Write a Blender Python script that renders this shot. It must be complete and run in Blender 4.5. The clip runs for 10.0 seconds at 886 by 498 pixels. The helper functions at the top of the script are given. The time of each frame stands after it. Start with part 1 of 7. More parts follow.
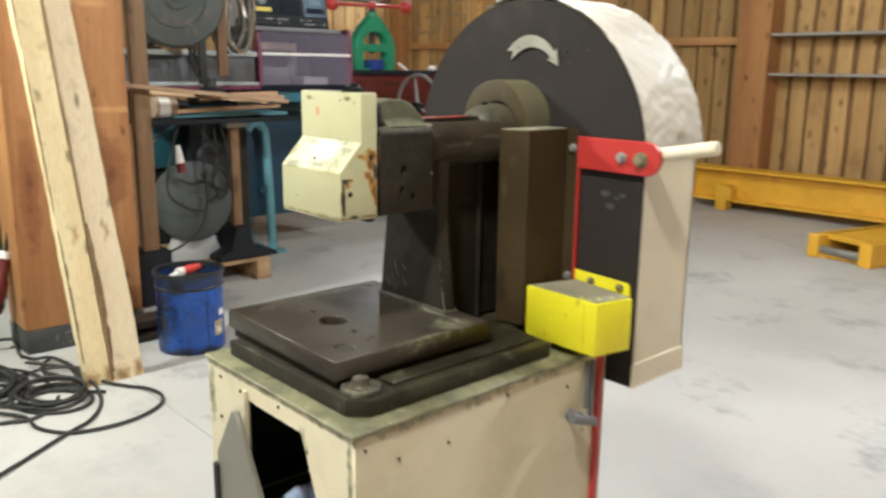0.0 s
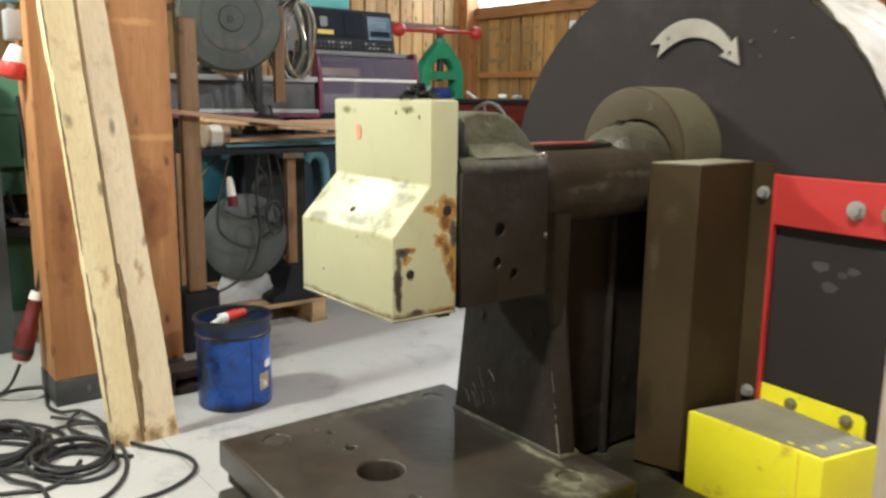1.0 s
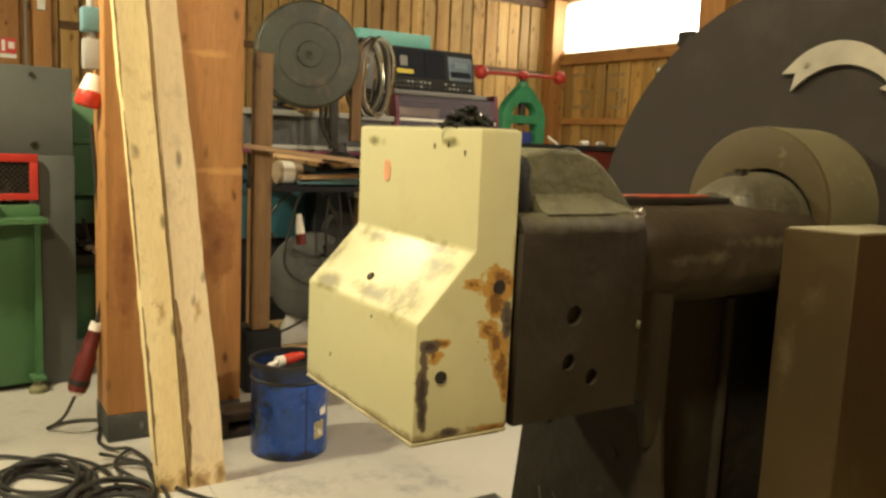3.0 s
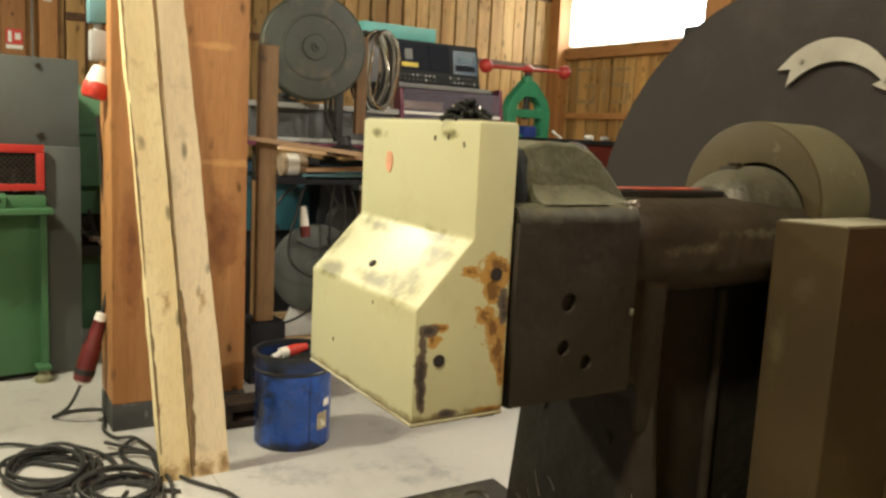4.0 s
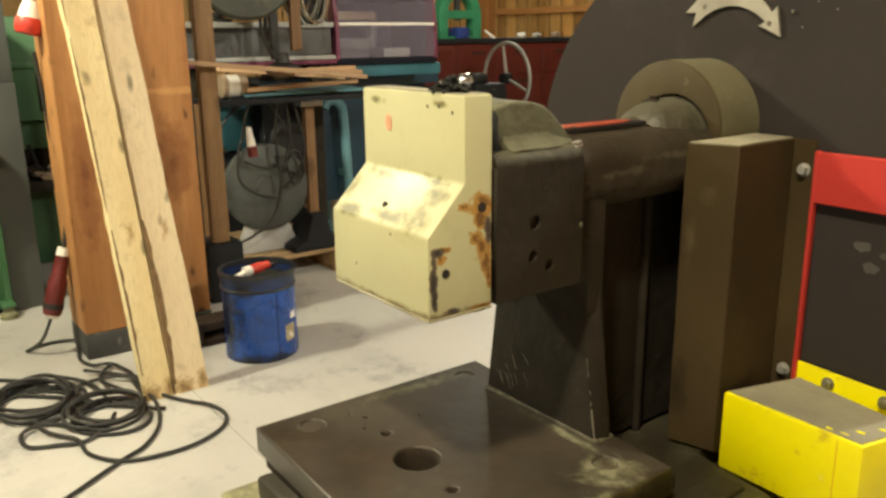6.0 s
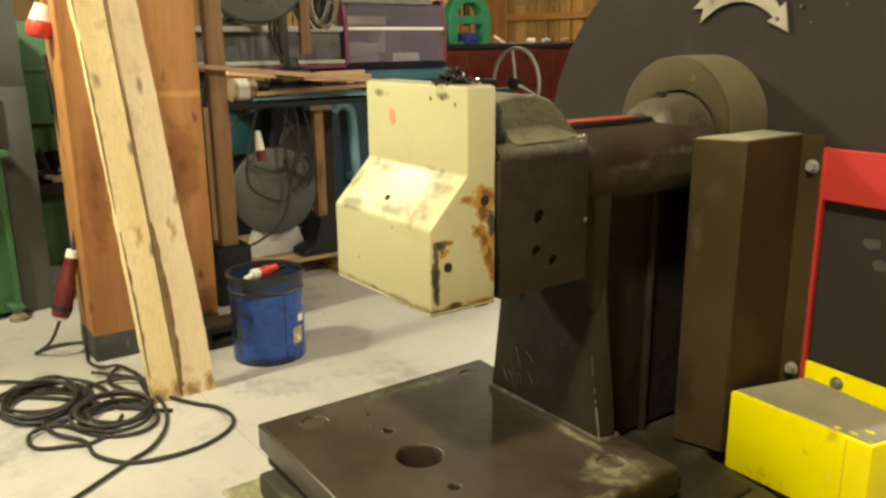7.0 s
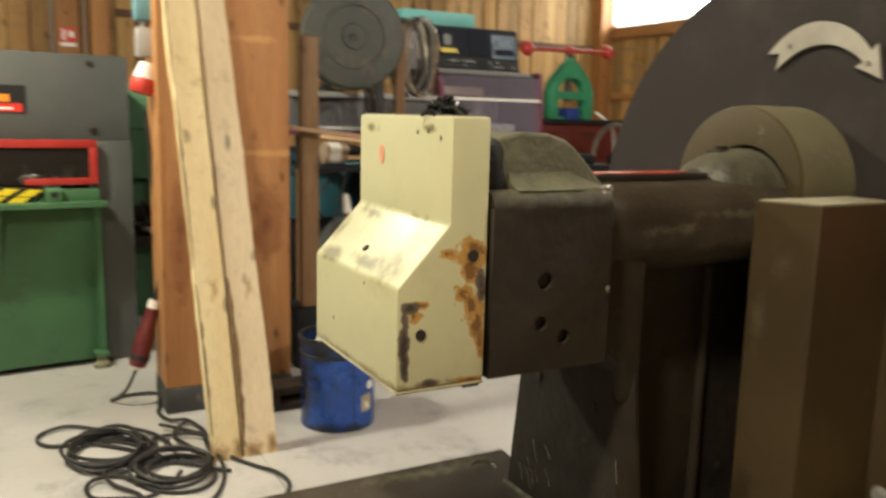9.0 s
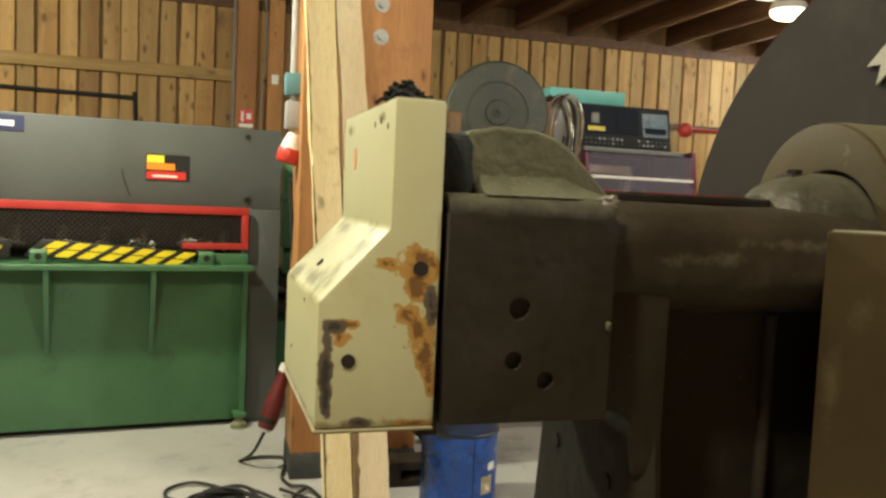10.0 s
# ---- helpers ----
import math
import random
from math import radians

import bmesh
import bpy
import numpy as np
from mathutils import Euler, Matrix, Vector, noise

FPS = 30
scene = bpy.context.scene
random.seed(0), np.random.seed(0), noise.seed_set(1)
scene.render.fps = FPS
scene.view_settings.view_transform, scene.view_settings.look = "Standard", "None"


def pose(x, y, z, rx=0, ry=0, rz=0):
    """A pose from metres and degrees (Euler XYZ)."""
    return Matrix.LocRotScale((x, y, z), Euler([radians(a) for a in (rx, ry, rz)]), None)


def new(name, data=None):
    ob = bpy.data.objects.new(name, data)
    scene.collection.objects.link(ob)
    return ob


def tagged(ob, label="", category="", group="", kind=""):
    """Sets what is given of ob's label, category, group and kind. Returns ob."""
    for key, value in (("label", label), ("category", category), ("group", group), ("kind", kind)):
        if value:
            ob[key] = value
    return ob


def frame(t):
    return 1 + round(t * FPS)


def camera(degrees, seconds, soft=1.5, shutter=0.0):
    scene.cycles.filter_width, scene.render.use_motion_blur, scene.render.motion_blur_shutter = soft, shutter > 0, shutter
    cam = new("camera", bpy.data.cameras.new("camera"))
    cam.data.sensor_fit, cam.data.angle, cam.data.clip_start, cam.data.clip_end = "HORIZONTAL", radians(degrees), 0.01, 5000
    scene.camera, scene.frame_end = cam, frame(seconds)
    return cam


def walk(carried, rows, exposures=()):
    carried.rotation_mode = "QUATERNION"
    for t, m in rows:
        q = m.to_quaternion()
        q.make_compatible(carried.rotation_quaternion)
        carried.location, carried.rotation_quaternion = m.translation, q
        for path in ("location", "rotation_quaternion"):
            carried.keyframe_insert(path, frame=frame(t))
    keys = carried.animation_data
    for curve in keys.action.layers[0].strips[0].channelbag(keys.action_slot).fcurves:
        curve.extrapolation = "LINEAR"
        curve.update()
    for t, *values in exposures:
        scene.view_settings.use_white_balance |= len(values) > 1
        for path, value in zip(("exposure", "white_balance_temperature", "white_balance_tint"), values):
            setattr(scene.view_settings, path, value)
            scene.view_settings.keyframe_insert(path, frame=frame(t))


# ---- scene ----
cam = camera(57.4, 10.0, soft=2.7, shutter=0.4)
# seconds, place in metres, turn in degrees
PATH = [
    (0, 0.950, -0.649, 1.289, 77.39, -0.68, 47.85),
    (0.5, 0.761, -0.483, 1.282, 77.92, -1.67, 52.77),
    (1, 0.575, -0.376, 1.256, 79.51, -0.63, 52.41),
    (1.5, 0.496, -0.290, 1.228, 78.23, -2.46, 56.34),
    (2, 0.479, -0.274, 1.251, 81.42, -1.83, 59.45),
    (2.5, 0.432, -0.251, 1.248, 82.33, -2.39, 58.82),
    (3, 0.431, -0.248, 1.248, 82.39, -2.55, 58.12),
    (3.2, 0.436, -0.248, 1.248, 82.35, -2.75, 58.11),
    (4.3, 0.459, -0.265, 1.247, 81.71, -2.86, 58.48),
    (4.5, 0.485, -0.294, 1.251, 79.47, -2.10, 54.91),
    (4.7, 0.509, -0.329, 1.256, 74.75, -1.02, 51.27),
    (5, 0.560, -0.378, 1.287, 72.05, -0.66, 50.44),
    (5.5, 0.555, -0.376, 1.295, 73.97, 0.71, 52.81),
    (6, 0.552, -0.374, 1.299, 75.15, 0.60, 53.53),
    (6.2, 0.554, -0.372, 1.297, 75.71, 0.63, 54.24),
    (7.3, 0.552, -0.364, 1.286, 75.41, 0.40, 54.14),
    (7.5, 0.554, -0.358, 1.285, 75.04, 0.09, 54.23),
    (8, 0.518, -0.324, 1.281, 76.26, -0.76, 54.22),
    (8.5, 0.512, -0.310, 1.278, 76.19, -0.43, 53.99),
    (8.8, 0.515, -0.290, 1.272, 78.16, -0.44, 56.24),
    (9, 0.505, -0.241, 1.255, 80.72, -1.41, 61.76),
    (9.2, 0.485, -0.177, 1.232, 82.32, -3.49, 65.51),
    (9.5, 0.496, -0.122, 1.221, 84.68, -3.89, 70.73),
    (10, 0.473, -0.097, 1.207, 86.31, -2.62, 73.23),
]
walk(cam, [(t, pose(x, y, z, rx, ry, rz)) for t, x, y, z, rx, ry, rz in PATH],
     exposures=[(0.0, 0.06, 5600, 11), (0.5, -0.02, 5750, 12), (1.0, -0.03, 5600, 12), (1.5, -0.04, 6300, 14), (2.0, -0.24, 6400, 17), (2.5, -0.29, 7100, 15), (3.0, -0.31, 8400, 8), (3.2, -0.31, 8400, 8),
                (4.3, -0.22, 6500, 10), (4.5, -0.16, 6500, 10), (5.0, -0.05, 6600, 9), (5.5, -0.07, 7050, 7), (6.0, -0.09, 7200, 8), (7.5, -0.07, 7700, 4), (8.0, -0.09, 7050, 8), (8.5, -0.14, 7050, 10),
                (9.0, -0.29, 6600, 13), (9.5, -0.37, 8800, 1), (10.0, -0.36, 6700, 5)])
# ---- world and lamps ----
WALL_W, WALL_N, WALL_E, WALL_S, CEIL = -8.4, 7.0, 5.0, -5.5, 3.16

world = bpy.data.worlds.new("world")
scene.world = world
world.use_nodes = True
wn = world.node_tree.nodes
sky = wn.new("ShaderNodeTexSky")
sky.sky_type = "NISHITA"
sky.sun_disc = False
sky.sun_elevation, sky.sun_rotation = radians(30), radians(200)
world.node_tree.links.new(sky.outputs[0], wn["Background"].inputs[0])
wn["Background"].inputs[1].default_value = 0.15


def area_lamp(name, m, sx, sy, watts, colour):
    data = bpy.data.lights.new(name, "AREA")
    data.shape, data.size, data.size_y, data.energy, data.color = "RECTANGLE", sx, sy, watts, colour
    ob = new(name, data)
    ob.matrix_world = m
    return ob


WARM, DAY = (0.94, 0.93, 0.74), (0.84, 0.95, 1.0)
# round lamps under the joists; first in view, last added to brighten the floor
LAMPS = [(-6.0, 5.15), (-6.7, -2.5), (-2.65, -1.1), (-1.9, 3.6), (0.63, -0.9), (0.75, 2.55)]
for lx, ly in LAMPS:
    data = bpy.data.lights.new("dome_light", "POINT")
    data.shadow_soft_size = 0.10
    data.energy = 270 if lx == 0.75 else 450 if lx == -2.65 else 215 if lx == 0.63 else (50 if ly > 5 else 84) if lx < -5 else 140
    data.color = (0.95, 0.93, 0.88) if lx == 0.75 else (1.0, 0.915, 0.70) if lx == 0.63 else WARM
    new("dome_light", data).location = (lx, ly, CEIL - 0.31)
# daylight in the window opening of the north wall
area_lamp("window_light", pose(-7.1, WALL_N - 0.06, 2.84, 90, 0, 0), 2.5, 0.62, 90, DAY)
# unseen daylight in the south wall's gate opening, added to light the front faces
area_lamp("added_front_light", pose(0.6, WALL_S + 0.03, 1.45, -90, 0, 0), 3.4, 2.8, 260, (0.87, 0.96, 0.90))

# ---- materials ----
def _node(nt, kind, **kw):
    n = nt.nodes.new(kind)
    for k, v in kw.items():
        n.inputs[k].default_value = v
    return n


def _mix(nt, fac, a, b, mode="MIX"):
    n = nt.nodes.new("ShaderNodeMix")
    n.data_type, n.blend_type = "RGBA", mode
    for sock, v in ((n.inputs[0], fac), (n.inputs[6], a), (n.inputs[7], b)):
        if isinstance(v, bpy.types.NodeSocket):
            nt.links.new(v, sock)
        else:
            sock.default_value = v
    return n.outputs[2]


def _ramp(nt, fac, lo, hi, a=0.0, b=1.0):
    n = nt.nodes.new("ShaderNodeMapRange")
    n.clamp = True
    nt.links.new(fac, n.inputs[0])
    for i, v in zip((1, 2, 3, 4), (lo, hi, a, b)):
        n.inputs[i].default_value = v
    return n.outputs[0]


def _coords(nt, stretch=(1, 1, 1), shift=True):
    tc = nt.nodes.new("ShaderNodeTexCoord")
    mp = nt.nodes.new("ShaderNodeMapping")
    mp.inputs["Scale"].default_value = stretch
    nt.links.new(tc.outputs["Object"], mp.inputs["Vector"])
    if shift:
        oi = nt.nodes.new("ShaderNodeObjectInfo")
        sc = nt.nodes.new("ShaderNodeVectorMath")
        sc.operation = "SCALE"
        sc.inputs[0].default_value = (7.3, 3.1, 5.7)
        nt.links.new(oi.outputs["Random"], sc.inputs["Scale"])
        nt.links.new(sc.outputs[0], mp.inputs["Location"])
    return mp.outputs[0]


def _noise(nt, vec, scale, detail=4.0, rough=0.55):
    n = _node(nt, "ShaderNodeTexNoise", Scale=scale, Detail=detail, Roughness=rough)
    nt.links.new(vec, n.inputs["Vector"])
    return n.outputs["Fac"]


def c4(c):
    return (*c, 1.0)


def surface(name, base, rough=0.6, metal=0.0, vary=0.25, scale=6.0, grain=90.0, bump=0.15, stain=None, stain_at=0.62,
            stain_scale=9.0, stain_soft=0.06, spec=0.5, coat=0.0, rough_vary=0.12, lump=None, stain2=None):
    """A painted, cast or coated surface: broad unevenness, fine grain, stains with a shape of their own."""
    m = bpy.data.materials.new(name)
    m.use_nodes = True
    nt = m.node_tree
    bsdf = nt.nodes["Principled BSDF"]
    v = _coords(nt)
    big, fine = _noise(nt, v, scale), _noise(nt, v, grain, 3.0)
    dark, light = [c * (1 - vary) for c in base], [min(1, c * (1 + vary)) for c in base]
    col = _mix(nt, _ramp(nt, big, 0.3, 0.7), c4(dark), c4(light))
    col = _mix(nt, _ramp(nt, fine, 0.35, 0.75, 0.0, vary * 0.8), col, c4([c * 0.6 for c in base]))
    if stain:
        st = _noise(nt, v, stain_scale, 6.0, 0.65)
        col = _mix(nt, _ramp(nt, st, stain_at, stain_at + stain_soft), col, c4(stain))
    if stain2:
        colour2, scale2, at2, soft2, amount2 = stain2
        st2 = _noise(nt, v, scale2, 8.0, 0.72)
        col = _mix(nt, _ramp(nt, st2, at2, at2 + soft2, 0.0, amount2), col, c4(colour2))
    nt.links.new(col, bsdf.inputs["Base Color"])
    nt.links.new(_ramp(nt, big, 0.3, 0.7, rough - rough_vary, min(1, rough + rough_vary)), bsdf.inputs["Roughness"])
    bsdf.inputs["Metallic"].default_value = metal
    bsdf.inputs["Specular IOR Level"].default_value = spec
    bsdf.inputs["Coat Weight"].default_value = coat
    if bump:
        b = _node(nt, "ShaderNodeBump", Strength=bump, Distance=0.002)
        nt.links.new(fine, b.inputs["Height"])
        if lump:
            lb = _node(nt, "ShaderNodeBump", Strength=0.8, Distance=lump[1])
            nt.links.new(_noise(nt, v, lump[0], 3.0, 0.5), lb.inputs["Height"])
            nt.links.new(lb.outputs[0], b.inputs["Normal"])
        nt.links.new(b.outputs[0], bsdf.inputs["Normal"])
    return m


def wood(name, base, dark, axis=2, knots=0.5, rough=0.6, ring=14.0, per_piece=0.35, dirt=None, knot_scale=7.0, dirt_scale=5.0, knot_size=0.24, fine=0.35):
    """Sawn timber with its grain along one axis, knots, and a different tone for each piece."""
    m = bpy.data.materials.new(name)
    m.use_nodes = True
    nt = m.node_tree
    bsdf = nt.nodes["Principled BSDF"]
    st = [1.0, 1.0, 1.0]
    st[axis] = 0.07
    v = _coords(nt, st)
    g1, g2 = _noise(nt, v, ring, 5.0, 0.6), _noise(nt, v, 160.0, 2.0)
    col = _mix(nt, _ramp(nt, g1, 0.35, 0.68), c4(base), c4(dark))
    col = _mix(nt, _ramp(nt, g2, 0.45, 0.75, 0.0, fine), col, c4([c * 0.55 for c in dark]))
    ks = [1.0, 1.0, 1.0]
    ks[axis] = 0.45
    kv = _coords(nt, ks)
    vor = _node(nt, "ShaderNodeTexVoronoi", Scale=knot_scale)
    wob = _node(nt, "ShaderNodeTexNoise", Scale=18.0, Detail=3.0)
    nt.links.new(kv, wob.inputs["Vector"])
    kadd = nt.nodes.new("ShaderNodeMix")
    kadd.data_type = "VECTOR"
    kadd.inputs[0].default_value = 0.035
    nt.links.new(kv, kadd.inputs[4])
    nt.links.new(wob.outputs["Color"], kadd.inputs[5])
    nt.links.new(kadd.outputs[1], vor.inputs["Vector"])
    col = _mix(nt, _ramp(nt, vor.outputs["Distance"], knot_size * 0.4, knot_size, knots, 0.0), col, c4([c * 0.28 for c in dark]))
    oi = nt.nodes.new("ShaderNodeObjectInfo")
    hsv = nt.nodes.new("ShaderNodeHueSaturation")
    nt.links.new(_ramp(nt, oi.outputs["Random"], 0, 1, 1 - per_piece, 1 + per_piece * 0.5), hsv.inputs["Value"])
    nt.links.new(col, hsv.inputs["Color"])
    col = hsv.outputs[0]
    if dirt:
        dn = _noise(nt, _coords(nt), dirt_scale, 6.0, 0.7)
        col = _mix(nt, _ramp(nt, dn, 0.56, 0.72, 0.0, 0.75), col, c4(dirt))
    nt.links.new(col, bsdf.inputs["Base Color"])
    bsdf.inputs["Roughness"].default_value = rough
    bsdf.inputs["Specular IOR Level"].default_value = 0.3
    b = _node(nt, "ShaderNodeBump", Strength=0.25, Distance=0.003)
    nt.links.new(g1, b.inputs["Height"])
    nt.links.new(b.outputs[0], bsdf.inputs["Normal"])
    return m


def plain(name, base, rough=0.5, metal=0.0, emit=0.0):
    m = bpy.data.materials.new(name)
    m.use_nodes = True
    b = m.node_tree.nodes["Principled BSDF"]
    b.inputs["Base Color"].default_value = c4(base)
    b.inputs["Roughness"].default_value, b.inputs["Metallic"].default_value = rough, metal
    if emit:
        b.inputs["Emission Color"].default_value, b.inputs["Emission Strength"].default_value = c4(base), emit
    return m


def clear(name, tint, rough=0.05, see=0.6):
    m = bpy.data.materials.new(name)
    m.use_nodes = True
    nt = m.node_tree
    b = nt.nodes["Principled BSDF"]
    b.inputs["Base Color"].default_value = c4(tint)
    b.inputs["Roughness"].default_value = rough
    b.inputs["Alpha"].default_value = 1 - see
    return m


def spotted(m, spots, colour, dark, amp=0.9, nscale=120.0, core=0.35, soft=0.10, most=1.0):
    """Adds blotches with ragged edges to a material: (centre, reach in x, y, z) in the object's own metres."""
    nt = m.node_tree
    bsdf = nt.nodes["Principled BSDF"]
    was = bsdf.inputs["Base Color"].links[0].from_socket
    tc = nt.nodes.new("ShaderNodeTexCoord")
    n1 = _node(nt, "ShaderNodeTexNoise", Scale=nscale, Detail=6.0, Roughness=0.65)
    nt.links.new(tc.outputs["Object"], n1.inputs["Vector"])
    total = None
    for c, reach in spots:
        mp = nt.nodes.new("ShaderNodeMapping")
        mp.vector_type = "POINT"
        mp.inputs["Scale"].default_value = [1 / r for r in reach]
        mp.inputs["Location"].default_value = [-a / r for a, r in zip(c, reach)]
        nt.links.new(tc.outputs["Object"], mp.inputs["Vector"])
        ln = nt.nodes.new("ShaderNodeVectorMath")
        ln.operation = "LENGTH"
        nt.links.new(mp.outputs[0], ln.inputs[0])
        inv = nt.nodes.new("ShaderNodeMath")
        inv.operation = "SUBTRACT"
        inv.inputs[0].default_value = 1.0
        nt.links.new(ln.outputs["Value"], inv.inputs[1])
        if total is None:
            total = inv.outputs[0]
        else:
            mx = nt.nodes.new("ShaderNodeMath")
            mx.operation = "MAXIMUM"
            nt.links.new(total, mx.inputs[0])
            nt.links.new(inv.outputs[0], mx.inputs[1])
            total = mx.outputs[0]
    off = nt.nodes.new("ShaderNodeMath")
    off.operation = "MULTIPLY_ADD"
    nt.links.new(n1.outputs["Fac"], off.inputs[0])
    off.inputs[1].default_value = amp * 2
    off.inputs[2].default_value = -amp
    add = nt.nodes.new("ShaderNodeMath")
    nt.links.new(total, add.inputs[0])
    nt.links.new(off.outputs[0], add.inputs[1])
    col = _mix(nt, _ramp(nt, add.outputs[0], 0.0, soft, 0.0, most), was, c4(colour))
    col = _mix(nt, _ramp(nt, add.outputs[0], core, core + max(0.2, soft), 0.0, most), col, c4(dark))
    nt.links.new(col, bsdf.inputs["Base Color"])
    return m


M_CONCRETE = surface("concrete", (0.48, 0.468, 0.44), rough=0.5, vary=0.12, scale=0.9, grain=45, bump=0.15, stain=(0.34, 0.335, 0.325), stain_at=0.53, stain_scale=1.7, stain_soft=0.25, stain2=((0.22, 0.215, 0.22), 3.2, 0.55, 0.13, 0.7))
M_WALLWOOD = wood("wall_boards", (0.53, 0.335, 0.130), (0.37, 0.205, 0.070), knots=0.8, ring=9, per_piece=0.3, dirt=(0.24, 0.135, 0.055), dirt_scale=2.2, knot_scale=10.0)
M_WALLUNDER = wood("recessed_wall_boards", (0.49, 0.29, 0.10), (0.32, 0.165, 0.058), knots=0.8, ring=9, per_piece=0.4, dirt=(0.14, 0.075, 0.03), dirt_scale=2.2, knot_scale=10.0)
M_WALLBACK = wood("wall_back_boards", (0.28, 0.15, 0.055), (0.16, 0.08, 0.030), knots=0.3)
M_RAIL = wood("yellow_rail", (0.52, 0.34, 0.12), (0.36, 0.21, 0.07), axis=1, knots=0.6)
M_BEAM = wood("beam_wood", (0.46, 0.24, 0.09), (0.30, 0.135, 0.05), axis=0, knots=0.5)
M_JOIST = wood("joist_wood", (0.17, 0.082, 0.038), (0.09, 0.042, 0.020), axis=0, knots=0.4)
M_COLUMN = wood("column_wood", (0.44, 0.21, 0.073), (0.29, 0.125, 0.042), knots=0.9, ring=7, per_piece=0.1, knot_scale=10.0, knot_size=0.17, dirt=(0.25, 0.105, 0.045), dirt_scale=6.0)
M_PLANK = wood("pale_plank", (0.83, 0.71, 0.42), (0.71, 0.545, 0.27), knots=0.9, per_piece=0.04, dirt=(0.42, 0.27, 0.11), knot_scale=9.5, dirt_scale=9.0, ring=5, fine=0.22, knot_size=0.165)
M_PLANK_GREY = wood("weathered_plank", (0.79, 0.67, 0.45), (0.64, 0.51, 0.32), knots=0.8, per_piece=0.04, dirt=(0.42, 0.34, 0.22), knot_scale=10.0, dirt_scale=10.0, ring=5, fine=0.24, knot_size=0.165)
M_BARK = surface("dark_bark", (0.18, 0.11, 0.052), rough=0.9, vary=0.5, scale=30, grain=120, bump=0.5)
M_COLBIG = wood("big_column_wood", (0.50, 0.25, 0.098), (0.36, 0.16, 0.058), knots=0.9, ring=7, per_piece=0.0, knot_scale=10.0, knot_size=0.17, dirt=(0.25, 0.105, 0.045), dirt_scale=6.0)
M_BATTEN = wood("brown_batten", (0.34, 0.20, 0.10), (0.20, 0.105, 0.052), knots=0.6, dirt=(0.10, 0.06, 0.035))
M_POSTWOOD = wood("dark_rough_post", (0.36, 0.215, 0.105), (0.22, 0.122, 0.058), knots=0.6, dirt=(0.05, 0.036, 0.025), dirt_scale=9.0)
M_SKID = wood("blackened_skid", (0.050, 0.032, 0.022), (0.028, 0.018, 0.013), axis=1, knots=0.4)
M_LATH = wood("thin_lath", (0.66, 0.45, 0.28), (0.46, 0.28, 0.15), axis=1, knots=0.3)
M_PALLET = wood("pallet_wood", (0.45, 0.31, 0.17), (0.28, 0.18, 0.09), axis=1, knots=0.4)
M_CREAM_OLD = surface("worn_cream_paint", (0.71, 0.65, 0.46), rough=0.5, vary=0.08, scale=5, grain=110, bump=0.1, stain=(0.24, 0.21, 0.12), stain_at=0.70, stain_scale=26, stain_soft=0.05, stain2=((0.50, 0.44, 0.30), 9.0, 0.52, 0.3, 0.5))
M_CREAM_DUST = surface("dusty_cream_sheet", (0.76, 0.69, 0.51), rough=0.55, vary=0.14, scale=5, grain=80, bump=0.1, stain=(0.82, 0.79, 0.70), stain_at=0.56, stain_scale=6, stain_soft=0.2, stain2=((0.45, 0.40, 0.28), 14.0, 0.58, 0.2, 0.5))
M_CAST = surface("dark_cast_iron", (0.0235, 0.0187, 0.0122), rough=0.62, spec=0.22, vary=0.3, scale=10, grain=70, bump=0.3, stain=(0.05, 0.04, 0.027), stain_at=0.58, stain_scale=14, stain_soft=0.2, lump=(30.0, 0.004), stain2=((0.08, 0.066, 0.045), 60.0, 0.62, 0.12, 0.6))
M_LEG = surface("black_oily_casting", (0.0245, 0.0205, 0.0155), rough=0.68, spec=0.10, vary=0.35, scale=9, grain=70, bump=0.3, stain=(0.032, 0.027, 0.02), stain_at=0.56, stain_scale=12, stain_soft=0.2, lump=(30.0, 0.004), stain2=((0.075, 0.07, 0.052), 50.0, 0.63, 0.1, 0.6))
M_CAST_RUB = surface("rubbed_cast_iron", (0.037, 0.0295, 0.020), rough=0.6, spec=0.22, vary=0.4, scale=12, grain=70, bump=0.3, stain=(0.06, 0.05, 0.032), stain_at=0.58, stain_scale=14, stain_soft=0.25, lump=(22.0, 0.006), stain2=((0.11, 0.10, 0.07), 45.0, 0.62, 0.14, 0.6))
M_PLATE = surface("oily_steel_plate", (0.044, 0.0355, 0.0265), rough=0.42, vary=0.3, scale=8, grain=60, bump=0.12, stain=(0.066, 0.046, 0.030), stain_at=0.54, stain_scale=11, stain_soft=0.2, rough_vary=0.12, spec=0.42, stain2=((0.085, 0.078, 0.052), 24.0, 0.54, 0.22, 0.5), lump=(26.0, 0.0012))
M_OILGREEN = surface("oily_green_ledge", (0.21, 0.205, 0.115), rough=0.6, vary=0.4, scale=18, grain=120, bump=0.4, stain=(0.50, 0.47, 0.30), stain_at=0.54, stain_scale=24, stain_soft=0.22, stain2=((0.055, 0.05, 0.03), 14.0, 0.50, 0.2, 0.8), lump=(60.0, 0.003))
M_GREYGREEN = surface("dusty_grey_green", (0.100, 0.098, 0.057), rough=0.85, vary=0.25, scale=14, grain=150, bump=0.5, stain=(0.045, 0.041, 0.027), stain_at=0.54, stain_scale=14, stain_soft=0.25, lump=(34.0, 0.005), stain2=((0.18, 0.175, 0.12), 90.0, 0.58, 0.14, 0.6))
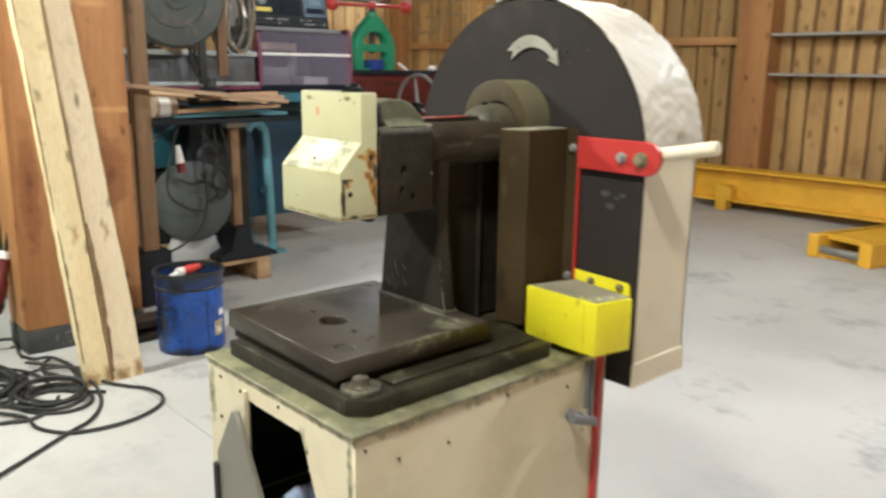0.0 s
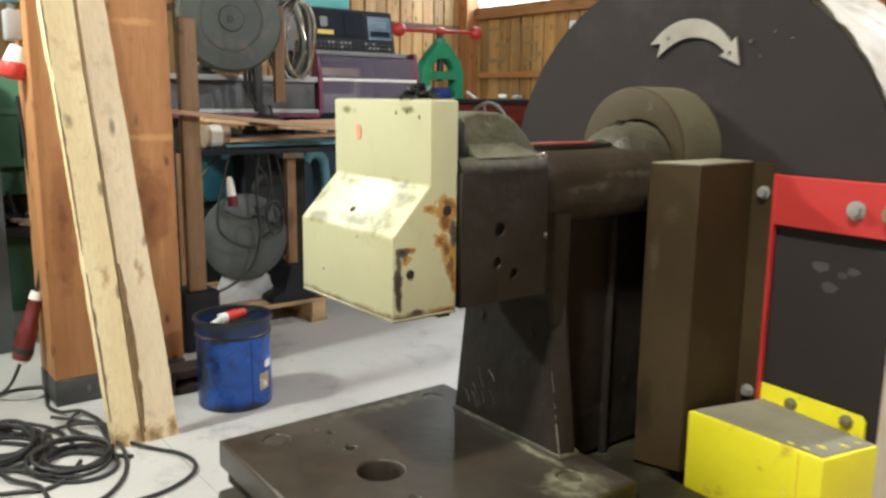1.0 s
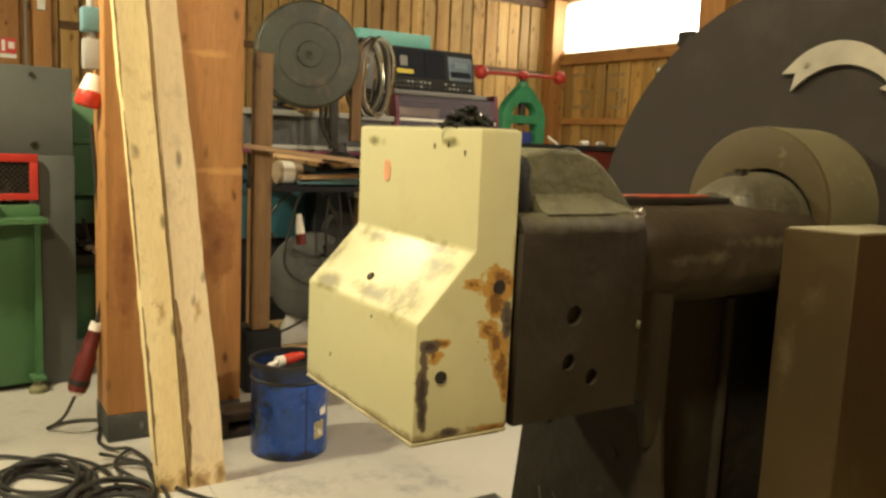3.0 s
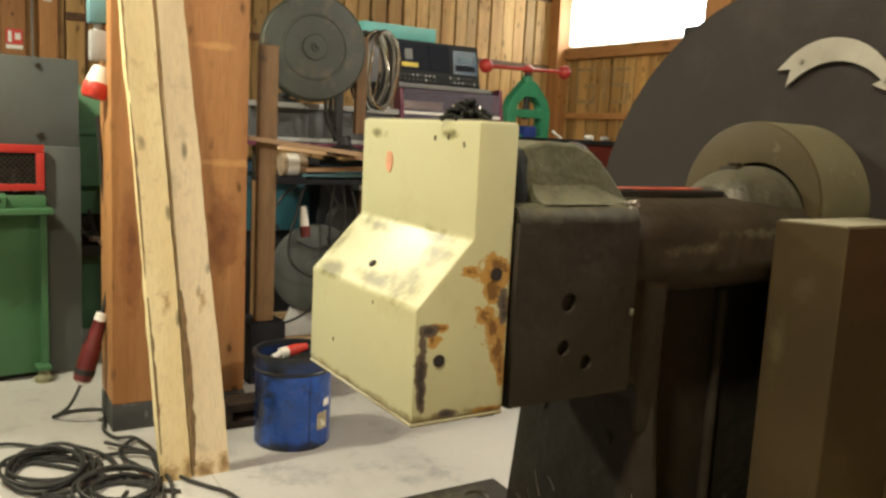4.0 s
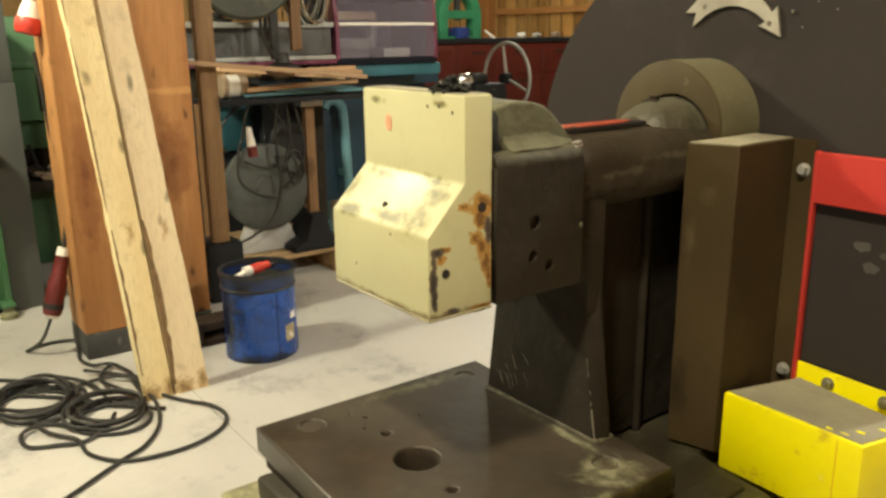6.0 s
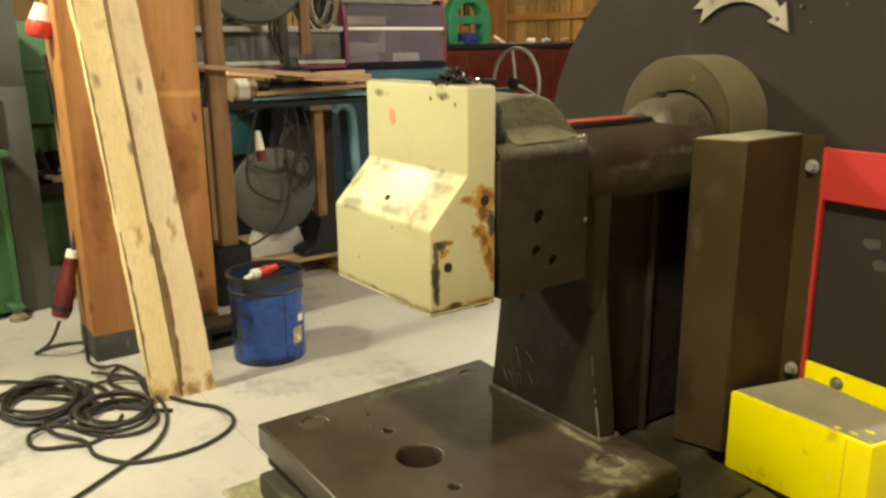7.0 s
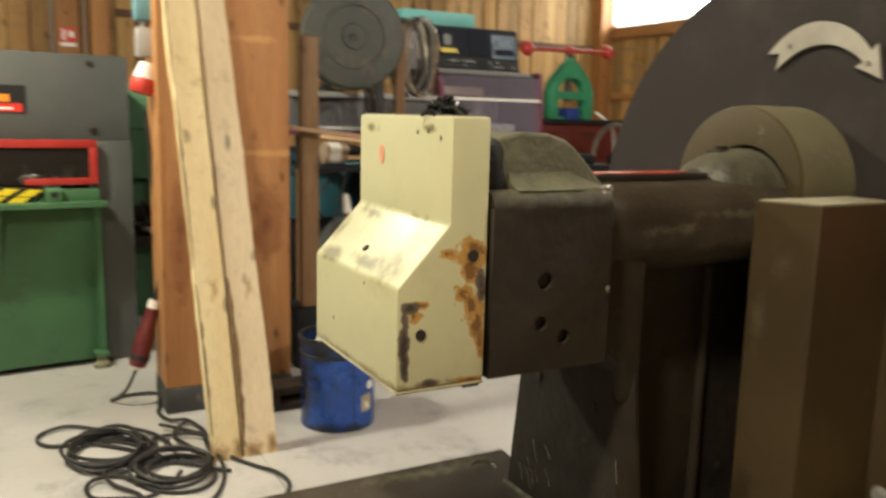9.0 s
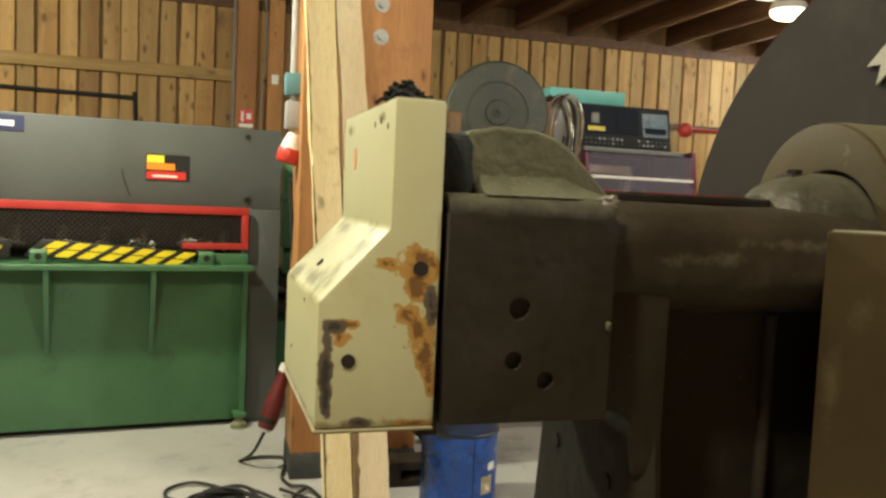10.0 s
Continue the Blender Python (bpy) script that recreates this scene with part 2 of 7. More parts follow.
M_BRONZE = surface("brown_sheet", (0.054, 0.038, 0.0172), rough=0.6, spec=0.15, vary=0.25, scale=5, grain=90, bump=0.15, stain=(0.09, 0.068, 0.035), stain_at=0.58, stain_scale=9, stain_soft=0.2, stain2=((0.15, 0.13, 0.09), 50.0, 0.66, 0.08, 0.6))
M_LIP = surface("grimy_cream_edge", (0.25, 0.22, 0.115), rough=0.6, vary=0.3, scale=30, grain=140, stain=(0.10, 0.08, 0.04), stain_at=0.52, stain_scale=30, stain_soft=0.2)
M_COLLAR_SIDE = surface("grey_green_collar_side", (0.120, 0.111, 0.068), rough=0.75, spec=0.25, vary=0.18, scale=12, grain=110, bump=0.2, stain=(0.085, 0.075, 0.045), stain_at=0.60, stain_scale=12, stain_soft=0.2, stain2=((0.24, 0.23, 0.17), 60.0, 0.62, 0.12, 0.5))
M_CHIP = surface("bare_worn_edge", (0.27, 0.25, 0.22), rough=0.4, metal=0.2, vary=0.4, scale=60, grain=200, bump=0.2)
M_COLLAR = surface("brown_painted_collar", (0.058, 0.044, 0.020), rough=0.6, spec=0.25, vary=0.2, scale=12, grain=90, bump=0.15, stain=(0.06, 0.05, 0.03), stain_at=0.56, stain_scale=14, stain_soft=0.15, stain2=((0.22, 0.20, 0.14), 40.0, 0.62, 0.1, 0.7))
M_BOSS = surface("worn_shaft_metal", (0.070, 0.066, 0.046), rough=0.5, spec=0.4, vary=0.4, scale=20, grain=110, bump=0.4, stain=(0.035, 0.034, 0.026), stain_at=0.52, stain_scale=22, stain_soft=0.15, stain2=((0.17, 0.165, 0.13), 60.0, 0.60, 0.12, 0.6), lump=(50.0, 0.004))
M_BED = surface("oily_bed", (0.026, 0.022, 0.0145), rough=0.5, spec=0.25, vary=0.3, scale=10, grain=80, bump=0.3, stain=(0.062, 0.062, 0.036), stain_at=0.52, stain_scale=9, stain_soft=0.2, stain2=((0.15, 0.15, 0.10), 30.0, 0.57, 0.12, 0.6))
M_REDDULL = surface("dull_red_top", (0.36, 0.065, 0.035), rough=0.5, vary=0.25, scale=30, grain=120, stain=(0.06, 0.03, 0.02), stain_at=0.58, stain_scale=30)
M_GUARD = surface("dark_grey_guard", (0.034, 0.030, 0.0285), rough=0.72, spec=0.08, vary=0.15, scale=4, grain=60, bump=0.08, stain=(0.075, 0.066, 0.060), stain_at=0.58, stain_scale=5, stain_soft=0.3)
M_YELLOW = surface("yellow_paint", (0.95, 0.86, 0.012), rough=0.42, vary=0.10, scale=9, grain=100, bump=0.08, stain=(0.66, 0.54, 0.03), stain_at=0.60, stain_scale=14, stain_soft=0.08, stain2=((0.97, 0.93, 0.30), 40.0, 0.64, 0.06, 0.5))
M_DUSTTOP = surface("dusty_top", (0.29, 0.275, 0.20), rough=0.85, vary=0.2, scale=12, grain=140, bump=0.3, stain=(0.40, 0.36, 0.13), stain_at=0.71, stain_scale=16, stain_soft=0.04, stain2=((0.20, 0.19, 0.135), 22.0, 0.52, 0.2, 0.6))
M_RED = surface("red_paint", (0.44, 0.034, 0.028), rough=0.4, vary=0.12, scale=9, grain=100, bump=0.06)
M_REDDARK = surface("dark_red_paint", (0.105, 0.014, 0.011), rough=0.45, vary=0.2, scale=6, grain=70)
M_ORANGE = surface("amber_paint", (0.72, 0.39, 0.022), rough=0.45, vary=0.15, scale=4, grain=60, stain=(0.40, 0.19, 0.02), stain_at=0.6, stain_scale=5, stain_soft=0.2)
M_STEEL = surface("zinc_steel", (0.36, 0.35, 0.32), rough=0.45, metal=0.9, vary=0.2, scale=40, grain=200, bump=0.1)
M_ZINC = surface("dull_zinc", (0.33, 0.33, 0.31), rough=0.45, metal=0.25, vary=0.2, scale=60, grain=200, bump=0.1)
M_CHROME = surface("bright_steel", (0.62, 0.63, 0.62), rough=0.2, metal=1.0, vary=0.1, scale=20, grain=200, bump=0.02)
M_ALU = surface("grey_metal_arrow", (0.34, 0.325, 0.275), rough=0.55, metal=0.2, vary=0.2, scale=20, grain=120)
M_BLACK = surface("black_rubber", (0.018, 0.018, 0.018), rough=0.55, vary=0.3, scale=20, grain=120)
M_HOLE = plain("hole_dark", (0.016, 0.010, 0.007), 0.9)
M_SOOT = surface("bare_dark_patch", (0.075, 0.055, 0.04), rough=0.6, vary=0.4, scale=80, grain=300, bump=0.3, stain=(0.36, 0.24, 0.08), stain_at=0.55, stain_scale=50, stain_soft=0.08)
M_ORDOT = surface("orange_mark", (0.78, 0.39, 0.24), rough=0.6, vary=0.2, scale=60, grain=200)
M_BLUE = surface("blue_drum_paint", (0.010, 0.072, 0.36), rough=0.3, vary=0.25, scale=7, grain=60, bump=0.08, stain=(0.012, 0.02, 0.06), stain_at=0.55, stain_scale=8, stain_soft=0.12, stain2=((0.01, 0.012, 0.02), 22.0, 0.56, 0.1, 0.7), lump=(14.0, 0.01))
M_DRUMDARK = surface("oil_blackened_drum", (0.015, 0.018, 0.022), rough=0.4, vary=0.3, scale=10, grain=60)
M_BLUEDARK = surface("oil_darkened_blue", (0.009, 0.034, 0.140), rough=0.45, vary=0.4, scale=9, grain=60, stain=(0.010, 0.011, 0.013), stain_at=0.42, stain_scale=9, stain_soft=0.2)
M_WHITE = surface("white_plastic", (0.75, 0.73, 0.68), rough=0.4, vary=0.08, scale=20, grain=120, bump=0.03)
M_REDPL = surface("red_plastic", (0.58, 0.05, 0.035), rough=0.35, vary=0.1, scale=20, grain=120, bump=0.03)
M_BURG = surface("burgundy_plastic", (0.13, 0.018, 0.018), rough=0.4, vary=0.2, scale=20, grain=120, bump=0.05)
M_CABLE = surface("black_cable", (0.020, 0.020, 0.019), rough=0.55, vary=0.3, scale=15, grain=120)
M_SHEARGREY = surface("grey_machine_paint", (0.082, 0.089, 0.086), rough=0.5, vary=0.12, scale=2.5, grain=50, bump=0.06, stain=(0.11, 0.105, 0.1), stain_at=0.62, stain_scale=4, stain_soft=0.2)
M_GREEN = surface("green_machine_paint", (0.052, 0.142, 0.064), rough=0.45, vary=0.14, scale=3, grain=60, bump=0.06, stain=(0.035, 0.08, 0.036), stain_at=0.6, stain_scale=5, stain_soft=0.2)
M_GREENPRESS = surface("bright_green_paint", (0.03, 0.25, 0.13), rough=0.5, vary=0.2, scale=8, grain=60)
M_TEAL = surface("teal_paint", (0.022, 0.115, 0.155), rough=0.5, vary=0.25, scale=4, grain=60)
M_TEALPALE = surface("pale_teal_paint", (0.12, 0.28, 0.33), rough=0.45, vary=0.15, scale=6, grain=60)
M_TEALBOX = surface("turquoise_box", (0.10, 0.34, 0.33), rough=0.5, vary=0.1, scale=6, grain=60)
M_DISC = surface("green_grey_disc", (0.042, 0.049, 0.038), rough=0.5, vary=0.3, scale=8, grain=60, stain=(0.10, 0.085, 0.055), stain_at=0.52, stain_scale=9, stain_soft=0.2, stain2=((0.035, 0.035, 0.03), 16.0, 0.54, 0.16, 0.7))
M_GREYDISC = surface("grey_disc", (0.058, 0.064, 0.060), rough=0.55, vary=0.15, scale=6, grain=60)
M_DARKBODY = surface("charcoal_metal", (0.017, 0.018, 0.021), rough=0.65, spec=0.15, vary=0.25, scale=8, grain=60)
M_PANEL = surface("slate_panel", (0.009, 0.011, 0.019), rough=0.65, spec=0.1, vary=0.2, scale=14, grain=90)
M_SCREEN = surface("screen_glass", (0.02, 0.05, 0.10), rough=0.4, spec=0.3, vary=0.3, scale=20, grain=80, bump=0)
M_LCD = plain("pale_display", (0.07, 0.12, 0.17), 0.6)
M_PURPLE = surface("plum_frame", (0.16, 0.035, 0.075), rough=0.35, vary=0.15, scale=10, grain=80)
M_GLASS = clear("clear_hood", (0.34, 0.30, 0.40), 0.08, 0.82)
M_GREYLIGHT = surface("light_grey_metal", (0.38, 0.38, 0.375), rough=0.4, vary=0.12, scale=6, grain=80)
M_DECK = surface("dim_grey_deck", (0.085, 0.085, 0.09), rough=0.5, vary=0.25, scale=6, grain=80, stain=(0.03, 0.03, 0.03), stain_at=0.56, stain_scale=9, stain_soft=0.2)
M_GREYBOX = surface("mid_grey_metal", (0.16, 0.16, 0.165), rough=0.45, vary=0.15, scale=6, grain=80)
M_HAZYEL = surface("hazard_yellow", (0.80, 0.62, 0.02), rough=0.5, vary=0.1, scale=10, grain=80)
M_MESHWIRE = surface("dark_mesh_wire", (0.045, 0.035, 0.03), rough=0.6, vary=0.3, scale=30, grain=90)
M_PAPER = plain("sign_white", (0.8, 0.78, 0.74), 0.6)
M_SIGNRED = plain("sign_red", (0.62, 0.03, 0.02), 0.5)
M_SIGNOR = plain("sign_orange", (0.85, 0.26, 0.02), 0.5)
M_SIGNYEL = plain("sign_yellow", (0.9, 0.72, 0.05), 0.5)
M_SIGNBLK = plain("sign_black", (0.012, 0.012, 0.014), 0.4)
M_SIGNBLUE = plain("sign_navy", (0.03, 0.035, 0.10), 0.4)
M_SPRAY = surface("faded_spray", (0.29, 0.20, 0.10), rough=0.8, vary=0.3, scale=8, grain=60)
M_GLOW = plain("lamp_diffuser", (1.0, 0.86, 0.66), 0.5, 0.0, 9.0)
M_SKYPANE = plain("daylight_pane", (0.93, 0.95, 1.0), 0.4, 0.0, 2.6)
M_RAG = surface("pale_blue_rag", (0.45, 0.55, 0.78), rough=0.9, vary=0.2, scale=30, grain=120)
M_SWARF = surface("oily_rag_black", (0.019, 0.021, 0.019), spec=0.2, rough=0.75, vary=0.5, scale=60, grain=200, bump=0.5)
M_BROWNJAR = surface("tan_motor_can", (0.36, 0.27, 0.19), rough=0.4, vary=0.2, scale=20, grain=80)


# the slide cover: rust on its side, smudges on its slope, in metres from the press's base
def _at(x, y, z):
    return (x - 0.05, y - 0.12, z)


M_COVER = surface("cream_cover_paint", (0.520, 0.516, 0.312), rough=0.5, spec=0.35, vary=0.06, scale=9, grain=140, bump=0.06, stain=(0.45, 0.41, 0.235), stain_at=0.56, stain_scale=20, stain_soft=0.3, stain2=((0.40, 0.36, 0.19), 45.0, 0.60, 0.18, 0.45))


def _slope(x, v, rx, rv):
    """A blotch on the sloped face: v runs from its lower fold to its upper one."""
    return (_at(x, -0.0395 + 0.035 * v, 1.1525 + 0.0375 * v), (rx, 0.035 * rv + 0.002, 0.0375 * rv + 0.002))


spotted(M_COVER, [_slope(-0.03, 0.5, 0.055, 0.75), _slope(0.04, 0.45, 0.05, 0.75)], (0.43, 0.41, 0.225), (0.37, 0.35, 0.18), amp=1.6, nscale=38, core=0.8, soft=0.8, most=0.75)
spotted(M_COVER, [_slope(*q) for q in ((-0.035, 0.90, 0.036, 0.13), (-0.058, 0.55, 0.010, 0.40), (-0.040, 0.08, 0.030, 0.14), (0.015, 0.16, 0.030, 0.14), (0.047, 0.25, 0.022, 0.32), (0.055, 0.70, 0.014, 0.30), (0.045, 0.93, 0.025, 0.08))]
        + [(_at(-0.045, -0.006, 1.246), (0.012, 0.006, 0.004)), (_at(0.045, -0.006, 1.2475), (0.012, 0.006, 0.003))],
        (0.29, 0.275, 0.120), (0.13, 0.12, 0.05), amp=1.7, nscale=55, core=0.42, soft=0.5, most=0.85)
# grime along the lower edge
spotted(M_COVER, [(_at(x, -0.041, 1.0895), (0.030, 0.006, 0.0042)) for x in (-0.045, -0.005, 0.035, 0.065)] + [(_at(0.079, y, 1.0895), (0.006, 0.024, 0.0036)) for y in (-0.02, 0.01)],
        (0.30, 0.25, 0.12), (0.12, 0.09, 0.045), amp=1.3, nscale=150, core=0.5, soft=0.4, most=0.8)
SIDE = 0.078
spotted(M_COVER, [(_at(SIDE, y, z), (0.006, ry, rz)) for y, z, ry, rz in (
    (0.0115, 1.173, 0.0120, 0.0085), (0.011, 1.160, 0.0080, 0.010), (0.007, 1.1475, 0.0085, 0.007), (0.011, 1.137, 0.0072, 0.011), (0.0165, 1.128, 0.0052, 0.014),
    (0.0185, 1.112, 0.0035, 0.009), (-0.0065, 1.1725, 0.006, 0.003), (-0.0285, 1.135, 0.005, 0.007), (-0.027, 1.1415, 0.008, 0.0025), (0.012, 1.0905, 0.012, 0.002))],
    (0.42, 0.225, 0.050), (0.17, 0.080, 0.024), amp=1.7, nscale=95, core=0.50, soft=0.14, most=0.95)
spotted(M_COVER, [(_at(SIDE, y, z), (0.006, ry, rz)) for y, z, ry, rz in (
    (-0.0345, 1.121, 0.0038, 0.019), (-0.031, 1.1405, 0.0062, 0.0042), (-0.034, 1.104, 0.003, 0.010), (0.0185, 1.151, 0.0042, 0.013), (-0.016, 1.0915, 0.007, 0.003))],
    (0.11, 0.085, 0.062), (0.04, 0.033, 0.028), amp=1.15, nscale=120, core=0.5, soft=0.25)
M_FILM = surface("crumpled_plastic_film", (0.53, 0.50, 0.42), rough=0.55, vary=0.10, scale=12, grain=50, bump=0.2, spec=0.15, stain2=((0.60, 0.56, 0.45), 7.0, 0.5, 0.3, 0.35), lump=(10.0, 0.005))
spotted(M_CAST_RUB, [((0.01, 0.065, 1.178), (0.03, 0.035, 0.005)), ((0.01, 0.14, 1.187), (0.03, 0.05, 0.004))], (0.10, 0.09, 0.062), (0.15, 0.135, 0.10), amp=1.8, nscale=80, core=0.6, soft=0.6, most=0.6)
M_FLAP = surface("grey_brown_flap", (0.20, 0.188, 0.155), rough=0.5, vary=0.15, scale=5, grain=80, stain=(0.12, 0.11, 0.09), stain_at=0.6, stain_scale=9, stain_soft=0.2)
M_CHALK = surface("faint_rub_mark", (0.075, 0.070, 0.064), rough=0.7, vary=0.3, scale=30, grain=90)
M_GRIME = surface("crusted_grease", (0.085, 0.078, 0.055), rough=0.6, vary=0.4, scale=30, grain=140, bump=0.4, stain=(0.24, 0.23, 0.16), stain_at=0.55, stain_scale=48, stain_soft=0.14, stain2=((0.05, 0.04, 0.03), 26.0, 0.5, 0.14, 0.9), lump=(80.0, 0.003))
# dust settled along the head's upper edge and on the arm
spotted(M_CAST, [(_at(0.074, y, 1.2100), (0.02, 0.030, 0.0125)) for y in (0.045, 0.075, 0.105)], (0.070, 0.066, 0.039), (0.095, 0.092, 0.055), amp=1.0, nscale=60, core=0.6, soft=0.7, most=0.85)
# grease crusted on the plate's corner and along its edge
spotted(M_PLATE, [(_at(0.124, 0.120, 0.925), (0.036, 0.032, 0.02)), (_at(0.147, 0.06, 0.925), (0.006, 0.06, 0.02)), (_at(0.05, 0.139, 0.925), (0.07, 0.006, 0.02)), (_at(-0.13, 0.10, 0.925), (0.012, 0.08, 0.02))],
        (0.11, 0.105, 0.066), (0.22, 0.21, 0.14), amp=1.9, nscale=75, core=0.55, soft=0.45, most=0.7)
# rub marks and an oily patch on the folded brown cover
spotted(M_BRONZE, [(_at(0.094, 0.279, 1.150), (0.010, 0.02, 0.012)), (_at(0.080, 0.273, 1.105), (0.006, 0.02, 0.03))], (0.085, 0.066, 0.034), (0.11, 0.09, 0.05), amp=1.6, nscale=70, core=0.6, soft=0.5, most=0.35)
spotted(M_BRONZE, [(_at(0.076, 0.271, 0.945), (0.012, 0.02, 0.038)), (_at(0.114, 0.33, 0.93), (0.02, 0.03, 0.03))], (0.026, 0.019, 0.010), (0.016, 0.012, 0.008), amp=0.9, nscale=40, core=0.7, soft=0.4, most=0.7)
# darker patches and paler bands on the big column, in metres from its foot
spotted(M_COLBIG, [((0.12, 0.16, 0.80), (0.3, 0.075, 0.21)), ((0.12, -0.20, 0.75), (0.3, 0.05, 0.3))], (0.27, 0.11, 0.042), (0.17, 0.065, 0.026), amp=0.7, nscale=14, core=0.6, soft=0.35, most=0.8)
spotted(M_COLBIG, [((0.12, 0.17, 1.085), (0.3, 0.16, 0.018)), ((0.12, 0.12, 1.55), (0.3, 0.10, 0.02))], (0.60, 0.33, 0.125), (0.62, 0.36, 0.15), amp=0.8, nscale=20, core=0.6, soft=0.4, most=0.7)
# dirty lower ends of the planks
for wood_ in (M_PLANK, M_PLANK_GREY):
    spotted(wood_, [((0.03, -0.03, 0.02), (0.2, 0.05, 0.05)), ((0.03, 0.04, 0.035), (0.2, 0.03, 0.06)), ((0.03, -0.02, 0.62), (0.2, 0.02, 0.05))], (0.42, 0.26, 0.10), (0.20, 0.12, 0.05), amp=1.4, nscale=30, core=0.5, soft=0.5, most=0.7)
# oil run down the drum's side and round its foot
for paint in (M_BLUE, M_BLUEDARK):
    spotted(paint, [((0.02, -0.15, 0.20), (0.10, 0.07, 0.22)), ((0.10, -0.09, 0.0), (0.12, 0.10, 0.045)), ((0.14, 0.05, 0.0), (0.10, 0.12, 0.03)), ((0.10, -0.11, 0.32), (0.07, 0.06, 0.05))], (0.006, 0.014, 0.045), (0.006, 0.007, 0.010), amp=1.0, nscale=22, core=0.45, soft=0.5, most=0.9)
# ---- building helpers ----
def thing(name, loc, label, category, group="", rz=0.0):
    ob = new(name)
    ob.empty_display_size = 0.05
    ob.matrix_world = pose(*loc, 0, 0, rz)
    return tagged(ob, label, category, group)


def finish(bm, name, material, smooth=35.0):
    bmesh.ops.recalc_face_normals(bm, faces=bm.faces)
    me = bpy.data.meshes.new(name)
    bm.to_mesh(me)
    bm.free()
    me.materials.append(material)
    if smooth:
        me.shade_smooth()
        me.set_sharp_from_angle(angle=radians(smooth))
    return me


def part(name, bm, material, parent, label="", smooth=35.0):
    """One mesh under a thing or a part; bm is in world coordinates unless the thing is turned."""
    root = parent
    while root.parent:
        root = root.parent
    if root.type == "EMPTY" and not root.get("local"):
        bmesh.ops.translate(bm, verts=bm.verts, vec=-root.location)
    ob = new(name, finish(bm, name, material, smooth))
    ob.parent = parent
    return tagged(ob, label) if label else ob


def solid(name, bm, material, label, category, kind="", group="", smooth=35.0, loc=None):
    """A thing that is one mesh."""
    if loc:
        bmesh.ops.translate(bm, verts=bm.verts, vec=-Vector(loc))
    ob = new(name, finish(bm, name, material, smooth))
    if loc:
        ob.location = loc
    return tagged(ob, label, category, group, kind)


def bevelled(bm, geom_edges, w, seg=2):
    if w > 0:
        bmesh.ops.bevel(bm, geom=geom_edges, offset=w, segments=seg, profile=0.6, affect="EDGES", clamp_overlap=True)


def add_box(bm, x0, x1, y0, y1, z0, z1, bevel=0.0, seg=2, m=None):
    t = bmesh.new()
    vs = [t.verts.new((x, y, z)) for x in (x0, x1) for y in (y0, y1) for z in (z0, z1)]
    for q in ((0, 1, 3, 2), (4, 6, 7, 5), (0, 4, 5, 1), (2, 3, 7, 6), (0, 2, 6, 4), (1, 5, 7, 3)):
        t.faces.new([vs[i] for i in q])
    bevelled(t, t.edges[:], bevel, seg)
    return merge(bm, t, m)


def merge(bm, t, m=None):
    if m is not None:
        bmesh.ops.transform(t, matrix=m, verts=t.verts)
    me = bpy.data.meshes.new("tmp")
    t.to_mesh(me)
    t.free()
    bm.from_mesh(me)
    bpy.data.meshes.remove(me)
    return bm


def box(*a, **k):
    return add_box(bmesh.new(), *a, **k)


def add_prism(bm, pts, axis, a, b, bevel=0.0, seg=2, m=None):
    """A closed outline in the two other axes (in x, y, z order), swept along one axis from a to b."""
    t = bmesh.new()

    def at(p, s):
        q = list(p)
        q.insert(axis, s)
        return t.verts.new(q)

    lo, hi = [at(p, a) for p in pts], [at(p, b) for p in pts]
    n = len(pts)
    t.faces.new(lo)
    t.faces.new(hi[::-1])
    for i in range(n):
        t.faces.new((lo[i], hi[i], hi[(i + 1) % n], lo[(i + 1) % n]))
    bmesh.ops.recalc_face_normals(t, faces=t.faces)
    bevelled(t, t.edges[:], bevel, seg)
    return merge(bm, t, m)


def prism(*a, **k):
    return add_prism(bmesh.new(), *a, **k)


def add_rod(bm, p0, p1, r, r2=None, seg=20, bevel=0.0, caps=True):
    p0, p1 = Vector(p0), Vector(p1)
    t = bmesh.new()
    bmesh.ops.create_cone(t, cap_ends=caps, segments=seg, radius1=r, radius2=r if r2 is None else r2, depth=(p1 - p0).length)
    if bevel:
        bevelled(t, [e for e in t.edges if any(len(f.verts) > 4 for f in e.link_faces)], bevel)
    m = Matrix.Translation((p0 + p1) / 2) @ (p1 - p0).to_track_quat("Z", "Y").to_matrix().to_4x4()
    return merge(bm, t, m)


def rod(*a, **k):
    return add_rod(bmesh.new(), *a, **k)


def add_turned(bm, profile, p0, axis, seg=36):
    """A turned body: (radius, height) pairs round an axis from p0."""
    t = bmesh.new()
    rings = []
    for r, h in profile:
        rings.append([t.verts.new((r * math.cos(2 * math.pi * i / seg), r * math.sin(2 * math.pi * i / seg), h)) for i in range(seg)]
                     if r > 1e-5 else [t.verts.new((0, 0, h))])
    for a, b in zip(rings, rings[1:]):
        for i in range(seg):
            q = [a[i % len(a)], a[(i + 1) % len(a)], b[(i + 1) % len(b)], b[i % len(b)]]
            q = list(dict.fromkeys(q))
            if len(q) > 2:
                t.faces.new(q)
    m = Matrix.Translation(p0) @ Vector(axis).to_track_quat("Z", "Y").to_matrix().to_4x4()
    return merge(bm, t, m)


def turned(*a, **k):
    return add_turned(bmesh.new(), *a, **k)


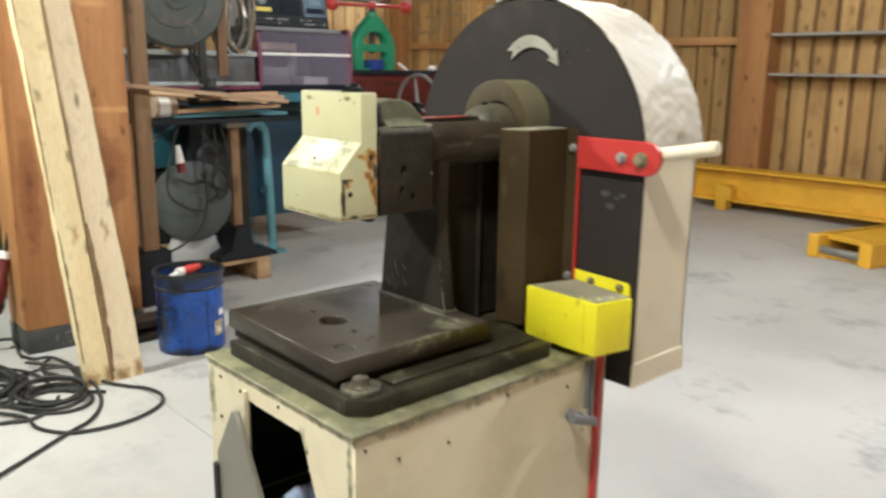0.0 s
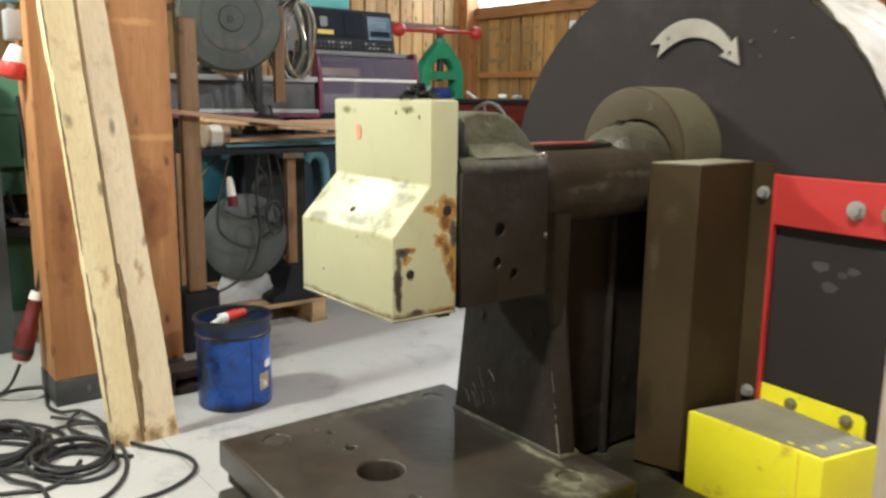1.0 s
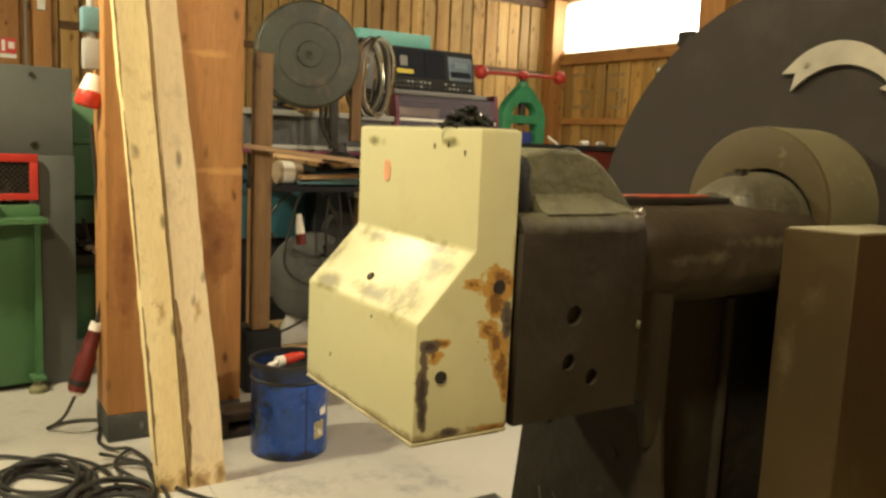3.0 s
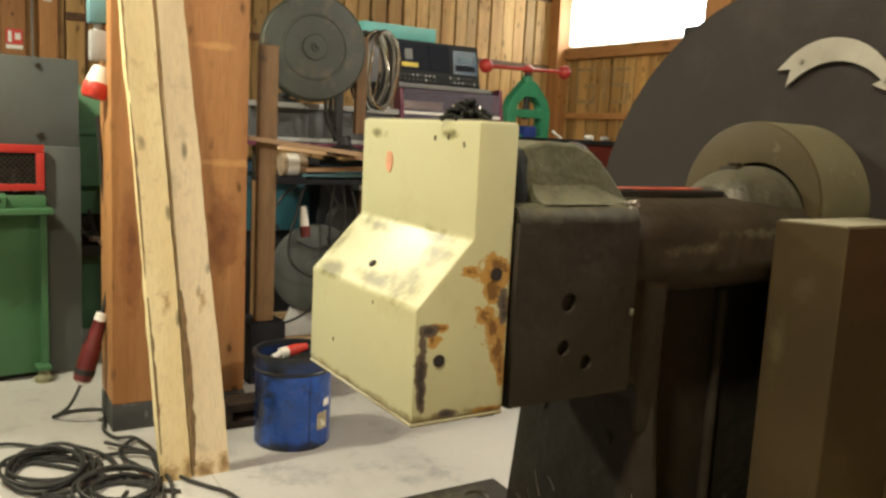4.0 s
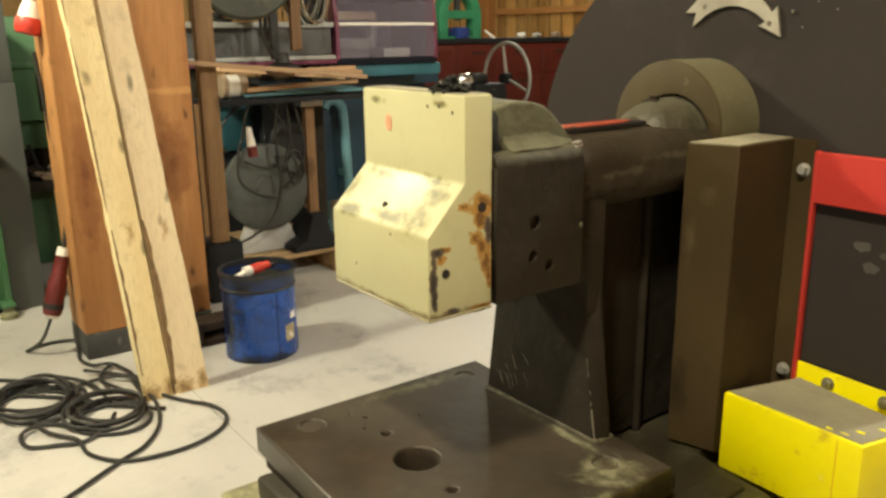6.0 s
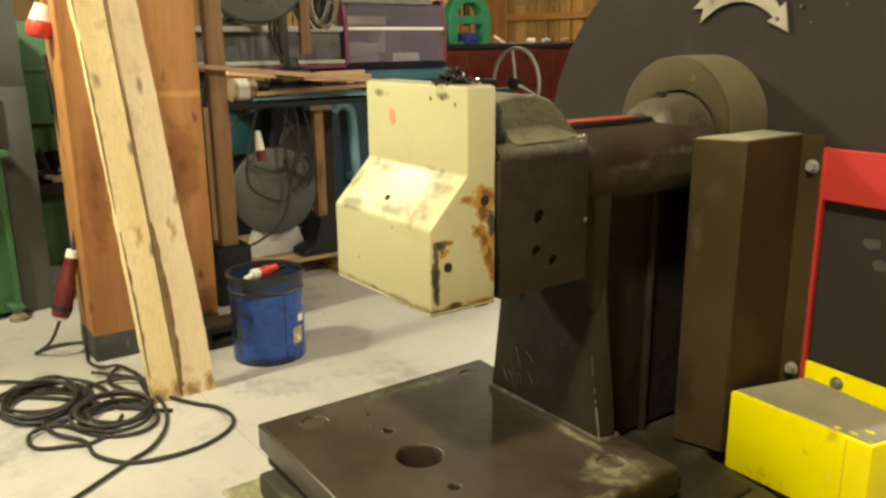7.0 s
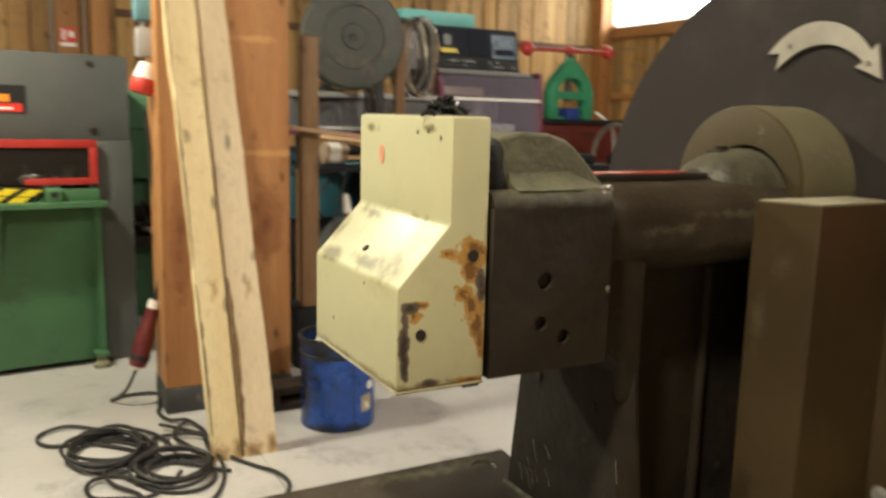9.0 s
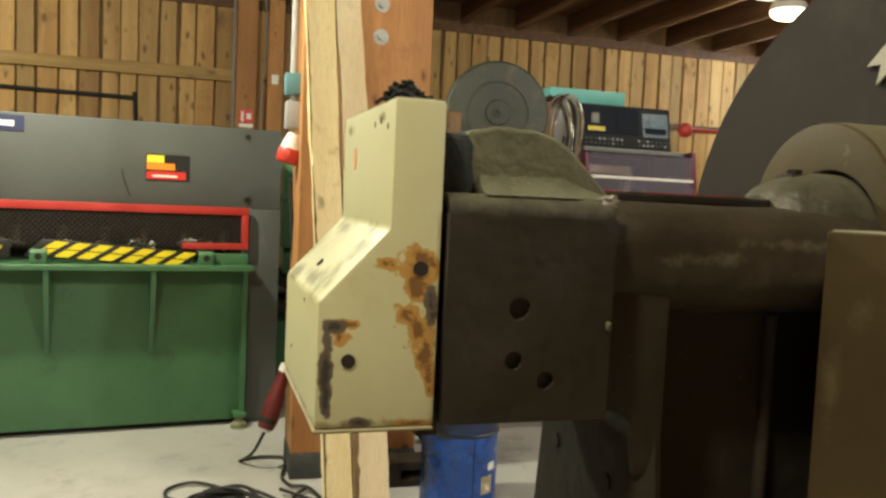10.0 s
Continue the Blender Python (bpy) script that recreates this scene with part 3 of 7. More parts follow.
def spline(pts, steps=8):
    """Points of a smooth line through pts."""
    pts = [Vector(p) for p in pts]
    out = []
    for i in range(len(pts) - 1):
        p0, p1, p2, p3 = pts[max(i - 1, 0)], pts[i], pts[i + 1], pts[min(i + 2, len(pts) - 1)]
        for k in range(steps):
            t = k / steps
            out.append(0.5 * ((2 * p1) + (p2 - p0) * t + (2 * p0 - 5 * p1 + 4 * p2 - p3) * t * t + (3 * p1 - p0 - 3 * p2 + p3) * t ** 3))
    return out + [pts[-1]]


def add_tube(bm, pts, r, seg=8):
    pts = [Vector(p) for p in pts]
    rings, side = [], None
    for i, p in enumerate(pts):
        d = (pts[min(i + 1, len(pts) - 1)] - pts[max(i - 1, 0)]).normalized()
        if side is None:
            side = d.orthogonal().normalized()
        side = (side - d * side.dot(d)).normalized()
        up = d.cross(side)
        rings.append([bm.verts.new(p + r * (math.cos(2 * math.pi * k / seg) * side + math.sin(2 * math.pi * k / seg) * up)) for k in range(seg)])
    for a, b in zip(rings, rings[1:]):
        for k in range(seg):
            bm.faces.new((a[k], a[(k + 1) % seg], b[(k + 1) % seg], b[k]))
    bm.faces.new(rings[0][::-1])
    bm.faces.new(rings[-1])
    return bm


def tube(pts, r, seg=8, steps=8):
    return add_tube(bmesh.new(), spline(pts, steps) if steps else pts, r, seg)


def ring_pts(c, r, n=24, a0=0.0, a1=360.0):
    return [(c[0] + r * math.cos(radians(a0 + (a1 - a0) * i / n)), c[1] + r * math.sin(radians(a0 + (a1 - a0) * i / n))) for i in range(n + 1 if a1 - a0 < 360 else n)]


def sheet(outline, holes, thick, m, bevel=0.0):
    """A plate with real holes: outlines in the plane, its upper face at height 0 of m."""
    cu = bpy.data.curves.new("tmp", "CURVE")
    cu.dimensions, cu.fill_mode, cu.extrude, cu.bevel_depth, cu.bevel_resolution = "2D", "BOTH", thick / 2 - bevel, bevel, 1
    for loop in (outline, *holes):
        s = cu.splines.new("POLY")
        s.points.add(len(loop) - 1)
        for p, q in zip(s.points, loop):
            p.co = (q[0], q[1], 0, 1)
        s.use_cyclic_u = True
    ob = bpy.data.objects.new("tmp", cu)
    me = bpy.data.meshes.new_from_object(ob)
    bm = bmesh.new()
    bm.from_mesh(me)
    bpy.data.objects.remove(ob)
    bpy.data.curves.remove(cu)
    bpy.data.meshes.remove(me)
    bmesh.ops.remove_doubles(bm, verts=bm.verts, dist=1e-6)
    bmesh.ops.transform(bm, matrix=m @ Matrix.Translation((0, 0, -thick / 2)), verts=bm.verts)
    return bm


FACE_X = Matrix(((0, 0, 1, 0), (1, 0, 0, 0), (0, 1, 0, 0), (0, 0, 0, 1)))      # plane (y, z), facing +x
FACE_MY = Matrix(((1, 0, 0, 0), (0, 0, -1, 0), (0, 1, 0, 0), (0, 0, 0, 1)))    # plane (x, z), facing -y


def bolt(bm, p, axis, r=0.008, h=0.005, washer=True):
    p, a = Vector(p), Vector(axis).normalized()
    if washer:
        add_rod(bm, p, p + a * 0.0015, r * 1.35, seg=20)
        p = p + a * 0.0015
    return add_rod(bm, p, p + a * h, r, r * 0.92, seg=6)


def blob(bm, c, r, squash=(1, 1, 1), seed=0, rough=0.5, sub=3):
    t = bmesh.new()
    bmesh.ops.create_icosphere(t, subdivisions=sub, radius=1)
    for v in t.verts:
        k = 1 + rough * noise.noise(v.co * 1.9 + Vector((seed, 0, 0))) + 0.5 * rough * noise.noise(v.co * 5 + Vector((0, seed, 0)))
        v.co = Vector(v.co[i] * k * r * squash[i] for i in range(3))
    return merge(bm, t, Matrix.Translation(c))


def ragged(c, ry, rz, seed, n=26, amp=0.45):
    out = []
    for i in range(n):
        a = 2 * math.pi * i / n
        k = 1 + amp * noise.noise(Vector((math.cos(a) * 1.7 + seed, math.sin(a) * 1.7, seed * 0.37))) + 0.5 * amp * noise.noise(Vector((math.cos(a) * 4, math.sin(a) * 4 + seed, 2.0)))
        out.append((c[0] + ry * k * math.cos(a), c[1] + rz * k * math.sin(a)))
    return out



def lumpy(bm, amp, scale, cuts=5):
    """Breaks flat faces up and pushes them in and out a little, as on a rough casting."""
    bmesh.ops.triangulate(bm, faces=[f for f in bm.faces if len(f.verts) > 4])
    bmesh.ops.subdivide_edges(bm, edges=bm.edges[:], cuts=cuts, use_grid_fill=True)
    bm.normal_update()
    for v in bm.verts:
        v.co += v.normal * (amp * noise.noise(v.co * scale) + 0.4 * amp * noise.noise(v.co * scale * 3.1))
    return bm
# ---- the hall ----
solid("floor", box(WALL_W - 0.2, WALL_E + 0.2, WALL_S - 0.2, WALL_N + 0.2, -0.12, 0.0), M_CONCRETE, "pale worn concrete workshop floor with stains", "floor", "structure", smooth=0)
M_GREYJOINT = surface("joint_filler", (0.30, 0.29, 0.27), rough=0.8, vary=0.4, scale=6, grain=60)
part("joint", box(-6.0, 3.0, 0.5335, 0.5365, -0.01, 0.0008), M_GREYJOINT, bpy.data.objects["floor"])
wall_w = solid("wall_west", box(WALL_W - 0.15, WALL_W, WALL_S, WALL_N, 0, CEIL + 0.3), M_WALLBACK, "board-clad timber workshop wall with vertical planks", "wall", "structure", smooth=0)
# the north wall stands round the window opening
WX0, WX1, WZ0, WZ1 = -8.34, -5.8, 2.47, 3.14
bm = box(WALL_W - 0.15, WALL_E + 0.15, WALL_N, WALL_N + 0.15, 0, WZ0)
add_box(bm, WALL_W - 0.15, WALL_E + 0.15, WALL_N, WALL_N + 0.15, WZ1, CEIL + 0.3)
add_box(bm, WALL_W - 0.15, WX0, WALL_N, WALL_N + 0.15, WZ0, WZ1)
add_box(bm, WX1, WALL_E + 0.15, WALL_N, WALL_N + 0.15, WZ0, WZ1)
wall_n = solid("wall_north", bm, M_WALLBACK, "board-clad timber wall with a long high window", "wall", "structure", smooth=0)
# the south wall is out of view; its gate is added for the light
bm = box(WALL_W - 0.15, -1.15, WALL_S - 0.15, WALL_S, 0, CEIL + 0.3)
add_box(bm, 2.35, WALL_E + 0.15, WALL_S - 0.15, WALL_S, 0, CEIL + 0.3)
add_box(bm, -1.15, 2.35, WALL_S - 0.15, WALL_S, 2.9, CEIL + 0.3)
solid("wall_south", bm, M_WALLWOOD, "unseen timber wall with an added gate opening", "wall", "structure", smooth=0)
solid("wall_east", box(WALL_E, WALL_E + 0.15, WALL_S, WALL_N, 0, CEIL + 0.3), M_WALLWOOD, "plain timber wall closing the hall", "wall", "structure", smooth=0)
solid("ground", box(-60, 60, -60, WALL_S - 0.2, -0.3, -0.1), M_CONCRETE, "unseen pale yard outside the added gate", "ground", "structure", smooth=0)
solid("ceiling", box(WALL_W - 0.15, WALL_E + 0.15, WALL_S - 0.15, WALL_N + 0.15, CEIL + 0.24, CEIL + 0.3), M_JOIST, "dark boarded timber ceiling above the joists", "ceiling", "structure", smooth=0)

# joists along x, one mesh each on shared data
jm = finish(box(WALL_W, WALL_E, -0.03, 0.03, 0, 0.235, bevel=0.004, seg=1), "joist", M_JOIST, 0)
y, k = WALL_S + 0.3, 0
while y < WALL_N - 0.1:
    ob = tagged(new("joist", jm), "dark-stained timber ceiling joist", "joist", "ceiling joists", "structure")
    ob.location = (0, y, CEIL)
    y += 0.66

bm = box(WALL_W, WALL_W + 0.07, WALL_S, WALL_N - 0.07, CEIL - 0.10, CEIL - 0.004, bevel=0.004, seg=1)
solid("wall_plate_west", bm, M_JOIST, "horizontal timber plate under the joist ends", "beam", "structure", smooth=0)
solid("rail_west", box(WALL_W + 0.046, WALL_W + 0.10, WALL_S, 0.22, 2.30, 2.42, bevel=0.004, seg=1), M_RAIL, "horizontal pine rail nailed across wall boards", "rail", "structure", smooth=0)
solid("rail_west_low", box(WALL_W + 0.046, WALL_W + 0.09, 0.8, WALL_N - 0.08, 2.16, 2.23, bevel=0.004, seg=1), M_JOIST, "dark horizontal rail across wall boards", "rail", "structure", smooth=0)
solid("corner_post", box(WALL_W + 0.046, WALL_W + 0.24, WALL_N - 0.26, WALL_N - 0.046, 0, CEIL, bevel=0.006, seg=1), M_COLUMN, "square timber corner post", "post", "structure", smooth=0)
solid("post_west", box(WALL_W + 0.046, WALL_W + 0.2, 0.24, 0.45, 0, CEIL, bevel=0.006, seg=1), M_COLUMN, "brown timber wall post carrying the fire sign", "post", "structure", smooth=0)
solid("post_west_second", box(WALL_W + 0.046, WALL_W + 0.2, 0.56, 0.72, 0, CEIL, bevel=0.006, seg=1), M_COLUMN, "brown timber wall post beside a conduit", "post", "structure", smooth=0)
solid("post_north", box(-3.03, -2.72, WALL_N - 0.30, WALL_N - 0.046, 0, CEIL, bevel=0.008, seg=1), M_COLUMN, "broad reddish timber post on the board wall", "post", "structure", smooth=0)
solid("rail_north", box(-8.1, -3.03, WALL_N - 0.10, WALL_N - 0.046, 1.54, 1.62, bevel=0.004, seg=1), M_BEAM, "horizontal pine rail across the wall boards", "rail", "structure", smooth=0)
solid("window_sill_beam", box(WX0 + 0.2, WX1 + 0.5, WALL_N - 0.14, WALL_N - 0.046, WZ0 - 0.16, WZ0 - 0.01, bevel=0.006, seg=1), M_BEAM, "heavy pine beam under the long window", "beam", "structure", smooth=0)
win = thing("window_1", (-7.07, WALL_N + 0.05, WZ0), "long high window with bright milky panes", "window")
tagged(win, kind="structure")
bm = box(WX0, WX1, WALL_N + 0.02, WALL_N + 0.08, WZ0, WZ0 + 0.05, bevel=0.004, seg=1)
add_box(bm, WX0, WX1, WALL_N + 0.02, WALL_N + 0.08, WZ1 - 0.05, WZ1, bevel=0.004, seg=1)
for wx in (WX0, WX1 - 0.05):
    add_box(bm, wx, wx + 0.05, WALL_N + 0.02, WALL_N + 0.08, WZ0 + 0.05, WZ1 - 0.05, bevel=0.004, seg=1)
part("window_frame", bm, M_WHITE, win)
pane = part("pane", box(WX0 + 0.05, WX1 - 0.05, WALL_N + 0.045, WALL_N + 0.055, WZ0 + 0.05, WZ1 - 0.05), M_SKYPANE, win, "glowing overcast daylight pane")
M_GREYSHELF = surface("dull_grey_shelf", (0.27, 0.245, 0.22), rough=0.6, vary=0.2, scale=4, grain=60)
solid("shelf_upper", box(-2.70, 0.6, WALL_N - 0.30, WALL_N - 0.048, 1.61, 1.635, bevel=0.003, seg=1), M_GREYSHELF, "thin grey shelf along the board wall", "shelf", "structure")
solid("shelf_lower", box(-2.70, 0.6, WALL_N - 0.30, WALL_N - 0.048, 1.255, 1.28, bevel=0.003, seg=1), M_GREYSHELF, "thin grey lower shelf along the board wall", "shelf", "structure")
solid("shelf_plank", box(-1.75, 0.6, WALL_N - 0.26, WALL_N - 0.08, 1.28, 1.325, bevel=0.003, seg=1), M_LATH, "rough plank lying on the lower shelf", "plank")

# big timber column
COLX, COLY0, COLY1 = -2.86, 0.296, 0.830
col = thing("column", (COLX - 0.12, 0.57, 0), "massive reddish timber column with darkened foot", "column")
tagged(col, kind="structure")
part("shaft", box(COLX - 0.25, COLX, COLY0, COLY1, 0.11, CEIL, bevel=0.01), M_COLBIG, col)
part("foot", box(COLX - 0.252, COLX + 0.002, COLY0 - 0.002, COLY1 + 0.002, 0, 0.11, bevel=0.006), surface("charred_foot", (0.055, 0.055, 0.052), rough=0.8, vary=0.4, scale=8, grain=60, stain=(0.16, 0.16, 0.15), stain_at=0.58, stain_scale=12), col, "blackened lower end")
for bz in (1.985, 1.853):
    bm = rod((COLX, 0.608, bz), (COLX + 0.006, 0.608, bz), 0.032, seg=24)
    bolt(bm, (COLX + 0.006, 0.608, bz), (1, 0, 0), 0.017, 0.012, False)
    part("bolt", bm, M_STEEL, col, "zinc bolt on a round washer")

# ---- ceiling lamps ----
def ceiling_lamp(x, y):
    ob = thing("ceiling_lamp", (x, y, CEIL - 0.15), "round glowing ceiling lamp under dark joists", "lamp", "ceiling lamps")
    part("housing", turned([(0, 0), (0.15, 0), (0.165, -0.03), (0.17, -0.07), (0, -0.07)], (x, y, CEIL), (0, 0, 1), 32), M_WHITE, ob)
    part("dome", turned([(0.16, -0.07), (0.155, -0.10), (0.12, -0.135), (0.06, -0.15), (0, -0.153)], (x, y, CEIL), (0, 0, 1), 32), M_GLOW, ob, "glowing warm dome")
    part("mount", box(x - 0.02, x + 0.02, y - 0.36, y + 0.36, CEIL - 0.001, CEIL + 0.012), M_WHITE, ob)


for lx, ly in LAMPS:
    ceiling_lamp(lx, ly)

# ---- the eccentric press ----
press = thing("eccentric_press", (0.05, 0.12, 0.0), "small dark cast-iron press on a cream sheet cabinet base", "press")

# cabinet base of cream sheet
BX0, BX1, BY0, BY1, BZ = -0.156, 0.219, -0.126, 0.372, 0.857
# chipped edges and grime, in metres from the press's base
M_SIDE = M_CREAM_OLD.copy()
M_SIDE.name = "chipped_cream_side"
spotted(M_SIDE, [(_at(BX1, y, BZ - 0.002), (0.03, 0.036, 0.0075 + 0.0045 * ((k * 5) % 3))) for k, y in enumerate((-0.10, -0.055, -0.01, 0.035, 0.085, 0.13, 0.18, 0.23, 0.28))],
        (0.33, 0.31, 0.19), (0.11, 0.10, 0.06), amp=1.25, nscale=60, core=0.55, soft=0.3, most=0.85)
M_FRONT = M_CREAM_OLD.copy()
M_FRONT.name = "chipped_cream_front"
spotted(M_FRONT, [(_at(x, BY0, BZ - 0.004), (0.03, 0.03, 0.007)) for x in (-0.14, -0.09, -0.04, 0.02, 0.08, 0.14, 0.19)] + [(_at(-0.145, BY0, 0.80), (0.012, 0.03, 0.05)), (_at(0.105, BY0, 0.80), (0.014, 0.03, 0.03)), (_at(0.212, BY0, 0.78), (0.006, 0.03, 0.09))],
        (0.36, 0.34, 0.20), (0.10, 0.09, 0.055), amp=1.6, nscale=70, core=0.6, soft=0.35, most=0.85)
base = part("cabinet", box(BX1 - 0.004, BX1, BY0 + 0.003, BY1, 0.0, BZ - 0.003, bevel=0.001, seg=1), M_SIDE, press, "worn cream sheet cabinet, chipped along the edges")
opening = [(-0.036, 0.05), (-0.036, 0.822), (0.104, 0.822), (0.185, 0.62), (0.185, 0.05)]
part("front_panel", sheet([(BX0, 0), (BX1, 0), (BX1, BZ - 0.003), (BX0, BZ - 0.003)], [opening], 0.004, Matrix.Translation((0, BY0, 0)) @ FACE_MY), M_FRONT, base, "cream front with a slanted opening", smooth=0)
part("side_panel", box(BX0, BX0 + 0.004, BY0 + 0.004, BY1, 0, BZ - 0.003), M_CREAM_OLD, base)
part("back_panel", box(BX0 + 0.004, BX1 - 0.004, BY1 - 0.004, BY1, 0, BZ - 0.003), M_CREAM_OLD, base)
part("ledge", box(BX0 - 0.004, BX1 + 0.004, BY0 - 0.004, BY1, BZ - 0.003, BZ + 0.003, bevel=0.002, seg=1), M_OILGREEN, base, "oily green ledge of the base, paint worn off")
bm = box(-0.04, -0.034, BY0 - 0.006, BY0, 0.0, BZ - 0.02)
part("seam_strip", bm, M_CREAM_OLD, base)
for sx, sz in ((-0.115, 0.835), (-0.118, 0.77), (-0.055, 0.83), (0.05, 0.84), (0.118, 0.80)):
    part("screw", rod((sx, BY0 - 0.002, sz), (sx, BY0 + 0.001, sz), 0.0023, seg=8), M_COLLAR, base)
for sy, sz in ((-0.108, 0.834), (-0.055, 0.806), (0.03, 0.802), (0.143, 0.838), (0.276, 0.815)):
    part("screw", rod((BX1 - 0.001, sy, sz), (BX1 + 0.002, sy, sz), 0.0023, seg=8), M_COLLAR, base)
# open flap with slanted top in the front opening
flap = [(0.0, 0.30), (0.0, 0.72), (0.058, 0.805), (0.070, 0.806), (0.098, 0.765), (0.140, 0.70), (0.172, 0.60), (0.18, 0.30)]
part("flap", prism(flap, 1, -0.004, 0.004, bevel=0.0015, seg=1, m=pose(-0.112, BY0 - 0.010, 0, 0, 0, -3)), M_FLAP, base, "dark grey hinged flap standing open")
bm = rod((-0.112, BY0 - 0.014, 0.60), (-0.112, BY0 - 0.014, 0.70), 0.007, seg=12)
part("hinge", bm, M_BLACK, base)
# charcoal sheets stand in for the shade inside the cream-painted cabinet
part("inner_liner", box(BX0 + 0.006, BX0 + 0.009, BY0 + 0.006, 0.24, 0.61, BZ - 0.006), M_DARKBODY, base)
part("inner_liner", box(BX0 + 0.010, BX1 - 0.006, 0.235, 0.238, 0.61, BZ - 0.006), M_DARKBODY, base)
part("inner_shelf", box(BX0 + 0.006, BX1 - 0.006, BY0 + 0.006, 0.25, 0.60, 0.606), M_CAST, base)
bm = rod((BX1, 0.285, 0.768), (BX1 + 0.02, 0.285, 0.768), 0.009, seg=14)
add_rod(bm, (BX1 + 0.02, 0.268, 0.772), (BX1 + 0.02, 0.322, 0.752), 0.008, seg=12)
add_rod(bm, (BX1 + 0.012, 0.31, 0.775), (BX1 + 0.012, 0.31, 0.85), 0.004, seg=8)
add_rod(bm, (BX1 + 0.012, 0.322, 0.75), (BX1 + 0.012, 0.322, 0.85), 0.004, seg=8)
part("latch", bm, M_GREYBOX, base, "dark T-handle latch with two rods")

# bed and bolster plate
bm = prism([(-0.128, -0.104), (0.172, -0.104), (0.196, -0.08), (0.196, 0.262), (0.105, 0.275), (0.105, 0.365), (-0.128, 0.365)], 2, BZ + 0.003, 0.884, bevel=0.005)
bed = part("bed", bm, M_BED, press, "black oily machine bed")
part("bed_neck", box(-0.138, 0.134, -0.088, 0.20, 0.884, 0.898), M_CAST, bed)
part("bed_rib", box(0.146, 0.176, -0.03, 0.25, 0.884, 0.889, bevel=0.002, seg=1), M_BED, bed)
bm = rod((0.163, -0.072, 0.884), (0.163, -0.072, 0.892), 0.026, seg=24, bevel=0.002)
bolt(bm, (0.163, -0.072, 0.892), (0, 0, 1), 0.013, 0.009)
part("hold_down_bolt", bm, M_GRIME, bed, "grease-crusted hold-down bolt")
plugs = ((-0.117, -0.046, 0.0150), (-0.120, 0.148, 0.0125), (0.107, -0.056, 0.0155), (0.110, 0.130, 0.0135))
hole_c = ring_pts((0.0, 0.0), 0.0235, 36)
small = [(-0.116, -0.004, 0.003), (-0.100, 0.006, 0.0040), (-0.079, -0.008, 0.0032), (-0.0585, 0.0035, 0.0062), (-0.069, 0.05, 0.0020),
         (0.0615, -0.006, 0.0058), (0.097, -0.002, 0.0046), (0.106, -0.015, 0.0036), (0.134, 0.016, 0.0025)]
plate_o = [(-0.1455, -0.090), (0.143, -0.097), (0.150, 0.169), (-0.1455, 0.184)]
plate = part("bolster_plate", sheet(plate_o, [hole_c] + [ring_pts((hx, hy), r * 1.25, 14) for hx, hy, r in small] + [ring_pts((hx, hy), r, 28) for hx, hy, r in plugs], 0.028, Matrix.Translation((0, 0, 0.925)), bevel=0.0022), M_PLATE, press, "oily dark steel plate with a round hole", smooth=0)
part("bore", turned([(0.0232, 0.9), (0.0232, 0.86), (0.0, 0.86)], (0, 0, 0), (0, 0, 1)), M_HOLE, plate)
for rx_, ry_, r in plugs:
    part("plug", turned([(r * 0.82, 0.898), (r * 0.82, 0.9225), (r * 0.76, 0.9238), (0.0, 0.9241)], (rx_, ry_, 0), (0, 0, 1), 28), M_PLATE, plate, "round steel plug sunk in the plate")

# C-shaped frame
bm = bmesh.new()
# (height, front left, front right, back left, back right): the front face narrows upwards to a crisp ridge, the flank behind it is narrow
LEG = [(0.925, -0.077, 0.0805, -0.086, 0.0835), (0.960, -0.0725, 0.0745, -0.082, 0.0790), (1.000, -0.0670, 0.0680, -0.077, 0.0735), (1.030, -0.0630, 0.0640, -0.073, 0.0700),
       (1.060, -0.0590, 0.0600, -0.070, 0.0668), (1.084, -0.0560, 0.0580, -0.068, 0.0645), (1.098, -0.0550, 0.0600, -0.067, 0.0640), (1.190, -0.0550, 0.0600, -0.067, 0.0640)]
rings = []
for z, fl, fr, bl, br in LEG:
    rings.append([bm.verts.new(p) for p in ((bl, 0.166, z), (bl, 0.158, z), (fl - 0.3 * (fl - bl), 0.1495, z), (fl, 0.1475, z), (fr - 0.0015, 0.1475, z), (fr, 0.1487, z), (br, 0.162, z), (br - 0.001, 0.166, z))])
for r0, r1 in zip(rings, rings[1:]):
    for k in range(8):
        bm.faces.new((r0[k], r0[(k + 1) % 8], r1[(k + 1) % 8], r1[k]))
bm.faces.new(rings[0][::-1])
bm.faces.new(rings[-1])
body = part("frame_body", bm, M_LEG, press, "dark cast-iron C-frame")
part("web", box(-0.055, 0.032, 0.164, 0.36, 0.89, 1.15), M_LEG, body)
part("web_rib", rod((0.034, 0.262, 0.886), (0.034, 0.262, 1.14), 0.0045, seg=14), M_LEG, body)
part("rear_column", box(-0.09, 0.072, 0.335, 0.381, 0.886, 1.17, bevel=0.006), M_CAST, body)
part("foot_flange", prism([(-0.082, 0.925), (0.084, 0.925), (0.083, 0.929), (-0.081, 0.929)], 1, 0.1450, 0.171, bevel=0.002), M_GRIME, body)
bm, rings = bmesh.new(), []
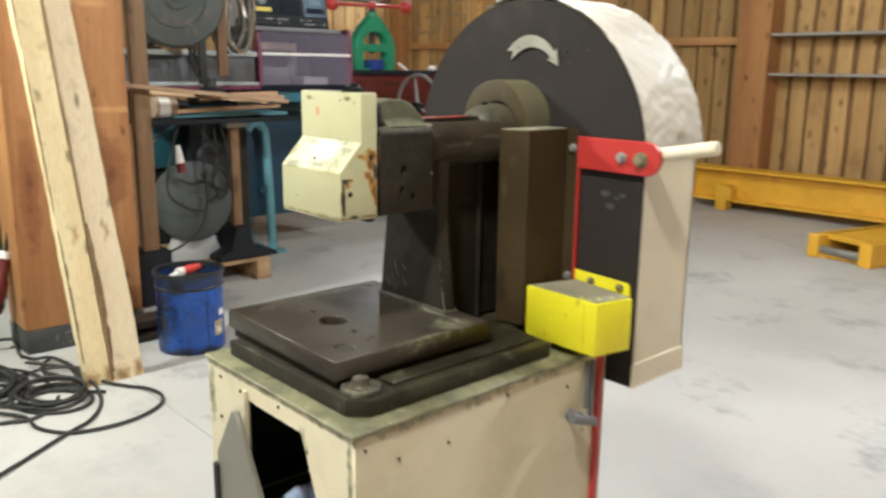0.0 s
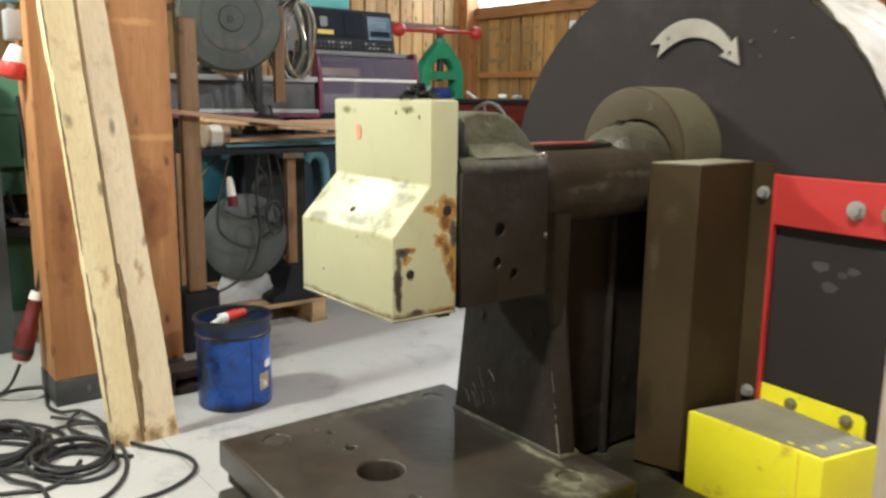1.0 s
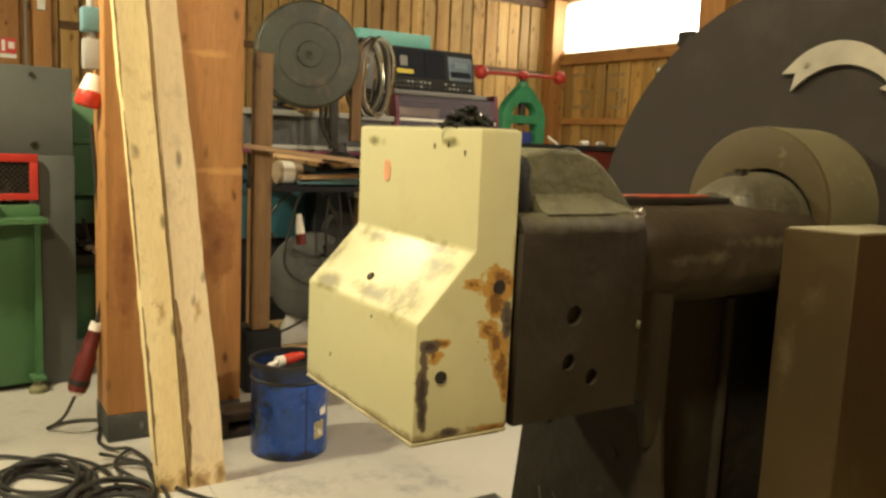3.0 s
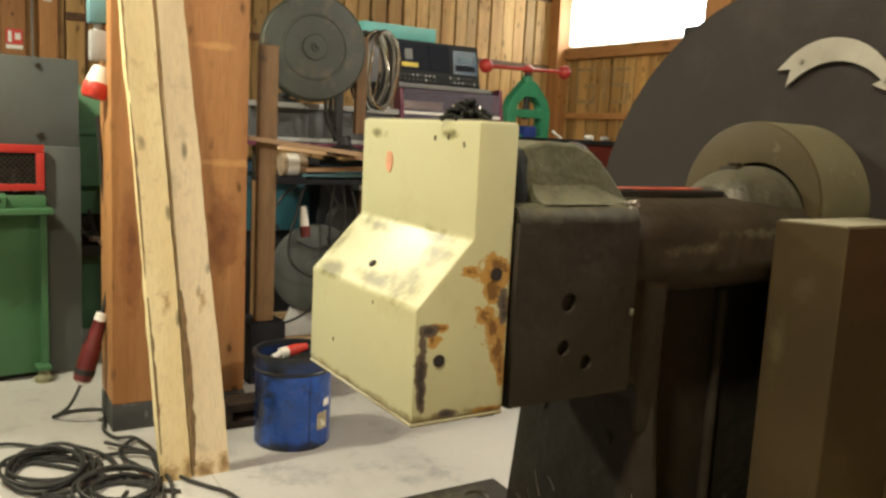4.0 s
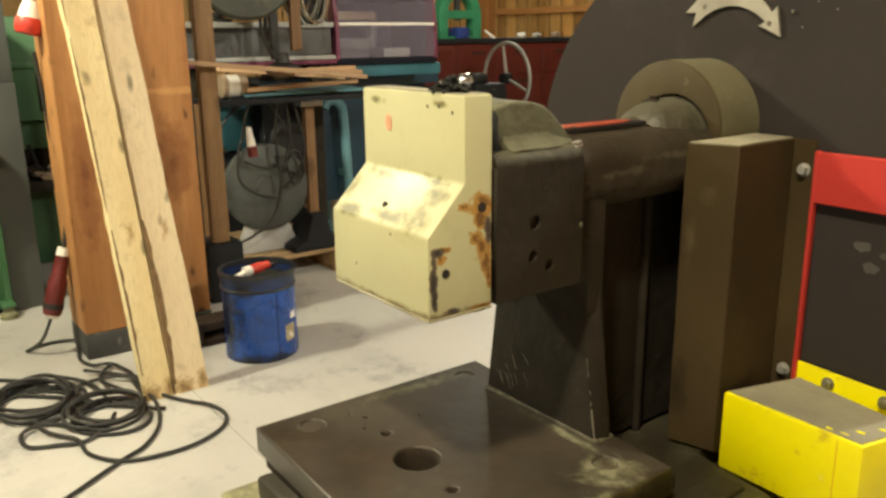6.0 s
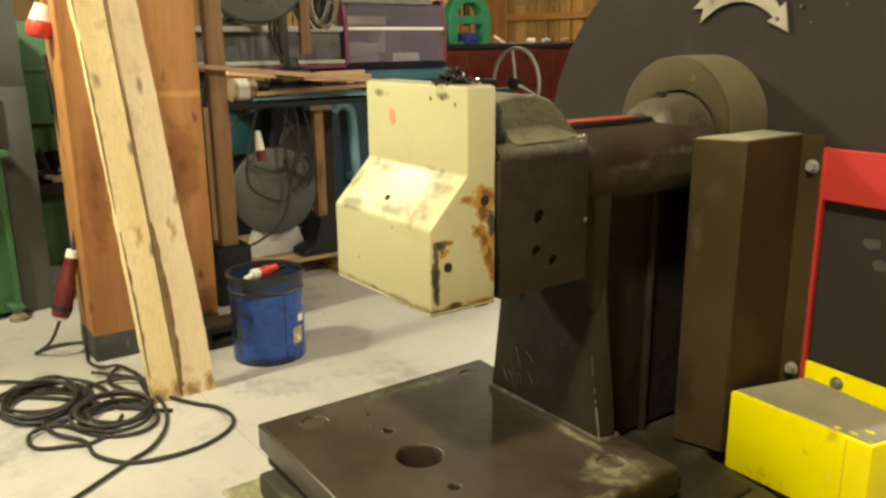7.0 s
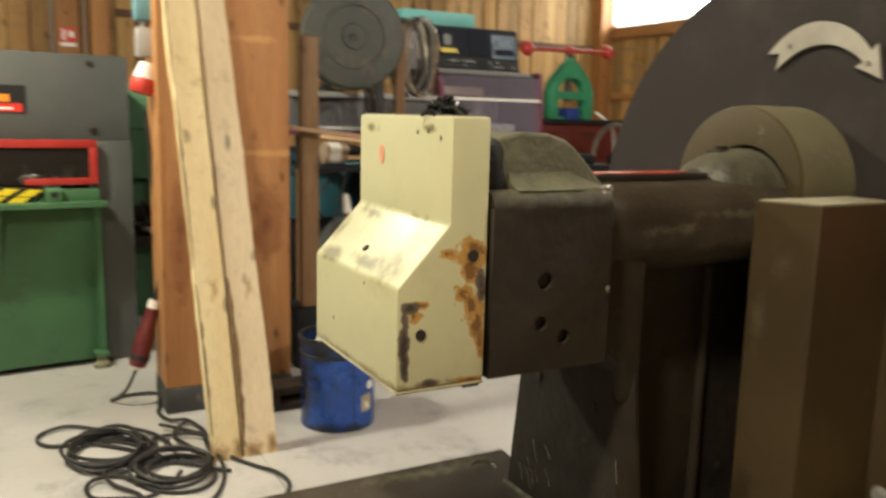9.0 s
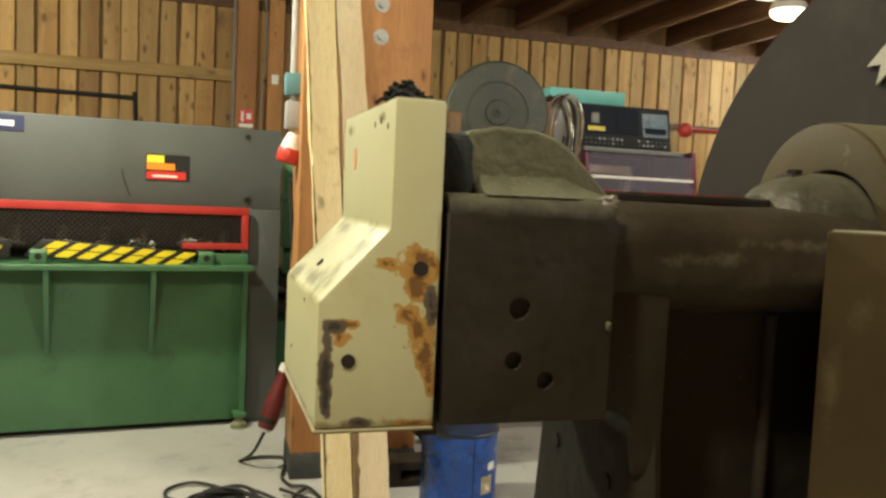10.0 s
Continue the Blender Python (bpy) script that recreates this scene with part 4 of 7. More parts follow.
for i in range(25):
    yy, ring_ = 0.120 + 0.23 * i / 24, []
    for k in range(40):
        a = 2 * math.pi * k / 40
        ca, sa = math.cos(a), math.sin(a)
        q = (abs(ca) ** 3.2 + abs(sa) ** 3.2) ** (-1 / 3.2)
        q *= 1 + 0.035 * noise.noise(Vector((ca * 1.6, yy * 26, sa * 1.6))) + 0.012 * noise.noise(Vector((ca * 6, yy * 90, sa * 6)))
        ring_.append(bm.verts.new((0.004 + 0.066 * ca * q, yy, 1.1757 + 0.0345 * sa * q)))
    rings.append(ring_)
for r0, r1 in zip(rings, rings[1:]):
    for k in range(40):
        bm.faces.new((r0[k], r0[(k + 1) % 40], r1[(k + 1) % 40], r1[k]))
bm.faces.new(rings[0])
bm.faces.new(rings[-1][::-1])
part("arm", bm, M_CAST_RUB, body, "rounded horizontal arm of the frame")
bm = turned([(0.0, 0.0), (0.028, 0.0), (0.036, 0.008), (0.0405, 0.020), (0.0435, 0.034), (0.0445, 0.048), (0.0445, 0.10)], (0.012, 0.262, 1.190), (0, 1, 0), 48)
for v in bm.verts:
    v.co += 0.0012 * Vector((noise.noise(v.co * 60), 0, noise.noise(v.co * 60 + Vector((5, 0, 0)))))
part("shaft_boss", bm, M_BOSS, body, "worn grey shaft end")
bm = box(-0.002, 0.016, 0.286, 0.322, 1.220, 1.2335, bevel=0.003)
add_rod(bm, (0.008, 0.294, 1.230), (0.008, 0.294, 1.2365), 0.0055, seg=6)
part("key", bm, M_CAST, body, "dark key with a clamp screw")
# scratches on the leg
random.seed(23)
for k in range(11):
    sx, sz = random.uniform(-0.062, -0.020), random.uniform(0.950, 0.985)
    ex, ez = sx + random.uniform(0.003, 0.010), sz - random.uniform(0.008, 0.020)
    part("scratch", tube([(sx, 0.1474, sz), ((sx + ex) / 2 + random.uniform(-0.001, 0.003), 0.1474, (sz + ez) / 2), (ex, 0.1474, ez)], random.uniform(0.0002, 0.00045), 5, 3), M_CHIP, body)
# bare metal along the leg's front edge
for z0, z1, r in ((0.928, 0.9575, 0.0007), (0.9395, 0.950, 0.0009), (0.9615, 0.9655, 0.0003), (0.972, 0.976, 0.0003), (0.988, 1.006, 0.00025)):
    pts = []
    for k in range(5):
        z = z0 + (z1 - z0) * k / 4
        edge = 0.0800 - 0.0060 * (z - 0.925) / 0.035 if z < 0.96 else 0.0740 - 0.0065 * (z - 0.96) / 0.04 if z < 1.0 else 0.0675 - 0.0040 * (z - 1.0) / 0.03
        pts.append((edge - 0.0002 + 0.0004 * noise.noise(Vector((z * 300, 1, 2))), 0.1476, z))
    part("worn_edge", tube(pts, r, 5, 3), M_CHIP, body)
part("leg_hole", rod((0.037, 0.1463, 1.037), (0.037, 0.1478, 1.037), 0.0055, seg=14), M_HOLE, body)
part("leg_hole", rod((-0.036, 0.1463, 1.041), (-0.036, 0.1478, 1.041), 0.0048, seg=14), M_HOLE, body)

# head with slide
head = part("head", box(-0.07, 0.0755, 0.026, 0.1205, 1.089, 1.207, bevel=0.006, seg=3), M_CAST, press, "dark square press head")
cheek = [(0.026, 1.089), (0.121, 1.089), (0.121, 1.1985), (0.026, 1.1985)]
holes = [ring_pts(c, r, 18) for c, r in (((0.0668, 1.150), 0.0062), ((0.0648, 1.122), 0.0052), ((0.0835, 1.111), 0.0052))]
part("cheek", sheet(cheek, holes, 0.012, Matrix.Translation((0.0795, 0, 0)) @ FACE_X, bevel=0.0003), M_CAST, head, smooth=0)
sh = [(0.05, 1.1985), (0.0795, 1.1985)] + [(0.0685 + 0.011 * math.cos(radians(a)), 1.1986 + 0.011 * math.sin(radians(a))) for a in range(0, 91, 15)] + [(0.05, 1.2095)]
part("shoulder", prism(sh, 1, 0.026, 0.1205), M_CAST, head, "rounded upper edge of the head")
bm, rings = bmesh.new(), []
for i in range(20):
    yy = 0.0475 + 0.0795 * i / 19
    r = 0.0015 + 0.0140 * min(1.0, max(0.0, (0.127 - yy) / 0.030)) ** 0.8 + 0.0006 * noise.noise(Vector((yy * 120, 0, 0)))
    rings.append([bm.verts.new(p) for p in [(0.055, yy, 1.207)] + [(0.0592 + r * (1 - math.sin(radians(a))), yy, 1.2092 + r * (1 - math.cos(radians(a)))) for a in range(0, 91, 10)] + [(0.055, yy, 1.2092 + r)]])
for r0, r1 in zip(rings, rings[1:]):
    for k in range(len(r0) - 1):
        bm.faces.new((r0[k], r0[k + 1], r1[k + 1], r1[k]))
bm.faces.new(rings[0])
bm.faces.new(rings[-1][::-1])
part("cove", bm, M_GREYGREEN, head, "dusty hollow under the crown", smooth=60.0)
neck = [(0.119, 1.1600), (0.119, 1.0895)] + [(0.1305 + 0.017 * math.sin(radians(a)), 1.072 + 0.017 * math.cos(radians(a))) for a in range(0, 91, 10)] + [(0.1485, 1.050), (0.166, 1.050), (0.166, 1.1600)]
part("neck", prism(neck, 0, -0.058, 0.0655, bevel=0.003, seg=2), M_CAST, head, "hollow-cornered neck between head and frame", smooth=50.0)
part("weld_spot", blob(bmesh.new(), (0.0795, 0.1195, 1.1405), 0.0022, (0.7, 0.9, 1.3), 2, 0.5, 2), M_GREYGREEN, head)
for (hy, hz) in ((0.0668, 1.150), (0.0648, 1.122), (0.0835, 1.111)):
    part("threaded_hole", rod((0.0700, hy, hz), (0.0712, hy, hz), 0.0075, seg=14), M_HOLE, head)
cap_p = [(0.040, 1.204), (0.040, 1.243), (0.058, 1.2465), (0.080, 1.2455), (0.095, 1.241), (0.106, 1.232), (0.118, 1.220), (0.128, 1.210), (0.134, 1.204)]
part("crown", lumpy(prism(cap_p, 0, -0.056, 0.060, bevel=0.007, seg=4), 0.0005, 150, 4), M_GREYGREEN, head, "dusty grey-green crown casting", smooth=75.0)
bm = box(0.028, 0.0625, 0.0245, 0.0455, 1.204, 1.242, bevel=0.007, seg=3)
bmesh.ops.subdivide_edges(bm, edges=bm.edges[:], cuts=2, use_grid_fill=True)
for v in bm.verts:
    v.co += 0.003 * Vector((noise.noise(v.co * 70), noise.noise(v.co * 70 + Vector((9, 0, 0))), noise.noise(v.co * 70 + Vector((0, 9, 0)))))
part("stop_block", bm, M_SWARF, head, "lumpy black stop block")
bm = blob(bmesh.new(), (0.0725, 0.1185, 1.2080), 0.0034, (0.8, 1.7, 0.9), 4, 1.0, 3)
part("chipped_corner", bm, M_CHIP, head, "bare bright chip on the casting edge")
part("slide", box(-0.05, 0.06, 0.018, 0.03, 1.078, 1.24), M_CAST, head)

# cream cover on the slide
cov = [(0.0225, 1.0885), (0.0225, 1.2555), (-0.0045, 1.2555), (-0.0045, 1.190), (-0.0395, 1.1525), (-0.0395, 1.0885)]
cover = part("slide_cover", prism(cov, 0, -0.0665, 0.078, bevel=0.0024, seg=2), M_COVER, press, "cream sheet cover, rusted on one side")
part("dusty_top", box(-0.0635, 0.075, -0.0025, 0.0205, 1.2552, 1.2562), M_DUSTTOP, cover, "grey dust on the top")
part("lip", box(-0.0667, 0.0782, -0.0398, 0.0226, 1.0862, 1.0885, bevel=0.001, seg=1), M_LIP, cover, "dirty folded lower edge")
for hy, hz, r in ((0.012, 1.170, 0.0039), (-0.0235, 1.123, 0.0036)):
    part("screw_hole", rod((0.0775, hy, hz), (0.0786, hy, hz), r, seg=18), M_HOLE, cover)
part("screw_hole", rod((0.0015, -0.0278, 1.1655), (0.0015, -0.0283, 1.1660), 0.0026, seg=14), M_HOLE, cover)
part("paint_dot", prism(ragged((-0.0255, 1.2278), 0.0050, 0.0068, 2.2, 20, 0.15), 1, -0.0049, -0.0043), M_ORDOT, cover, "small orange paint dot")
for k, (fx, fz) in enumerate(((0.027, 1.147), (-0.028, 1.111), (0.063, 1.242), (0.031, 1.245), (0.046, 1.246))):
    fy = -0.0049 if fz > 1.192 else -0.0399
    part("fleck", prism(ragged((fx, fz), random.uniform(0.0006, 0.0012), random.uniform(0.0007, 0.0016), k, 10), 1, fy, fy + 0.0006), M_SOOT, cover)

# flat red bar lying on the arm
bar = part("flat_bar", box(0.000, 0.026, 0.118, 0.291, 1.2095, 1.2148, bevel=0.001, seg=1), M_BLACK, press, "black flat bar with a red painted top")
part("red_top", prism([(0.002, 0.120), (0.024, 0.120), (0.0235, 0.224), (0.019, 0.246), (0.011, 0.256), (0.003, 0.240)], 2, 1.2149, 1.2157), M_REDDULL, bar)

# bearing collar, belt guard
GX, GZ, GR, GY, GB = 0.004, 1.148, 0.2535, 0.385, 0.53
# the collar's bore lies off its centre
bm, seg_ = bmesh.new(), 64


def eccentric(cx, cz, r, yy):
    return [bm.verts.new((cx + r * math.cos(2 * math.pi * k / seg_), yy, cz + r * math.sin(2 * math.pi * k / seg_))) for k in range(seg_)]


rings = [eccentric(0.012, 1.190, 0.0472, 0.350), eccentric(0.012, 1.190, 0.0472, 0.3200), eccentric(0.012, 1.190, 0.0480, 0.319), eccentric(0.003, 1.203, 0.0655, 0.319), eccentric(0.003, 1.203, 0.0672, 0.3198), eccentric(0.003, 1.203, 0.0680, 0.3222)]
for r0, r1 in zip(rings, rings[1:]):
    for k in range(seg_):
        bm.faces.new((r0[k], r0[(k + 1) % seg_], r1[(k + 1) % seg_], r1[k]))
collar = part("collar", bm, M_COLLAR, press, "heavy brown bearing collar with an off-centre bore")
part("collar_side", turned([(0.0680, 0.0032), (0.0685, 0.010), (0.0685, 0.066)], (0.003, 0.319, 1.203), (0, 1, 0), 64), M_COLLAR_SIDE, collar, "paler grey-green side of the collar")
arch = [(GX - GR, 0.80)] + [(GX + GR * math.cos(radians(a)), GZ + GR * math.sin(radians(a))) for a in range(180, -1, -5)] + [(GX + GR, 0.80)]
guard = part("guard_face", prism(arch, 1, GY, GY + 0.005), M_GUARD, press, "dark grey face of the flywheel guard")
bm = bmesh.new()
inner = [(GX + (p[0] - GX) * 0.992, 0.80 if i in (0, len(arch) - 1) else GZ + (p[1] - GZ) * 0.992) for i, p in enumerate(arch)]
outer = [(GX + (p[0] - GX) * 1.0, p[1]) for i, p in enumerate(arch)]
loops = [[bm.verts.new((p[0], yy, p[1])) for p in lp] for yy, lp in ((GY + 0.0055, outer), (GY + 0.0055, inner), (GB, inner), (GB, outer))]
for a, b in zip(loops, loops[1:] + loops[:1]):
    for i in range(len(a) - 1):
        bm.faces.new((a[i], a[i + 1], b[i + 1], b[i]))
part("guard_rim", bm, M_CREAM_DUST, guard, "dusty cream sheet rim of the guard")
part("guard_back", prism(arch, 1, GB - 0.004, GB - 0.001), M_CREAM_DUST, guard)
part("guard_skirt", box(GX + GR + 0.001, GX + GR + 0.004, GY - 0.001, GB + 0.003, 0.795, 0.836, bevel=0.001, seg=1), M_CREAM_DUST, guard)
part("guard_bottom", box(GX - GR, GX + GR, GY, GB, 0.797, 0.80), M_GUARD, guard)
# crumpled film taped over the guard's top
bm = bmesh.new()
grid = []
for i in range(121):
    a = radians(5 + 105 * i / 120)
    row_ = []
    for j in range(33):
        yy = GY - 0.001 + (GB - GY + 0.012) * j / 32
        v = Vector((a * 2.2, yy * 9, 0.3))
        r = GR + 0.0035 + 0.004 * abs(noise.noise(v * 2.0)) + 0.0018 * abs(noise.noise(Vector((a * 9 + yy * 25, yy * 14, 2)))) + 0.0022 * abs(noise.noise(Vector((a * 14 - yy * 40, yy * 8 + a * 3, 7)))) + 0.0015 * noise.noise(v * 9)
        row_.append(bm.verts.new((GX + r * math.cos(a), yy, GZ + r * math.sin(a))))
    grid.append(row_)
for r0, r1 in zip(grid, grid[1:]):
    for j in range(32):
        bm.faces.new((r0[j], r0[j + 1], r1[j + 1], r1[j]))
part("film", bm, M_FILM, guard, "crumpled clear plastic film over the rim")
# flywheel direction arrow, a bent strip with a tail notch and a barbed head
outer = [(0.0235 + 0.0689 * math.cos(radians(a)), 1.275 + 0.0689 * math.sin(radians(a))) for a in range(126, 36, -6)]
inn = [(0.0288 + 0.0647 * math.cos(radians(a)), 1.2596 + 0.0647 * math.sin(radians(a))) for a in range(48, 130, 6)]
arrow = outer + [(0.0785, 1.3165), (0.0845, 1.322), (0.087, 1.310), (0.0905, 1.2935), (0.077, 1.2995), (0.0645, 1.304)] + inn + [(-0.020, 1.304), (-0.0165, 1.319), (-0.0305, 1.319)]
arrow = [(0.0338 + 0.935 * (ax_ - 0.0338), az_) for ax_, az_ in arrow]
arr = part("arrow", prism(arrow, 1, GY - 0.0035, GY - 0.001), M_ALU, guard, "pale bent metal direction arrow")
part("rivet", rod((-0.0034, GY - 0.0045, 1.3255), (-0.0034, GY - 0.003, 1.3255), 0.0022, seg=12), M_STEEL, arr)
part("rivet", rod((0.0742, GY - 0.0045, 1.3065), (0.0742, GY - 0.003, 1.3065), 0.0022, seg=12), M_STEEL, arr)
for k, (mx, mz, r) in enumerate(((0.190, 1.100, 0.007), (0.201, 1.081, 0.007), (0.212, 1.095, 0.004), (0.222, 1.10, 0.005))):
    part("chalk_mark", prism(ragged((mx, mz), r * 1.2, r * 0.7, k + 1, 16), 1, GY - 0.0006, GY + 0.001), M_CHALK, guard)
part("rivet", rod((0.098, GY - 0.003, 1.317), (0.098, GY, 1.317), 0.0016, seg=8), M_STEEL, guard)

for mx, mz in ((0.122, 1.3255), (0.141, 1.318), (0.108, 1.302)):
    part("speck", rod((mx, GY - 0.0006, mz), (mx, GY + 0.001, mz), 0.0007, seg=7), M_ALU, guard)

# brown angle cover beside the frame
PY1, PZ = 0.3805, 1.197
post_o = [(0.070, 0.2685), (0.1185, 0.2825), (0.116, PY1 - 0.002), (0.1385, PY1 - 0.002), (0.1385, PY1), (0.070, PY1)]
cov2 = part("angle_cover", prism(post_o, 2, 0.887, PZ, bevel=0.0012, seg=1), M_BRONZE, press, "tall brown folded sheet cover")
part("top_dust", prism([(0.072, 0.2715), (0.1165, 0.2845), (0.114, PY1 - 0.004), (0.072, PY1 - 0.004)], 2, PZ, PZ + 0.001), M_DUSTTOP, cov2)
for bz in (1.167, 0.957):
    part("bolt", bolt(bmesh.new(), (0.1285, PY1 - 0.002, bz), (0, -1, 0), 0.0050, 0.005), M_ZINC, cov2, "zinc hexagon bolt", smooth=20)

# red strap, clamp arm and handle
strap = part("strap", box(0.1392, 0.1432, 0.3745, 0.3825, 0.90, 1.187, bevel=0.001, seg=1), M_RED, press, "narrow red steel strap")
arm_o = [(0.1392, 1.136)] + [(0.1392, 1.186), (0.266, 1.186)] + [(0.266 + 0.0255 * math.cos(radians(a)), 1.1605 + 0.0255 * math.sin(radians(a))) for a in range(80, -91, -17)]
part("red_arm", prism(arm_o, 1, 0.3755, 0.3825, bevel=0.0012, seg=1), M_RED, strap, "flat red arm with a rounded end")
bm = bolt(bmesh.new(), (0.2235, 0.3755, 1.1595), (0, -1, 0), 0.0065, 0.006)
part("bolt", bm, M_ZINC, strap, "bright hexagon bolt", smooth=20)
bm = bolt(bmesh.new(), (0.258, 0.3755, 1.159), (0, -1, 0), 0.0085, 0.008)
part("bolt", bm, M_OILGREEN, strap, "dirty hexagon bolt", smooth=20)
part("handle_bar", rod((0.262, 0.392, 1.164), (0.368, 0.40, 1.184), 0.0105, seg=18, bevel=0.003), M_CREAM_DUST, strap, "pale round handle bar")
part("lower_strap", box(0.2165, 0.2265, 0.346, 0.358, 0.0, 0.862, bevel=0.001, seg=1), M_RED, press, "red strap down the cabinet corner")

# yellow switch box
YX0, YX1, YY0, YZ0, YZ1 = 0.121, 0.261, 0.286, 0.872, 0.954
ybox = part("switch_box", prism([(YX0, YY0), (YX1, YY0 - 0.003), (YX1 + 0.014, 0.353), (YX0 + 0.026, 0.377)], 2, YZ0, YZ1, bevel=0.0025), M_YELLOW, press, "bright yellow box with dusty top")
part("dusty_lid", prism([(YX0 + 0.004, YY0 + 0.004), (YX1 - 0.003, YY0 + 0.001), (YX1 + 0.011, 0.351), (YX0 + 0.028, 0.374)], 2, YZ1, YZ1 + 0.0012), M_DUSTTOP, ybox)
for k, (dx_, dy_, rr) in enumerate(((0.248, 0.306, 0.0045), (0.226, 0.2915, 0.0035), (0.258, 0.325, 0.004), (0.240, 0.2925, 0.003), (0.262, 0.342, 0.0025))):
    part("bare_yellow", prism(ragged((dx_, dy_), rr * 1.0, rr * 0.4, k * 2.1, 24, 0.9), 2, YZ1 + 0.0008, YZ1 + 0.0017), M_YELLOW, ybox)
part("seam", box(0.2385, 0.2391, YY0 - 0.0030, YY0 - 0.0020, YZ0 + 0.003, YZ1 - 0.003), M_ORANGE, ybox)
part("mounting_flange", prism([(0.142, 0.944), (0.250, 0.944), (0.250, 0.9605), (0.246, 0.966), (0.142, 0.970)], 1, 0.3785, 0.382), M_YELLOW, ybox)
for bx in (0.177, 0.233):
    part("bolt", bolt(bmesh.new(), (bx, 0.3785, 0.957), (0, -1, 0), 0.0048, 0.005), M_STEEL, ybox, smooth=20)

# oily rag with swarf on the cover
rag = thing("oily_rag", (0.03, 0.006, 1.2555), "black oily rag with swarf on the cream cover", "rag")
part("cloth", blob(bmesh.new(), (0.040, 0.008, 1.2582), 0.010, (1.2, 0.8, 0.45), 4.3, 1.1, 4), M_SWARF, rag)
part("cloth_fold", blob(bmesh.new(), (0.050, 0.011, 1.2580), 0.0075, (1.2, 0.8, 0.5), 7.7, 1.2, 4), M_SWARF, rag)
random.seed(17)
for k in range(60):
    h = random.uniform(0, 1)
    p = Vector((0.044 + (1.1 - h) * random.uniform(-0.012, 0.014), 0.007 + (1.1 - h) * random.uniform(-0.009, 0.010), 1.2575 + 0.0085 * h))
    q = p + Vector((random.uniform(-.005, .005), random.uniform(-.005, .005), random.uniform(0.000, .0035)))
    r = q + Vector((random.uniform(-.005, .005), random.uniform(-.005, .005), random.uniform(-.004, .0)))
    part("strand", add_tube(bmesh.new(), spline([p, q, r], 4), random.uniform(0.0008, 0.0015), 5), M_STEEL if k % 11 == 0 else M_SWARF, rag)
solid("pale_rag", blob(blob(bmesh.new(), (0.0, -0.052, 0.640), 0.034, (1.2, 0.9, 1.0), 3, 0.7), (0.035, -0.03, 0.63), 0.03, (1, 1, 0.8), 9, 0.7), M_RAG, "pale blue crumpled rag inside the cabinet", "rag", loc=(0.01, -0.045, 0.606))

# ---- planks, drum and cables by the column ----
def leaning_plank(y0, y1, top0, top1, label, material=M_PLANK):
    t = bmesh.new()
    L, lean, th, n = 3.05, 0.152, 0.045, 90
    rows_ = []
    for i in range(n + 1):
        k = i / n
        z = L * k
        e0, e1 = y0 + (top0 - y0) * k, y1 + (top1 - y1) * k
        e0 += 0.006 * noise.noise(Vector((y0 * 9, z * 3.1, 0))) + 0.0035 * noise.noise(Vector((y0 * 9, z * 14, 3)))
        e1 += 0.005 * noise.noise(Vector((y1 * 9, z * 2.7, 5))) + 0.003 * noise.noise(Vector((y1 * 9, z * 13, 8)))
        x = -2.305 - lean * z
        rows_.append([t.verts.new((x - th, e0, z)), t.verts.new((x, e0 + 0.003, z)), t.verts.new((x, e1 - 0.003, z)), t.verts.new((x - th, e1, z))])
    for a, b in zip(rows_, rows_[1:]):
        for j in range(4):
            t.faces.new((a[j], a[(j + 1) % 4], b[(j + 1) % 4], b[j]))
    t.faces.new(rows_[0])
    t.faces.new(rows_[-1][::-1])
    bmesh.ops.translate(t, verts=t.verts, vec=(2.33, -(y0 + y1) / 2, 0))
    ob = new("leaning_plank", finish(t, "leaning_plank", material, 0))
    ob.location = (-2.33, (y0 + y1) / 2, 0)
    return tagged(ob, label, "plank", "planks against the column")


leaning_plank(0.364, 0.467, 0.205, 0.318, "pale rough-sawn plank leaning against the timber column")
leaning_plank(0.4735, 0.606, 0.3235, 0.399, "pale knotty plank leaning against the timber column", M_PLANK_GREY)
planks = [o for o in bpy.data.objects if o.name.startswith("leaning_plank")]


def bark(plank, z0, z1, y_of, w, seed):
    """A ragged strip of bark left on a plank's edge."""
    b, n = bmesh.new(), 18
    prev = None
    for i in range(n + 1):
        z = z0 + (z1 - z0) * i / n
        ww = w * (0.35 + 0.65 * math.sin(math.pi * (i + 0.6) / (n + 1.2))) * (1 + 0.7 * noise.noise(Vector((z * 22, seed, 0))))
        y, x = y_of(z), -2.3035 - 0.152 * z
        q = [b.verts.new((x - plank.location.x, y - plank.location.y, z)), b.verts.new((x - plank.location.x + 0.003, y + ww * 0.5 - plank.location.y, z)), b.verts.new((x - plank.location.x - 0.001, y + ww - plank.location.y, z))]
        if prev:
            for j in range(2):
                b.faces.new((prev[j], prev[j + 1], q[j + 1], q[j]))
        prev = q
    part("bark", b, M_BARK, plank, "dark strip of bark on the edge")


bark(planks[1], 0.04, 0.66, lambda z: 0.474 - 0.048 * z, 0.021, 3)
bark(planks[1], 0.70, 1.5, lambda z: 0.4745 - 0.048 * z, 0.003, 6)
bark(planks[0], 0.70, 1.30, lambda z: 0.364 - 0.052 * z, 0.009, 7)
bark(planks[0], 0.10, 0.64, lambda z: 0.366 - 0.052 * z, 0.010, 9)
bark(planks[0], 1.34, 1.95, lambda z: 0.363 - 0.052 * z, 0.008, 4)

